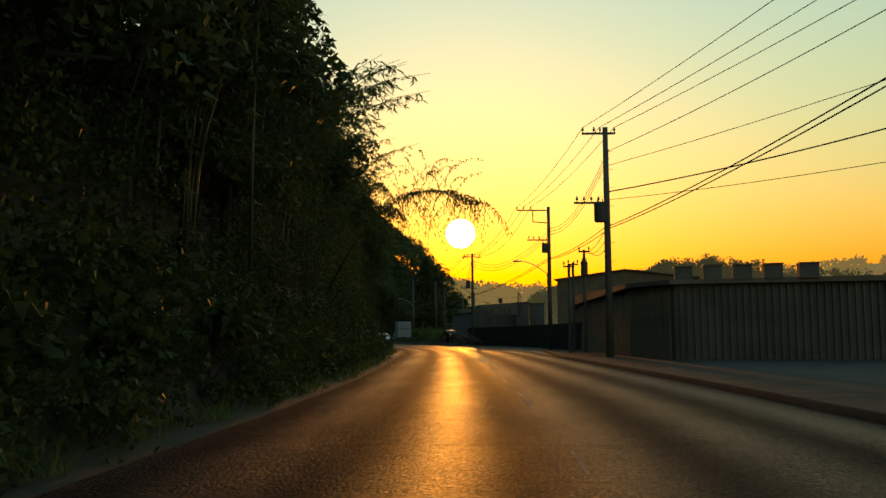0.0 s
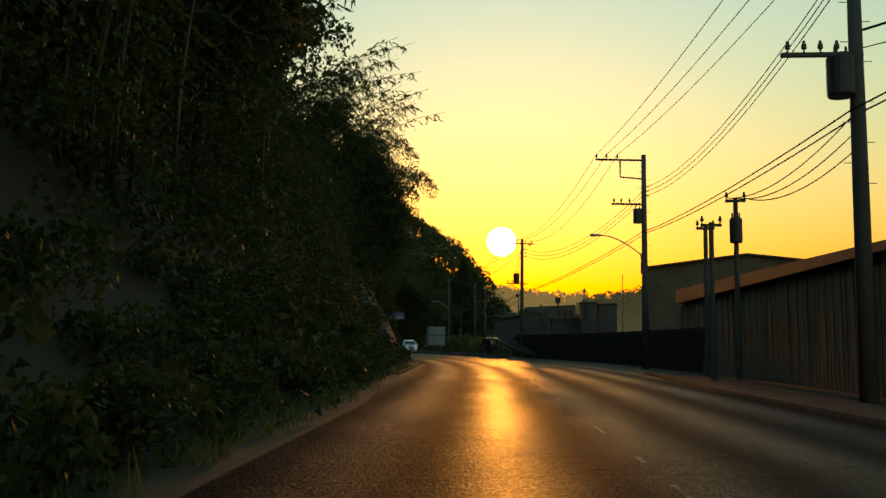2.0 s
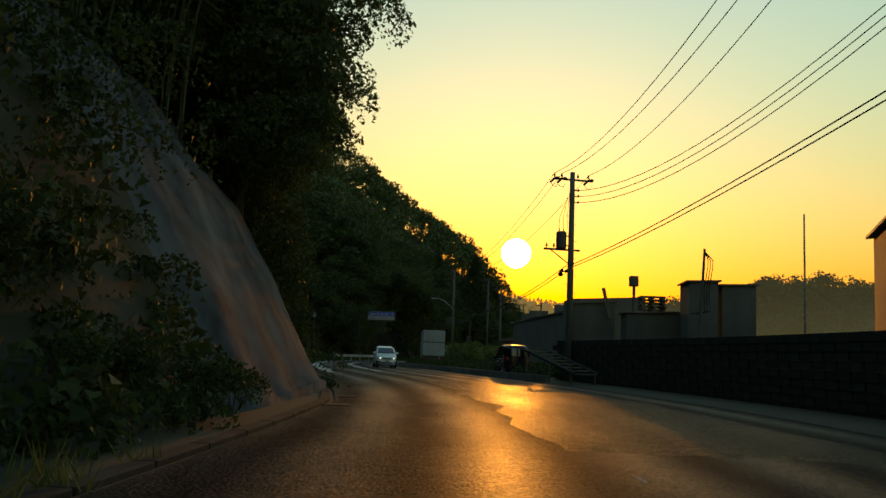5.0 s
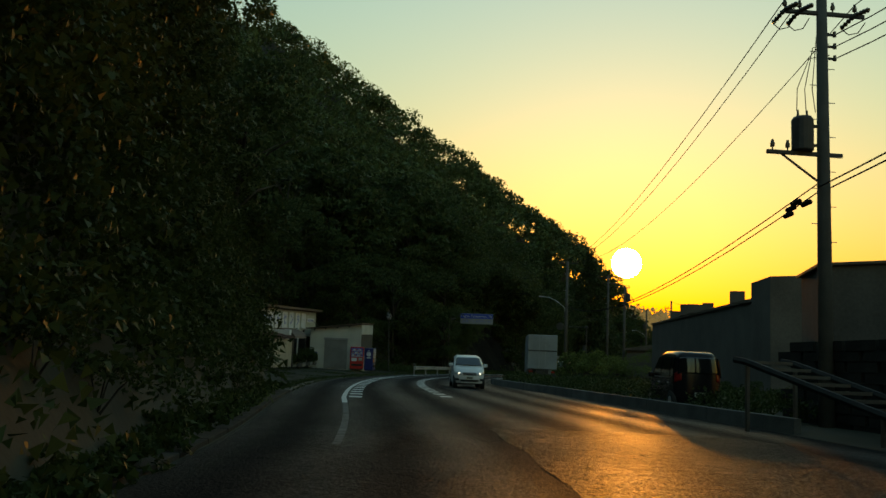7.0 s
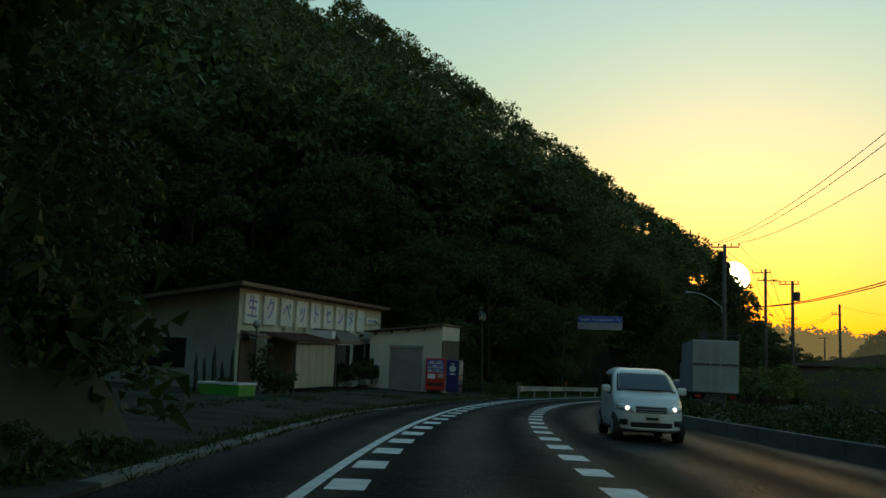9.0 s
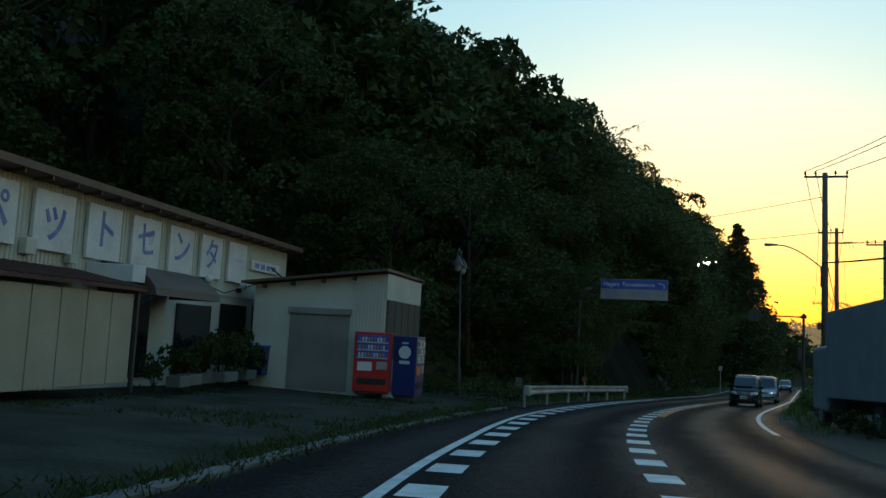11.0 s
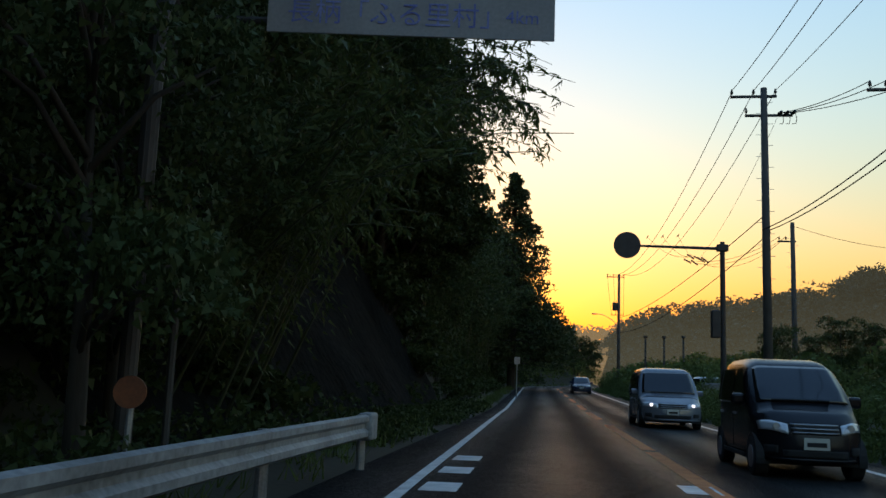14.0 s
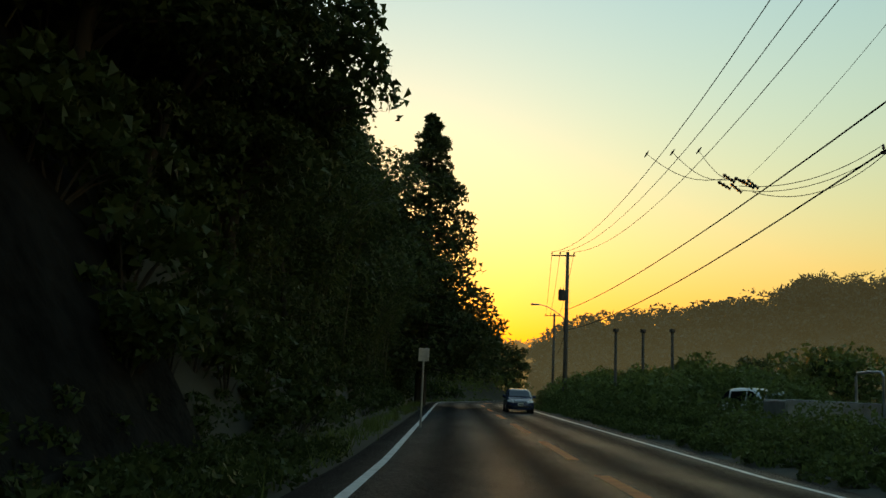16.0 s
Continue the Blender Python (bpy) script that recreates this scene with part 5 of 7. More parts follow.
# in the shop's own axes: x along the front, y into the building, z up
shop = thing("shop_building", "cream corrugated two-storey roadside shop with shutters, seen closed", "building", SHOP)
EAVE = 4.3
bm = bmesh.new()
n = int(LEN / 0.14)
for k in range(n):
    x0, x1 = LEN * k / n, LEN * (k + 1) / n
    xs = (x0, x0 + (x1 - x0) * 0.35, x0 + (x1 - x0) * 0.5, x0 + (x1 - x0) * 0.85)
    for xa, xb, ya, yb in ((xs[0], xs[1], 0, 0), (xs[1], xs[2], 0, -0.025), (xs[2], xs[3], -0.025, -0.025), (xs[3], x1, -0.025, 0)):
        v = [bm.verts.new(q) for q in ((xa, ya, 2.35), (xb, yb, 2.35), (xb, yb, EAVE), (xa, ya, EAVE))]
        bm.faces.new(v)
part("upper_wall", bm, M_WALLP, shop, "cream vertical corrugated cladding")
part("wall_body", bm_box(0.02, LEN, 0.03, 8.0, -0.5, EAVE - 1.45), M_SHEDW, shop)
part("gable_foot", bm_box(-0.01, 0.018, 0.03, 8.0, -0.5, EAVE - 1.45), M_GABLE, shop)
part("gable_window", bm_box(-0.05, 0.0, 2.2, 4.4, 0.9, 2.1, bevel=0.01), M_PANE, shop, "dark side window")
for x in (0.0, LEN - 0.1):
    bm = bmesh.new()
    v = [bm.verts.new((x + q, y, z)) for q in (0, 0.1) for y, z in ((0.03, EAVE - 1.45), (8.0, EAVE - 1.45), (8.0, EAVE - 1.36), (0.03, EAVE - 0.04))]
    for f in ((0, 1, 2, 3), (7, 6, 5, 4), (0, 4, 5, 1), (1, 5, 6, 2), (2, 6, 7, 3), (3, 7, 4, 0)):
        bm.faces.new([v[i] for i in f])
    part("gable_wall", bm, M_GABLE, shop)
bm = bmesh.new()
v = [bm.verts.new(q) for q in ((-0.9, -0.5, EAVE + 0.0), (LEN + 0.4, -0.5, EAVE), (LEN + 0.4, -0.5, EAVE + 0.16), (-0.9, -0.5, EAVE + 0.16),
                               (-0.9, 8.4, EAVE - 1.4), (LEN + 0.4, 8.4, EAVE - 1.4), (LEN + 0.4, 8.4, EAVE - 1.24), (-0.9, 8.4, EAVE - 1.24))]
for f in ((0, 1, 2, 3), (4, 7, 6, 5), (0, 3, 7, 4), (1, 5, 6, 2), (3, 2, 6, 7), (0, 4, 5, 1)):
    bm.faces.new([v[i] for i in f])
part("roof", bm, M_ROOF, shop, "thin brown lean-to roof with deep eaves")
GLYPHS = ("生", "ク", "ペ", "ッ", "ト", "セ", "ン", "タ", "ー")
PX = [0.34 + 1.94 * k for k in range(9)]


def lettering(name, text, size, material, parent, m, depth=0.004):
    cu = bpy.data.curves.new(name, "FONT")
    cu.body, cu.size, cu.align_x, cu.align_y, cu.extrude = text, size, "CENTER", "CENTER", depth
    cu.offset = 0.012 * size if name == "character" else 0.0
    cu.materials.append(material)
    ob = new(name, cu)
    ob.parent = parent
    ob.matrix_basis = m
    return ob


for k, x in enumerate(PX):
    w = 1.4
    board = part("sign_panel", bm_box(x, x + w, -0.13, -0.04, 2.8, 4.05, bevel=0.012), M_BOARD, shop, "white board with a hand-painted blue character")
    lettering("character", GLYPHS[k], (1.0, 1.02, 0.98, 1.05, 1.0, 0.96, 1.0, 0.98, 0.8)[k], M_BLUEP if k < 8 else M_FAINT, board, pose(x + w / 2, -0.136, 3.44, 90, (3, -2, 4, -3, 2, -4, 3, -2, 0)[k], 0))
small = part("small_sign", bm_box(17.75, 20.4, -0.12, -0.04, 3.32, 3.66, bevel=0.01), M_BOARD, shop, "small white nameplate board")
for k in range(4):
    part("brush_mark", bm_box(18.05 + 0.52 * k, 18.4 + 0.52 * k, -0.127, -0.121, 3.4, 3.57), M_BLUEP, small)
# lower roof and shutters
bm = bmesh.new()
v = [bm.verts.new(q) for q in ((2.15, -1.75, 2.08), (8.0, -1.75, 2.08), (8.0, -1.75, 2.15), (2.15, -1.75, 2.15), (2.15, 0, 2.42), (8.0, 0, 2.42), (8.0, 0, 2.49), (2.15, 0, 2.49))]
for f in ((0, 1, 2, 3), (4, 7, 6, 5), (0, 3, 7, 4), (1, 5, 6, 2), (3, 2, 6, 7), (0, 4, 5, 1)):
    bm.faces.new([v[i] for i in f])
porch = part("porch_roof", bm, M_PORCH, shop, "thin reddish-brown lean-to porch roof")
for k in range(20):
    x = 2.2 + 0.3 * k
    bm = bmesh.new()
    tube(bm, [(x, -1.77, 2.165), (x, 0, 2.505)], 0.022, 5)
    part("roof_batten", bm, M_PORCH, porch)
bm = bmesh.new()
v = [bm.verts.new(q) for q in ((0.25, -0.8, 2.2), (1.58, -0.8, 2.2), (1.58, -0.8, 2.3), (0.25, -0.8, 2.3), (0.25, 0, 2.42), (1.58, 0, 2.42), (1.58, 0, 2.52), (0.25, 0, 2.52))]
for f in ((0, 1, 2, 3), (4, 7, 6, 5), (0, 3, 7, 4), (1, 5, 6, 2), (3, 2, 6, 7), (0, 4, 5, 1)):
    bm.faces.new([v[i] for i in f])
part("window_canopy", bm, M_ROOF, shop)
part("window_shutter", bm_box(0.3, 1.9, -0.05, 0.02, 0.25, 2.2), M_ROOF, shop, "brown closed window shutter")
for k in range(6):
    x = 2.48 + 0.88 * k
    pan = part("folding_panel", bm_box(x, x + 0.85, -1.6, -1.54, 0.12, 2.0, bevel=0.01), M_SHUT, shop, "beige folding shutter panel")
for x in (2.38, 7.84):
    part("porch_post", bm_box(x - 0.04, x + 0.04, -1.66, -1.58, -0.1, 2.1), M_DARK, shop)
part("pilaster", bm_box(2.05, 2.3, -0.35, 0.02, -0.1, 2.4), M_SHEDW, shop)
part("door", bm_box(2.6, 3.6, -0.05, 0.02, -0.05, 1.95, bevel=0.01), M_GREY, shop, "grey steel door")
bm = bmesh.new()
rows = []
for k in range(7):
    a = math.pi / 2 * k / 6
    rows.append([bm.verts.new((x, -1.5 * math.sin(a), 2.05 + 0.75 * math.cos(a))) for x in (8.9, 12.4)])
for a_, b_ in zip(rows, rows[1:]):
    bm.faces.new((a_[0], a_[1], b_[1], b_[0]))
for i in (0, 1):
    bm.faces.new([q[i] for q in rows] + [bm.verts.new(((8.9, 12.4)[i], 0, 2.05))])
part("awning", bm, M_ROOF, shop, "brown rounded fabric awning")
for x0, x1, z0, z1 in ((9.6, 11.4, 0, 1.95), (12.9, 15.1, 0.0, 1.98), (15.8, 17.8, 0.2, 2.1), (18.4, 20.6, 0.2, 2.12)):
    part("window", bm_box(x0, x1, -0.03, 0.02, z0, z1, bevel=0.01), M_PANE, shop, "dark glazed shop window")

# plants, pots and a bin before the shop windows
for s, q, k in ((9.9, -1.1, 0.7), (11.0, -1.25, 0.9), (11.9, -1.1, 1.1), (13.2, -1.3, 1.1), (14.3, -1.2, 1.3), (15.2, -1.0, 1.2)):
    copy_thing(rt.choice(P_SHRUB), SHOP @ pose(s, q, -0.1, 0, 0, rt.uniform(0, 360)) @ Matrix.Diagonal((k * 0.6, k * 0.6, k * 0.8, 1)))
for s, q, w in ((10.4, -1.75, 0.75), (12.4, -1.8, 0.9), (13.8, -1.8, 0.75), (9.5, -1.9, 0.55)):
    pl_ = thing("planter_box", "weathered concrete planter box with plants before the shop", "planter", SHOP @ pose(s, q, -0.05), "planters")
    part("box", bm_box(-w / 2, w / 2, -0.18, 0.18, 0, 0.26, bevel=0.02), M_CONC2, pl_)
    part("soil", bm_box(-w / 2 + 0.05, w / 2 - 0.05, -0.13, 0.13, 0.24, 0.27), M_GROUND, pl_)
bin_ = thing("blue_bin", "blue plastic bin with a lid beside the shop wall", "bin", SHOP @ pose(16.5, -1.1, -0.05))
bm = bmesh.new()
box(bm, -0.42, 0.42, -0.3, 0.3, 0, 0.85, bevel=0.03)
for v in bm.verts:
    k = 0.88 + 0.12 * v.co.z / 0.85
    v.co.x, v.co.y = v.co.x * k, v.co.y * k
part("body", bm, M_NAVY, bin_)
part("lid", bm_box(-0.46, 0.46, -0.34, 0.34, 0.85, 0.93, bevel=0.03), M_SIGNBLUE, bin_, "bright blue lid")
for s, z in ((14.3, 2.55), (16.9, 2.5)):
    lf = part("wall_lamp", bm_box(s - 0.07, s + 0.07, -0.16, -0.02, z, z + 0.14, bevel=0.02), M_DARK, shop, "outdoor wall lamp")
    bm = bmesh.new()
    bmesh.ops.create_uvsphere(bm, u_segments=12, v_segments=8, radius=0.13)
    bmesh.ops.translate(bm, vec=(s, -0.24, z + 0.2), verts=bm.verts)
    smooth(part("globe", bm, M_BOARD, lf))
part("meter_box", bm_box(5.9, 6.25, -0.2, -0.02, 2.66, 3.0, bevel=0.02), M_WALLP, shop)
bm = bmesh.new()
tube(bm, [(13.5, -0.04, 2.75), (15.2, -0.35, 2.4), (18.2, -0.1, 2.85)], 0.018, 5)
part("lamp_cable", bm, M_WIRE, shop)
bm = bmesh.new()
tube(bm, [(19.4, -0.06, 3.6), (20.2, -0.5, 3.1)], 0.03, 6)
part("sign_stay", bm, M_DARK, shop)
bm = bmesh.new()
tube(bm, [(8.95, -1.4, 2.0), (8.82, -0.9, 1.7), (8.8, -0.15, 1.3), (8.8, -0.1, 0.0)], 0.035, 8)
part("drain_pipe", bm, M_DARK, shop)
part("side_entry", bm_box(8.05, 8.75, -0.1, 0.02, 0.0, 2.0, bevel=0.01), M_ROOF, shop, "dark recessed doorway")
part("awning_window", bm_box(8.3, 8.88, -1.2, -0.03, 2.3, 2.7, bevel=0.02), M_BOARD, shop, "small pale canopy glazing")
for x in np.arange(0.8, LEN, 0.9):
    part("rafter_end", bm_box(x - 0.03, x + 0.03, -0.46, 0.0, EAVE - 0.1, EAVE, bevel=0.005), M_ROOF, shop)
gb = thing("green_planter", "green plastic planter with a white rim beside the shop", "planter", pose(-34.16, 131.12, 0.14, 0, 0, 104))
part("body", bm_box(-0.84, 0.84, -0.75, 0.75, -0.05, 0.36, bevel=0.03), surface("green_plastic", (0.03, 0.2, 0.03), (0.05, 0.3, 0.05), 2, 0.5, 0, 0, 30), gb)
for x0, x1, y0, y1 in ((-0.86, 0.86, -0.77, -0.71), (-0.86, 0.86, 0.71, 0.77), (-0.86, -0.8, -0.708, 0.708), (0.8, 0.86, -0.708, 0.708)):
    part("rim", bm_box(x0, x1, y0, y1, 0.36, 0.44, bevel=0.01), M_BOARD, gb, "white rim")
part("soil", bm_box(-0.795, 0.795, -0.705, 0.705, 0.36, 0.4), M_GROUND, gb)
for q, w in ((-0.4, 0.3), (0.25, 0.34)):
    copy_thing(P_FINE[0], Matrix.Translation((-34.16 - q * 0.24, 131.12 + q, 0.5)) @ Matrix.Diagonal((w, w, w, 1)))
for s in (4.7, 7.4):
    part("wall_unit", bm_box(s, s + 0.24, -0.22, -0.03, 2.6, 2.8, bevel=0.02), M_SHEDW, shop, "small white wall unit")
gl2 = thing("globe_lamp", "short post with a white globe lamp before the shop", "street lamp", SHOP @ pose(-0.85, -1.2, -0.1))
bm = bmesh.new()
tube(bm, [(0, 0, -0.2), (0, 0, 2.72)], 0.035, 8)
part("post", bm, M_DARK, gl2)
bm = bmesh.new()
bmesh.ops.create_uvsphere(bm, u_segments=14, v_segments=10, radius=0.16)
bmesh.ops.translate(bm, vec=(0, 0, 2.86), verts=bm.verts)
smooth(part("globe", bm, M_LORRY, gl2, "unlit white globe"))

# potted plants before the gable: columnar stems and leafy canes
rq = np.random.default_rng(31)
for k in range(7):
    ob = thing("columnar_cactus", "tall dark columnar cactus beside the shop gable", "cactus", SHOP @ pose(-1.3 - 0.24 * k, 0.3 - 0.5 * (k % 3), -0.15), "cacti")
    bm = bmesh.new()
    h_ = (1.75, 1.4, 1.9, 1.55, 2.0, 1.3, 1.7)[k]
    tube(bm, [(0, 0, 0), (0.02, 0, h_ * 0.4), (0.03 * (-1) ** k, 0.02, h_ * 0.8), (0.04 * (-1) ** k, 0.02, h_)], [0.05, 0.065, 0.06, 0.02], 9)
    smooth(part("stem", bm, M_WEEDSTEM, ob))
    if k % 2 == 0:
        bm = bmesh.new()
        tube(bm, [(0.0, 0, h_ * 0.35), (0.16, 0.02, h_ * 0.42), (0.2, 0.02, h_ * 0.62)], [0.05, 0.06, 0.03], 8)
        smooth(part("side_arm", bm, M_WEEDSTEM, ob))
for s_, q_, h_ in ((-0.85, -1.4, 2.0), (-0.2, -1.6, 1.0), (0.45, -1.7, 0.75), (1.25, -1.7, 0.85)):
    ob = thing("leafy_cane_plant", "tall potted plant with several leafy canes before the shop", "potted plant", SHOP @ pose(s_, q_, -0.1), "potted plants")
    bm = bmesh.new()
    tube(bm, [(0, 0, 0), (0, 0, 0.22), (0, 0, 0.25)], [0.12, 0.17, 0.17], 12)
    part("pot", bm, M_DARKWALL, ob)
    cs = []
    bm = bmesh.new()
    for j in range(5):
        ang = 1.26 * j
        e_ = Vector((0.35 * math.cos(ang), 0.35 * math.sin(ang), h_ * (0.6 + 0.1 * j)))
        tube(bm, [(0, 0, 0.2), e_ * 0.5 + Vector((0, 0, 0.1)), e_], [0.022, 0.016, 0.008], 5)
        for g in (0.55, 0.8, 1.0):
            cs.append(np.array(e_ * g))
    part("cane", bm, M_BARK, ob)
    c, a, b = leaves_round(rq, cs, [0.17] * len(cs), 34, 0.07, 0.8, 0.2)
    quads("foliage", c, a, b, M_LEAF, ob, diamond=True)

W, D = 4.3, 4.66
TIP = Matrix.Rotation(radians(2.0), 4, Vector((0.981, 0.195, 0)))  # everything on the lot follows its gentle climb
shed = thing("roadside_shed", "cream shed with a grey roller shutter and sloping roof", "shed", Matrix.Translation((-34.449, 151.467, 0.31)) @ TIP @ pose(0, 0, 0, 0, 0, 9.65) @ pose(-W, 0, 0))
bm = bmesh.new()
v = [bm.verts.new(q) for q in ((0, 0, -0.4), (W, 0, -0.4), (W, 0, 3.65), (0, 0, 3.15), (0, D, -0.4), (W, D, -0.4), (W, D, 3.65), (0, D, 3.15))]
for f in ((0, 1, 2, 3), (5, 4, 7, 6), (1, 5, 6, 2), (4, 0, 3, 7), (3, 2, 6, 7), (0, 4, 5, 1)):
    bm.faces.new([v[i] for i in f])
part("wall_body", bm, M_SHEDW, shed)
bm = bmesh.new()
v = [bm.verts.new(q) for q in ((-0.35, -0.35, 3.16), (W + 0.12, -0.35, 3.72), (W + 0.12, D + 0.2, 3.72), (-0.35, D + 0.2, 3.16), (-0.35, -0.35, 3.24), (W + 0.12, -0.35, 3.8), (W + 0.12, D + 0.2, 3.8), (-0.35, D + 0.2, 3.24))]
for f in ((3, 2, 1, 0), (4, 5, 6, 7), (0, 1, 5, 4), (2, 3, 7, 6), (1, 2, 6, 5), (3, 0, 4, 7)):
    bm.faces.new([v[i] for i in f])
part("roof", bm, M_ROOF, shed)
part("side_fascia", bm_box(W + 0.01, W + 0.05, 0.0, D, 2.86, 3.66), M_SHEDW, shed, "white fascia board")
for k in range(5):
    y0 = 0.15 + 0.9 * k
    pan = part("louvre_panel", bm_box(W + 0.01, W + 0.05, y0, y0 + 0.87, 1.0, 2.84, bevel=0.008), M_DARKWALL, shed, "dark louvred side panel")
    for q in range(16):
        part("louvre", bm_box(W + 0.045, W + 0.075, y0 + 0.04, y0 + 0.83, 1.06 + 0.115 * q, 1.12 + 0.115 * q), M_DARKWALL, pan)
part("low_wall", bm_box(W + 0.01, W + 0.07, 0.0, D, -0.3, 0.95, bevel=0.01), M_LORRY, shed, "white-painted lower wall")
part("ledge", bm_box(W + 0.07, W + 0.12, 0.0, D, 0.42, 0.48), M_BOARD, shed)
for x in (0.35, 1.3, 2.3, 3.3):
    part("eave_bracket", bm_box(x, x + 0.05, -0.32, 0.0, 3.0 + 0.12 * x, 3.13 + 0.12 * x), M_DARK, shed)
n = 9
for k in range(n):
    part("wall_rib", bm_box(3.3 + 0.11 * k, 3.35 + 0.11 * k, -0.03, 0.0, 0.0, 3.4), M_SHEDW, shed)
shut = part("roller_shutter", bm_box(1.25, 3.2, -0.04, 0.01, -0.05, 2.35), M_GREY, shed, "grey steel roller shutter")
for k in range(22):
    part("shutter_slat", bm_box(1.28, 3.17, -0.055, -0.035, 0.02 + 0.1 * k, 0.09 + 0.1 * k), M_GREY, shut)
part("shutter_box", bm_box(1.2, 3.24, -0.12, 0.01, 2.3, 2.5, bevel=0.01), M_GREY, shed)


def vending(m, body_mat, w, label, stripe_mat, back_mat):
    ob = thing("vending_machine", label, "vending machine", m)
    part("cabinet", bm_box(0, w, 0, 0.72, 0.06, 1.83, bevel=0.02), body_mat, ob)
    part("plinth", bm_box(0.05, w - 0.05, 0.05, 0.68, 0, 0.06), M_DARK, ob)
    disp = part("display", bm_box(0.08, w - 0.08, -0.02, 0.01, 1.02, 1.74, bevel=0.01), back_mat, ob, "drink display")
    cols = (M_LINE, M_SHUT, M_BLUEP, M_BOARD, M_ORANGE)
    for row in range(3):
        part("shelf_strip", bm_box(0.1, w - 0.1, -0.03, -0.02, 1.05 + 0.23 * row, 1.08 + 0.23 * row), M_BOARD, ob)
        for k in range(9):
            x = 0.13 + (w - 0.3) / 9 * k
            bm = bmesh.new()
            tube(bm, [(x + 0.035, -0.035, 1.09 + 0.23 * row), (x + 0.035, -0.035, 1.22 + 0.23 * row)], 0.03, 8)
            part("drink_can", bm, cols[(k * 3 + row) % 5], ob)
    part("coin_panel", bm_box(w * 0.62, w - 0.1, -0.025, 0.01, 0.72, 0.96, bevel=0.01), M_STEEL, ob)
    part("notice", bm_box(0.12, w * 0.5, -0.015, 0.01, 0.68, 0.94), stripe_mat, ob)
    part("delivery_flap", bm_box(0.12, w - 0.12, -0.02, 0.01, 0.28, 0.46, bevel=0.01), M_BLACK, ob)
    return ob


vm = vending(Matrix.Translation((-34.949, 150.54, 0.281)) @ TIP @ pose(0, 0, 0, 0, 0, 20), M_RED, 1.11, "red drinks vending machine standing before the shed", M_BOARD, M_SIGNBLUE)
bm = bmesh.new()
for k in range(7):
    box(bm, 1.112, 1.118, 0.22 + 0.05 * math.sin(k * 1.9), 0.45 + 0.05 * math.sin(k * 1.9), 0.35 + 0.19 * k, 0.49 + 0.19 * k)
part("side_emblem", bm, M_BOARD, vm, "white flowing emblem shapes on the red side")
vb = vending(Matrix.Translation((-33.191, 151.175, 0.221)) @ TIP @ pose(0, 0, 0, 0, 0, 98), M_NAVY, 1.0, "navy blue drinks vending machine with its side to the road", M_ORANGE, M_SHUT)
bm = bmesh.new()
tube(bm, [(-0.002, 0.36, 1.35), (-0.008, 0.36, 1.35)], 0.19, 24)
box(bm, -0.008, -0.002, 0.2, 0.52, 1.0, 1.1)
box(bm, -0.008, -0.002, 0.26, 0.46, 1.6, 1.65)
part("side_emblem", bm, M_BOARD, vb, "white round emblem on the blue side")

# twin garden lamp by the shed
gl = thing("garden_lamp", "dark twin-headed post lamp with bell shades", "street lamp", pose(-34.35, 158.3, 0.15, 0, -2.5, 0) @ pose(0, 0, 0, 0, 0, 99) @ Matrix.Diagonal((0.88, 0.88, 1.19, 1)))
bm = bmesh.new()
tube(bm, [(0, 0, -0.3), (0, 0, 0.9), (0, 0, 0.95), (0, 0, 4.2)], [0.08, 0.07, 0.045, 0.04], 10)
part("post", bm, M_DARK, gl)
for s in (-1, 1):
    bm = bmesh.new()
    tube(bm, [(0, 0, 4.1)] + [(s * 0.28 * (1 - math.cos(a)), 0, 4.35 + 0.32 * math.sin(a)) for a in [math.pi * k / 8 for k in range(8)]], 0.02, 6)
    part("lamp_arm", bm, M_DARK, gl)
    bm = bmesh.new()
    tube(bm, [(s * 0.54, 0, 4.45), (s * 0.54, 0, 4.36), (s * 0.54, 0, 4.2), (s * 0.54, 0, 4.12)], [0.03, 0.1, 0.2, 0.24], 14)
    sh = part("shade", bm, M_DARK, gl)
    bm = bmesh.new()
    bmesh.ops.create_uvsphere(bm, u_segments=14, v_segments=8, radius=0.14)
    bmesh.ops.translate(bm, vec=(s * 0.54, 0, 4.06), verts=bm.verts)
    smooth(part("globe", bm, M_LORRY, sh, "unlit white glass globe"))

post_ = thing("marker_stone", "short weathered concrete boundary post in the weeds", "post", pose(-33.0, 161.5, 0.0, 0, 3, 10))
part("shaft", bm_box(-0.13, 0.13, -0.13, 0.13, -0.3, 0.95, bevel=0.03), M_DARKWALL, post_)

# road sign on a cantilever
sg = thing("direction_sign", "blue and white direction sign on a dark post among leaves", "road sign", pose(-32.45, 174.3, 0.15, 0, 0, 4))
bm = bmesh.new()
tube(bm, [(-0.75, -1.0, -0.4), (-0.75, -1.0, 5.0), (-0.7, -0.7, 5.6), (-0.3, 0.0, 5.75)], 0.1, 12)
tube(bm, [(-0.5, 0, 6.0), (3.4, 0, 6.0)], 0.05, 8)
tube(bm, [(-0.5, 0, 5.4), (3.4, 0, 5.4)], 0.05, 8)
part("post", bm, M_DARK, sg)
plate = part("plate", bm_box(0.25, 3.8, -0.1, -0.07, 5.22, 6.32, bevel=0.01), M_LORRY, sg, "white lower panel")
upper = part("blue_panel", bm_box(0.27, 3.78, -0.112, -0.104, 5.78, 6.3), M_SIGNBLUE, plate, "blue upper panel")
lettering("lettering", "Nagara  Furusatomura", 0.3, M_LINE, sg, pose(1.75, -0.118, 6.03, 90, 0, 0), 0.002)
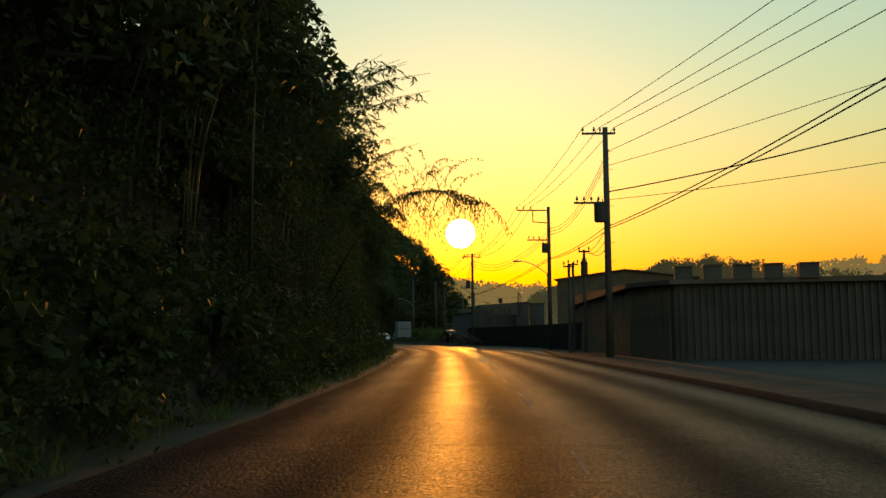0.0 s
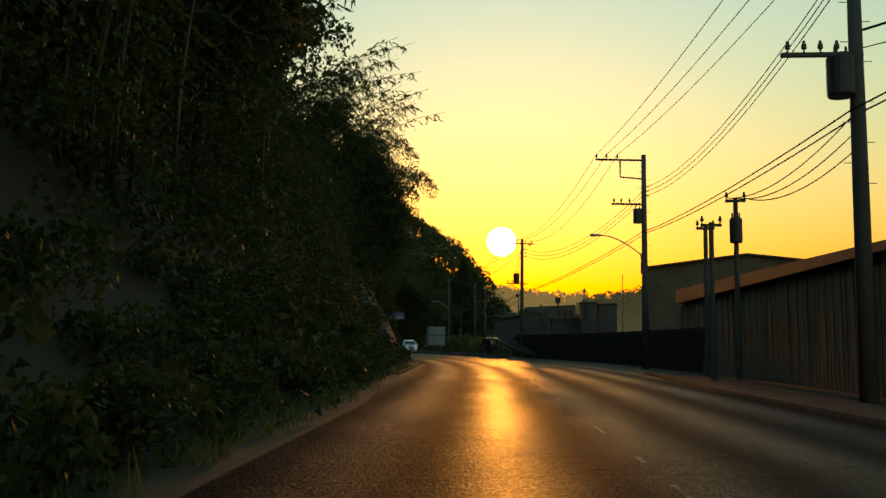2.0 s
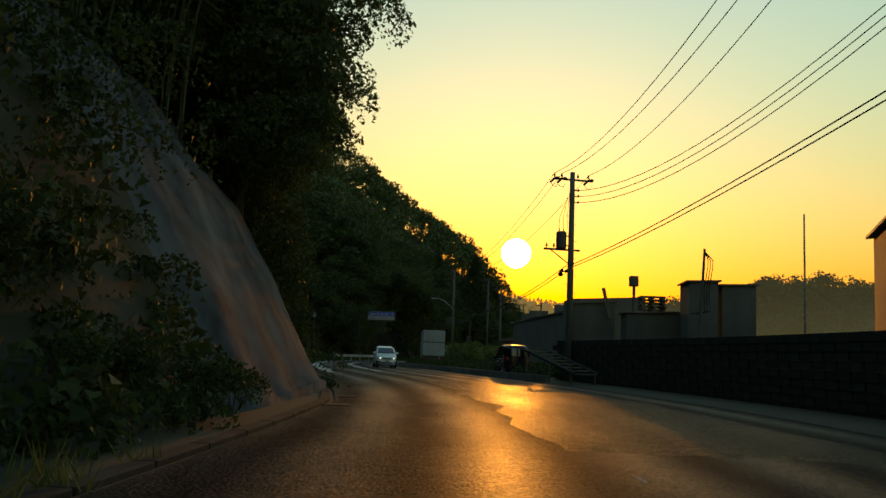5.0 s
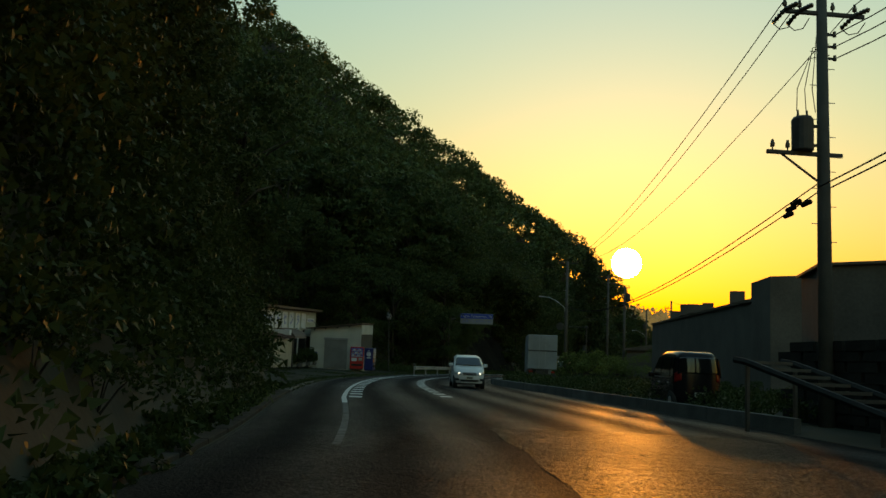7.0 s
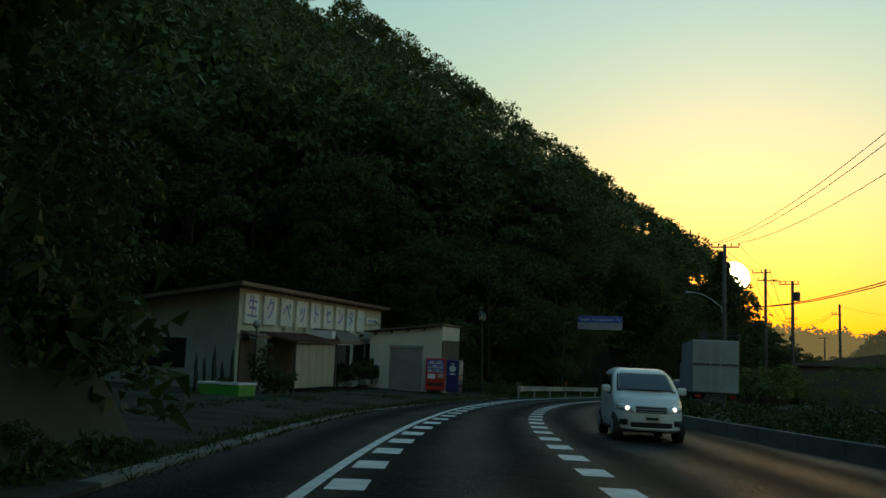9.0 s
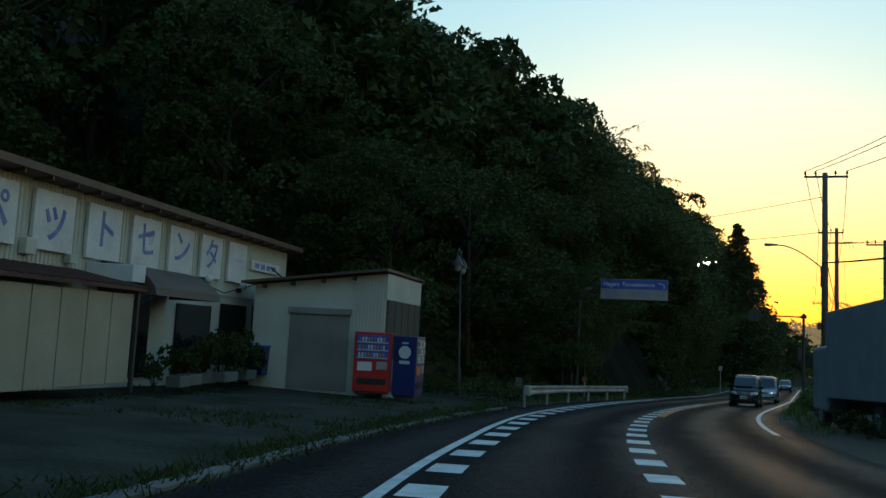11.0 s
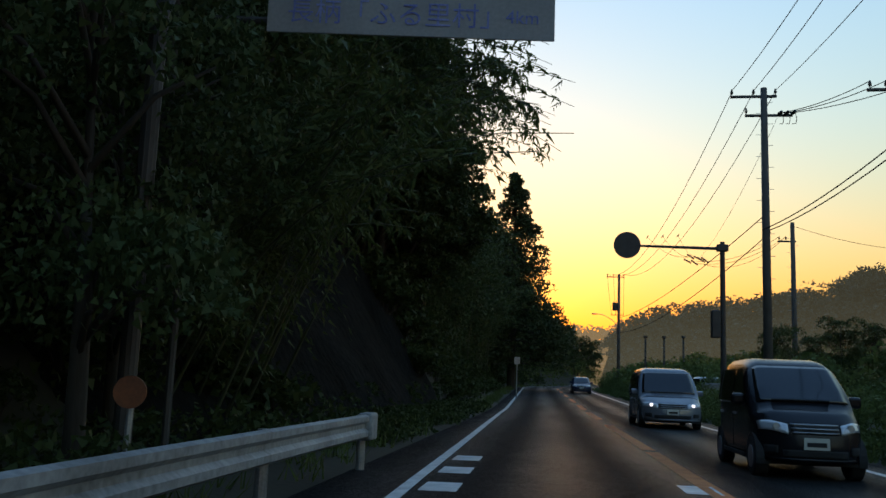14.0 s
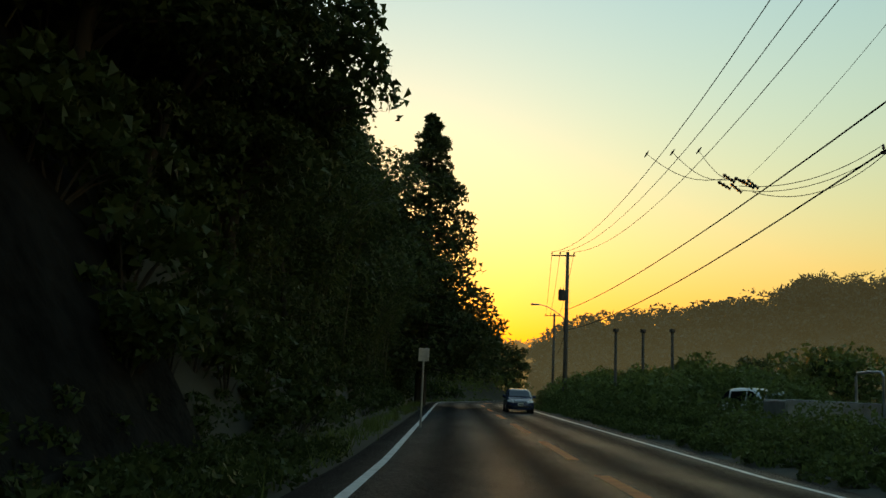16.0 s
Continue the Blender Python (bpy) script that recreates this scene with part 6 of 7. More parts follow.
lettering("lettering", "長柄「ふる里村」", 0.34, M_BLUEP, sg, pose(1.85, -0.108, 5.48, 90, 0, 0), 0.002)
lettering("lettering", "4km", 0.24, M_BLUEP, sg, pose(3.4, -0.108, 5.5, 90, 0, 0), 0.002)
bm = bmesh.new()
tube(bm, [(3.6, -0.116, 5.87), (3.6, -0.116, 6.03), (3.42, -0.116, 6.11), (3.3, -0.116, 6.11)], 0.03, 6)
part("arrow", bm, M_LINE, sg)
copy_thing(P_NEAR[1], pose(-34.6, 176.2, 0.0) @ Matrix.Diagonal((0.55, 0.55, 0.6, 1)))
copy_thing(P_NEAR[0], pose(-35.6, 171.5, 0.0, 0, 0, 80) @ Matrix.Diagonal((0.5, 0.5, 0.5, 1)))
copy_thing(P_NEAR[1], pose(-33.2, 172.4, 0.0, 0, 0, 30) @ Matrix.Diagonal((0.5, 0.5, 0.62, 1)))
ob = thing("slim_post", "slim grey steel post beside the sign post", "post", pose(-32.8, 173.6, 0))
bm = bmesh.new()
tube(bm, [(0, 0, -0.3), (0, 0, 2.1)], 0.045, 8)
part("shaft", bm, M_DARK, ob)
ob = thing("round_reflector", "dark orange round reflector on a short post behind the rail", "reflector", pose(-32.35, 171.6, 0, 0, 0, 10))
bm = bmesh.new()
tube(bm, [(0, 0, -0.3), (0, 0, 1.05)], 0.03, 8)
part("shaft", bm, M_STEEL, ob)
bm = bmesh.new()
tube(bm, [(0, -0.035, 1.0), (0, -0.06, 1.0)], 0.14, 24)
part("disc", bm, surface("dark_orange_plastic", (0.1, 0.025, 0.01), (0.25, 0.07, 0.02), 6, 0.5, 0, 0, 30), ob, "dark orange disc")

# round sign on a long arm
rs_ = thing("overhead_round_sign", "dark round sign back on a long arm over the road", "road sign", pose(-21.45, 196.4, 0, 0, 0, -2))
bm = bmesh.new()
tube(bm, [(0, 0, -0.3), (0, 0, 6.6)], [0.11, 0.09], 12)
tube(bm, [(0, 0, 6.35), (-2.97, 0, 6.4)], [0.06, 0.045], 10)
box(bm, -0.2, 0.2, -0.14, 0.14, 6.25, 6.5, bevel=0.03)
part("post", bm, M_DARK, rs_)
bm = bmesh.new()
tube(bm, [(-3.42, 0.03, 6.42), (-3.42, -0.03, 6.42)], 0.49, 40)
part("disc", bm, M_DARK, rs_)
part("signal_box", bm_box(-0.42, -0.1, -0.16, 0.16, 3.1, 4.1, bevel=0.04), M_DARK, rs_)

# ---- works yard on the right of the first stretch ----
def prism(bm, corners, z0, tops):
    """An upright block over a plan outline; tops: one height or one for each corner."""
    tops = [tops] * len(corners) if not hasattr(tops, "__len__") else tops
    lo = [bm.verts.new((x, y, z0)) for x, y in corners]
    hi = [bm.verts.new((x, y, z)) for (x, y), z in zip(corners, tops)]
    n = len(corners)
    bm.faces.new(lo[::-1])
    bm.faces.new(hi)
    for k in range(n):
        bm.faces.new((lo[k], lo[(k + 1) % n], hi[(k + 1) % n], hi[k]))
    bmesh.ops.recalc_face_normals(bm, faces=bm.faces)
    return bm


works = thing("long_workshop", "long low dark workshop with roof ventilators and plank walls", "building")
FAR_END, CORNER, NEAR_END = Vector((5.95, 73.0, 0)), Vector((7.6, 46.6, 0)), Vector((9.2, 43.3, 0))
part("wall_body", prism(bmesh.new(), [(6.05, 72.9), (7.7, 46.7), (9.25, 43.4), (27.9, 40.9), (29.9, 71.9)], -0.2, [4.1, 3.6, 3.58, 3.65, 4.1]), M_DARKWALL, works)
part("roof", prism(bmesh.new(), [(5.7, 73.3), (7.35, 46.5), (9.0, 43.1), (28.2, 40.5), (30.3, 72.3)], 3.5, [4.24, 3.72, 3.7, 3.78, 4.24]), M_TIN, works, "rusty low-pitched tin roof")
plank_mesh = None
rp = random.Random(8)


def clad(a, b):
    """Upright planks along the wall from a to b."""
    global plank_mesh
    way = (b - a).normalized()
    turn = math.degrees(math.atan2(way.y, way.x))
    s = 0.16
    while s < (b - a).length - 0.1:
        p = a + way * s
        if plank_mesh is None:
            pl = part("plank", bm_box(-0.13, 0.13, -0.025, 0.025, -0.1, 3.45, bevel=0.006), M_BROWNWALL, works)
            plank_mesh = pl.data
        else:
            pl = new("plank", plank_mesh)
            pl.parent = works
        pl.matrix_basis = pose(p.x, p.y, rp.uniform(-0.08, 0.0), rp.uniform(-0.6, 0.6), rp.uniform(-0.5, 0.5), turn)
        s += 0.31


clad(FAR_END, CORNER)
clad(CORNER, NEAR_END)
for k in range(5):
    x, y = (9.75, 10.95, 12.2, 13.5, 14.95)[k], (43.9, 43.3, 43.0, 42.8, 42.5)[k]
    vent = part("roof_ventilator", bm_box(-0.4, 0.4, -0.38, 0.4, 3.66, 4.3, m=pose(x, y, 0, 0, 0, -6), bevel=0.02), M_DARKWALL, works, "square box ventilator on the roof")
    part("hood", bm_box(-0.43, 0.43, -0.43, 0.43, 4.3, 4.36, m=pose(x, y, 0, 0, 0, -6)), M_TIN, vent)
way = Vector((18.65, -2.5, 0)).normalized()
for k in range(58):
    p = NEAR_END + way * (0.3 + 0.31 * k)
    part("cladding_rib", bm_box(-0.03, 0.03, -0.05, 0.08, -0.1, 3.52, m=pose(p.x, p.y, 0, 0, 0, -7.6)), M_DARKWALL, works)

house = thing("gabled_warehouse", "brown gabled warehouse with a shallow pitched metal roof", "building")
bm = bmesh.new()
g = [(5.0, 83.0, -0.2), (17.0, 81.4, -0.2), (17.0, 81.4, 6.22), (11.0, 82.2, 6.98), (5.0, 83.0, 6.22)]
back = [(x + 2.2, y + 13, z) for x, y, z in g]
a_, b_ = [bm.verts.new(q) for q in g], [bm.verts.new(q) for q in back]
bm.faces.new(a_)
bm.faces.new(b_[::-1])
for k in range(5):
    bm.faces.new((a_[k], a_[(k + 1) % 5], b_[(k + 1) % 5], b_[k]))
bmesh.ops.recalc_face_normals(bm, faces=bm.faces)
part("wall_body", bm, M_BROWNWALL, house)
for side, (e0, e1) in enumerate((((4.7, 82.7, 6.2), (11.0, 81.9, 7.0)), ((11.0, 81.9, 7.0), (17.4, 81.0, 6.2)))):
    bm = bmesh.new()
    q = [Vector(e0), Vector(e1), Vector(e1) + Vector((2.3, 13.6, 0)), Vector(e0) + Vector((2.3, 13.6, 0))]
    v = [bm.verts.new(p) for p in q] + [bm.verts.new(p + Vector((0, 0, 0.1))) for p in q]
    for f in ((3, 2, 1, 0), (4, 5, 6, 7), (0, 1, 5, 4), (1, 2, 6, 5), (2, 3, 7, 6), (3, 0, 4, 7)):
        bm.faces.new([v[i] for i in f])
    part("roof_slope", bm, M_TIN, house)
for k in range(36):
    t = (k + 0.5) / 36
    part("wall_rib", bm_box(-0.05, 0.05, -0.03, 0.0, 0.0, 6.15 + 0.75 * (1 - abs(2 * t - 1)), m=pose(5.0 + 12.0 * t, 83.0 - 1.6 * t, 0, 0, 0, -7.6)), M_BROWNWALL, house)
part("sliding_door", bm_box(2.0, 5.0, -0.1, -0.035, 0, 3.6, m=pose(5.0, 83.0, 0, 0, 0, -7.6)), M_DARKWALL, house)
# tall plank screen past the end of the workshop
fence = thing("plank_screen", "tall weathered plank screen beside the yard", "fence")
for k in range(24):
    t = k / 23
    part("plank", bm_box(-0.13, 0.13, -0.02, 0.02, -0.1, 4.5 - 0.9 * t, m=pose(6.5 + 0.5 * t, 72.0 + 6.4 * t, 0, 0, 0, 86)), M_BROWNWALL, fence)
for z in (1.2, 3.2):
    part("rail", bm_box(0, 6.6, -0.08, -0.03, z, z + 0.09, m=pose(6.5, 72.0, 0, 0, 0, 86)), M_BROWNWALL, fence)

# three short poles with a transformer platform
for x, y, h in ((5.45, 60.8, 5.97), (6.0, 57.4, 6.5), (5.0, 56.4, 5.5)):
    ob = thing("service_pole", "short dark service pole behind the workshop wall", "utility pole", pose(x, y, 0), "service poles")
    bm = bmesh.new()
    tube(bm, [(0, 0, -0.3), (0, 0, h)], [0.11, 0.08], 10)
    part("post", bm, M_POLE, ob)
    crossarm(ob, h - 0.1, -0.35, 0.35, (-0.3, 0.3))
    if x == 6.0:
        transformer(ob, 0.0, 4.9, 0.22, 0.9)
for k in range(3):
    wire(arm_point(p1, -0.1 + 0.1 * k, 6.3 - 0.3 * k), (5.7 + 0.3 * k, 57.4, 6.5), 0.5, 0.018, "thin drooping black service cable")

# block wall along the right edge
wall_r = thing("boundary_wall_right", "dark weathered concrete block wall beside the road", "wall", kind="structure")
blk_mesh = None
for row in range(9):
    for k in range(33):
        y = 66.5 + 1.2 * k + (0.6 if row % 2 else 0)
        d = 8.6 - 0.02 * row
        p = off(y, d)
        if blk_mesh is None:
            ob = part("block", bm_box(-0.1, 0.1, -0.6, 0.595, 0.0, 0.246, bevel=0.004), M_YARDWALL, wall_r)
            blk_mesh = ob.data
        else:
            ob = new("block", blk_mesh)
            ob.parent = wall_r
        ob.matrix_basis = pose(p.x, p.y, -0.1 + 0.25 * row, 0, 0, heading(y))


def yard_shed(x, y, w, d, h, turn, label, mat, rise=0.25):
    ob = thing("yard_shed", label, "shed", pose(x, y, 0, 0, 0, turn), "yard sheds")
    bm = prism(bmesh.new(), [(0, 0), (w, 0), (w, d), (0, d)], -0.2, [h, h + rise, h + rise, h])
    part("wall_body", bm, mat, ob)
    bm = bmesh.new()
    v = [bm.verts.new(q) for q in ((-0.12, -0.12, h), (w + 0.12, -0.12, h + rise), (w + 0.12, d + 0.12, h + rise), (-0.12, d + 0.12, h), (-0.12, -0.12, h + 0.07), (w + 0.12, -0.12, h + rise + 0.07), (w + 0.12, d + 0.12, h + rise + 0.07), (-0.12, d + 0.12, h + 0.07))]
    for f in ((3, 2, 1, 0), (4, 5, 6, 7), (0, 1, 5, 4), (1, 2, 6, 5), (2, 3, 7, 6), (3, 0, 4, 7)):
        bm.faces.new([v[i] for i in f])
    part("roof", bm, M_TIN, ob)
    return ob


yard_shed(-4.35, 107.6, 2.3, 3.0, 4.1, 4, "small grey site shed with a tin roof behind the wall", M_DARKWALL, 0.15)
yard_shed(1.0, 101.4, 1.3, 2.2, 4.85, 4, "grey steel storage box stacked behind the wall", M_DARKWALL, 0.05)
yard_shed(2.5, 101.8, 1.5, 2.2, 4.75, 4, "dark steel storage box stacked behind the wall", M_DARKWALL, 0.05)
yard_shed(-1.6, 104.0, 2.6, 2.0, 3.5, 6, "low dark lean-to store behind the wall", M_DARKWALL, 0.1)
# pallets piled on the lean-to
for k in range(5):
    ob = thing("wooden_pallet", "weathered wooden pallet piled on a low roof", "pallet", pose(-0.4 + 0.05 * (k % 2), 104.9, 3.62 + 0.16 * k, 0, 0, 6 + 3 * (k % 2)), "pallets")
    for j in range(5):
        part("board", bm_box(-0.6, 0.6, -0.55 + 0.25 * j, -0.43 + 0.25 * j, 0.1, 0.13), M_BROWNWALL, ob)
    for j in range(3):
        part("bearer", bm_box(-0.6 + 0.54 * j, -0.48 + 0.54 * j, -0.55, 0.57, 0, 0.1), M_BROWNWALL, ob)
ob = thing("floodlight_mast", "floodlight box on a short timber mast in the yard", "mast", pose(-1.1, 107.6, 0, 0, 0, 10))
bm = bmesh.new()
tube(bm, [(0, 0, -0.3), (0, 0, 5.1)], [0.1, 0.08], 8)
part("post", bm, M_POLE, ob)
part("lamp_box", bm_box(-0.25, 0.22, -0.15, 0.15, 5.1, 5.65, bevel=0.05), M_DARK, ob)
ob = thing("cable_mast", "leaning yard mast with hanging loops of cable", "mast", pose(0.9, 97.7, 0, 0, 3, 0))
bm = bmesh.new()
tube(bm, [(0, 0, -0.3), (0, 0, 5.9)], [0.07, 0.05], 8)
part("post", bm, M_POLE, ob)
for k in range(3):
    bm = bmesh.new()
    tube(bm, [(0.0, 0, 5.8)] + [(0.12 + 0.1 * k + 0.05 * math.sin(q), 0.03 * k, 5.8 - 0.35 * q) for q in range(1, 8)] + [(-0.2 * k, 0, 3.2)], 0.02, 5)
    part("hanging_cable", bm, M_WIRE, ob)
ob = thing("thin_mast", "thin upright steel mast beside the warehouse", "mast", pose(4.0, 93.0, 0))
bm = bmesh.new()
tube(bm, [(0, 0, -0.3), (0, 0, 6.6)], [0.045, 0.03], 6)
part("post", bm, M_STEEL, ob)
ob = thing("leaning_timber", "short timber leaning beside the site shed", "timber", pose(-2.3, 107.3, 3.4, 0, -14, 0))
part("beam", bm_box(-0.09, 0.09, -0.06, 0.06, 0, 1.6), M_BROWNWALL, ob)

# sloping loading ramp
ob = thing("loading_ramp", "rusty steel loading ramp with pale worn edges", "ramp", pose(-4.75, 103.0, 0.3, 0, 0, 38) @ Matrix.Diagonal((0.75, 0.75, 0.9, 1)))
for s in (-0.9, 0.9):
    bm = bmesh.new()
    tube(bm, [(s, -2.8, 0.25), (s, 2.4, 1.35), (s, 2.9, 1.4)], 0.09, 6)
    part("side_beam", bm, M_BLACK, ob)
for k in range(8):
    z = 0.25 + 1.1 * k / 7
    part("crossbar", bm_box(-0.9, 0.9, -2.75 + 5.1 * k / 7, -2.65 + 5.1 * k / 7, z - 0.04, z + 0.04), M_TIN, ob)
for s in (-0.9, 0.9):
    part("leg", bm_box(s - 0.05, s + 0.05, 2.3, 2.4, -0.4, 1.3), M_TIN, ob)
    part("leg", bm_box(s - 0.05, s + 0.05, -2.5, -2.4, -0.4, 0.3), M_TIN, ob)

# flat-roofed works behind the bend
works2 = thing("flat_roofed_works", "long dark flat-roofed works with roof stacks", "building")
part("wall_body", prism(bmesh.new(), [(-4.4, 122.4), (2.0, 124.5), (-3.0, 152), (-10.8, 149.5)], -0.2, 4.55), M_DARKWALL, works2)
part("parapet", prism(bmesh.new(), [(-4.5, 122.3), (2.1, 124.4), (-2.9, 152.1), (-10.9, 149.6)], 4.55, 4.68), M_TIN, works2)
part("end_block", prism(bmesh.new(), [(-4.6, 122.0), (0.5, 123.4), (-0.2, 126.4), (-5.2, 125.0)], -0.2, [5.35, 5.7, 5.7, 5.35]), M_DARKWALL, works2)
for x, y, w, h in ((-6.0, 128.6, 0.35, 5.3), (-7.3, 134.0, 0.3, 5.1), (-8.1, 136.5, 0.3, 5.2), (-8.6, 138.8, 0.8, 5.35), (-9.3, 144.0, 0.3, 5.1), (-9.4, 147.5, 0.5, 5.5)):
    part("roof_cowl", bm_box(x, x + 2 * w, y, y + 2 * w, 4.68, h, bevel=0.02), M_DARKWALL, works2)
# low wall between the lane and the yard
low = thing("verge_wall", "low stained concrete wall along the outside of the bend", "wall", kind="structure")
for k in range(17):
    y0 = 101.5 + 2.0 * k
    a, b = off(y0, lerp(RIGHT, y0) + 0.25), off(y0 + 2, lerp(RIGHT, y0 + 2) + 0.25)
    m = pose(a.x, a.y, 0, 0, 0, math.degrees(math.atan2(-(b.x - a.x), b.y - a.y)))
    part("wall_section", bm_box(-0.09, 0.09, 0.006, (b - a).length - 0.006, -0.2, 0.34, m=m, bevel=0.015), M_CONC2, low)

# ---- vehicles ----
def wheel(ob, x, y, r, w):
    bm = bmesh.new()
    tube(bm, [(x - w / 2, y, r), (x - w / 2 + 0.02, y, r), (x + w / 2 - 0.02, y, r), (x + w / 2, y, r)], [r * 0.9, r, r, r * 0.9], 24)
    wh = part("tyre", bm, M_BLACK, ob)
    bm = bmesh.new()
    s = 1 if x > 0 else -1
    tube(bm, [(x + s * (w / 2 - 0.03), y, r), (x + s * (w / 2 + 0.006), y, r)], [r * 0.62, r * 0.58], 18)
    part("rim", bm, M_STEEL, wh)


def car(label, m, L, W, H, paint, profile, glass, lights, wheels=(0.75, None, 0.3), name="passenger_car", lit=False):
    """A car facing -y. profile: (y, z) outline of the side from bonnet foot over the roof to the tail; glass: (y, z) ranges."""
    ob = thing(name, label, "car", m)
    h, z_low = L / 2, profile[0][1]
    P = [Vector(p) for p in profile]
    line = []
    for k in range(len(P) - 1):
        a, b, c, d = P[max(0, k - 1)], P[k], P[k + 1], P[min(len(P) - 1, k + 2)]
        for t in (0, 0.2, 0.4, 0.6, 0.8):
            curve = 0.5 * (2 * b + (c - a) * t + (2 * a - 5 * b + 4 * c - d) * t * t + (3 * b - a - 3 * c + d) * t ** 3)
            line.append(b.lerp(c, t) * 0.5 + curve * 0.5)
    line.append(P[-1])

    def half(y, z):
        k = max(0.0, (z - 0.5 * H) / (0.5 * H))
        e = max(0.0, (abs(y) - 0.55 * h) / (0.45 * h))
        return W / 2 * (1 - 0.17 * k * k) * (1 - 0.05 * e * e) * (1 - 0.05 * max(0.0, (0.45 - z) / 0.2) ** 2)

    def skin(xn, y, z, out=(0, 0)):
        """A point of the shell: xn across from -1 to 1, (y, z) on the outline; out: how far proud, along y and z."""
        e = max(0.0, (abs(y) - 0.5 * h) / (0.5 * h))
        edge = max(0.0, (abs(xn) - 0.7) / 0.3)
        yy = y - math.copysign(1, y) * 0.34 * e * abs(xn) ** 3.5
        zz = z - 0.1 * edge * edge * min(1.0, max(0.0, (z - 0.55) / 0.4))
        return Vector((xn * half(y, z) * (1 + 0.3 * abs(out[0])), yy + out[0], zz + out[1]))

    xs = [-1, -0.97, -0.92, -0.84, -0.7, -0.5, -0.25, 0, 0.25, 0.5, 0.7, 0.84, 0.92, 0.97, 1]
    bm = bmesh.new()
    rows = [[bm.verts.new(skin(x, *p)) for p in line] for x in xs]
    for a, b in zip(rows, rows[1:]):
        for k in range(len(line) - 1):
            bm.faces.new((a[k], a[k + 1], b[k + 1], b[k]))
    for s, row in ((-1, rows[0]), (1, rows[-1])):
        cols = []
        for v, p in zip(row, line):
            col = []
            for t in (0, 0.14, 0.28, 0.42, 0.56, 0.7, 0.84):
                z = z_low + (v.co.z - z_low) * t
                col.append(bm.verts.new((s * half(p.x, z), v.co.y, z)))
            cols.append(col + [v])
        for a, b in zip(cols, cols[1:]):
            for k in range(7):
                bm.faces.new((a[k], a[k + 1], b[k + 1], b[k]) if s > 0 else (b[k], b[k + 1], a[k + 1], a[k]))
    bmesh.ops.remove_doubles(bm, verts=bm.verts, dist=0.003)
    bmesh.ops.recalc_face_normals(bm, faces=bm.faces)
    smooth(part("body", bm, paint, ob))
    part("underside", bm_box(-W * 0.44, W * 0.44, -h + 0.25, h - 0.25, 0.2, 0.34), M_BLACK, ob)
    top = max(range(len(line)), key=lambda k: line[k].y)
    front, rear = line[:top], line[top:][::-1]

    def at(side, z):
        return float(np.interp(z, [p.y for p in side], [p.x for p in side]))

    def proud(side, z, out):
        """The outward step of the outline at height z."""
        t = Vector((at(side, z + 0.02) - at(side, z - 0.02), 0.04)).normalized()
        return (-t.y * out, t.x * out) if side is front else (t.y * out, -t.x * out)

    def patch(nm, x0, x1, z0, z1, side, mat, parent, out=0.012, lab="", slant=0.0, cols=9, lines=5):
        """A thin panel that lies on the nose or the tail."""
        bm = bmesh.new()
        g = []
        for j in range(lines):
            row = []
            for i in range(cols):
                x = x0 + (x1 - x0) * i / (cols - 1)
                z = z0 + (z1 - z0) * j / (lines - 1) + slant * (abs(x) - abs(x0 + x1) / 2)
                row.append(bm.verts.new(skin(x, at(side, z), z, proud(side, z, out))))
            g.append(row)
        for a, b in zip(g, g[1:]):
            for i in range(cols - 1):
                bm.faces.new((a[i], a[i + 1], b[i + 1], b[i]))
        bmesh.ops.recalc_face_normals(bm, faces=bm.faces)
        bmesh.ops.solidify(bm, geom=bm.faces[:], thickness=0.008)
        return smooth(part(nm, bm, mat, parent, lab))

    for (y0, z0), (y1, z1), inset in glass["ends"]:
        patch("windscreen" if y0 < 0 else "rear_window", -0.88, 0.88, z0, z1, front if y0 < 0 else rear, M_CARGLASS, ob, 0.022, "dark tinted glass", cols=15, lines=14)
    fz = lights["front"][1]
    for s in (-1, 1):
        for quad in glass["sides"]:
            bm = bmesh.new()
            g = []
            for j in range(5):
                a, b = Vector(quad[0]).lerp(Vector(quad[3]), j / 4), Vector(quad[1]).lerp(Vector(quad[2]), j / 4)
                g.append([bm.verts.new((s * (half(q.x, q.y) + 0.01), q.x, q.y)) for q in (a.lerp(b, i / 4) for i in range(5))])
            for a, b in zip(g, g[1:]):
                for i in range(4):
                    bm.faces.new((a[i], a[i + 1], b[i + 1], b[i]))
            smooth(part("side_window", bm, M_CARGLASS, ob))
        my, mz = glass["mirror"]
        mir = part("door_mirror", bm_box(s * (W / 2 + 0.1) - 0.1, s * (W / 2 + 0.1) + 0.1, my - 0.06, my + 0.06, mz, mz + 0.17, bevel=0.045), paint, ob)
        part("mirror_arm", bm_box(min(s * (W / 2 - 0.06), s * (W / 2 + 0.04)), max(s * (W / 2 - 0.06), s * (W / 2 + 0.04)), my - 0.03, my + 0.03, mz - 0.02, mz + 0.03, bevel=0.01), M_BLACK, mir)
        x0, x1 = sorted((s * 0.5, s * 0.98))
        hl = patch("headlight", x0, x1, fz - 0.055, fz + 0.075, front, M_LAMPGLASS, ob, 0.014, "clear swept-back headlight", 0.16)
        bp = skin(s * 0.7, at(front, fz), fz, proud(front, fz, 0.02))
        bm = bmesh.new()
        tube(bm, [bp + Vector((0, 0.02, 0)), bp + Vector((0, -0.018, 0))], 0.05, 14)
        part("bulb", bm, M_LAMPLIT if lit else M_STEEL, hl, "lit white low beam" if lit else "")
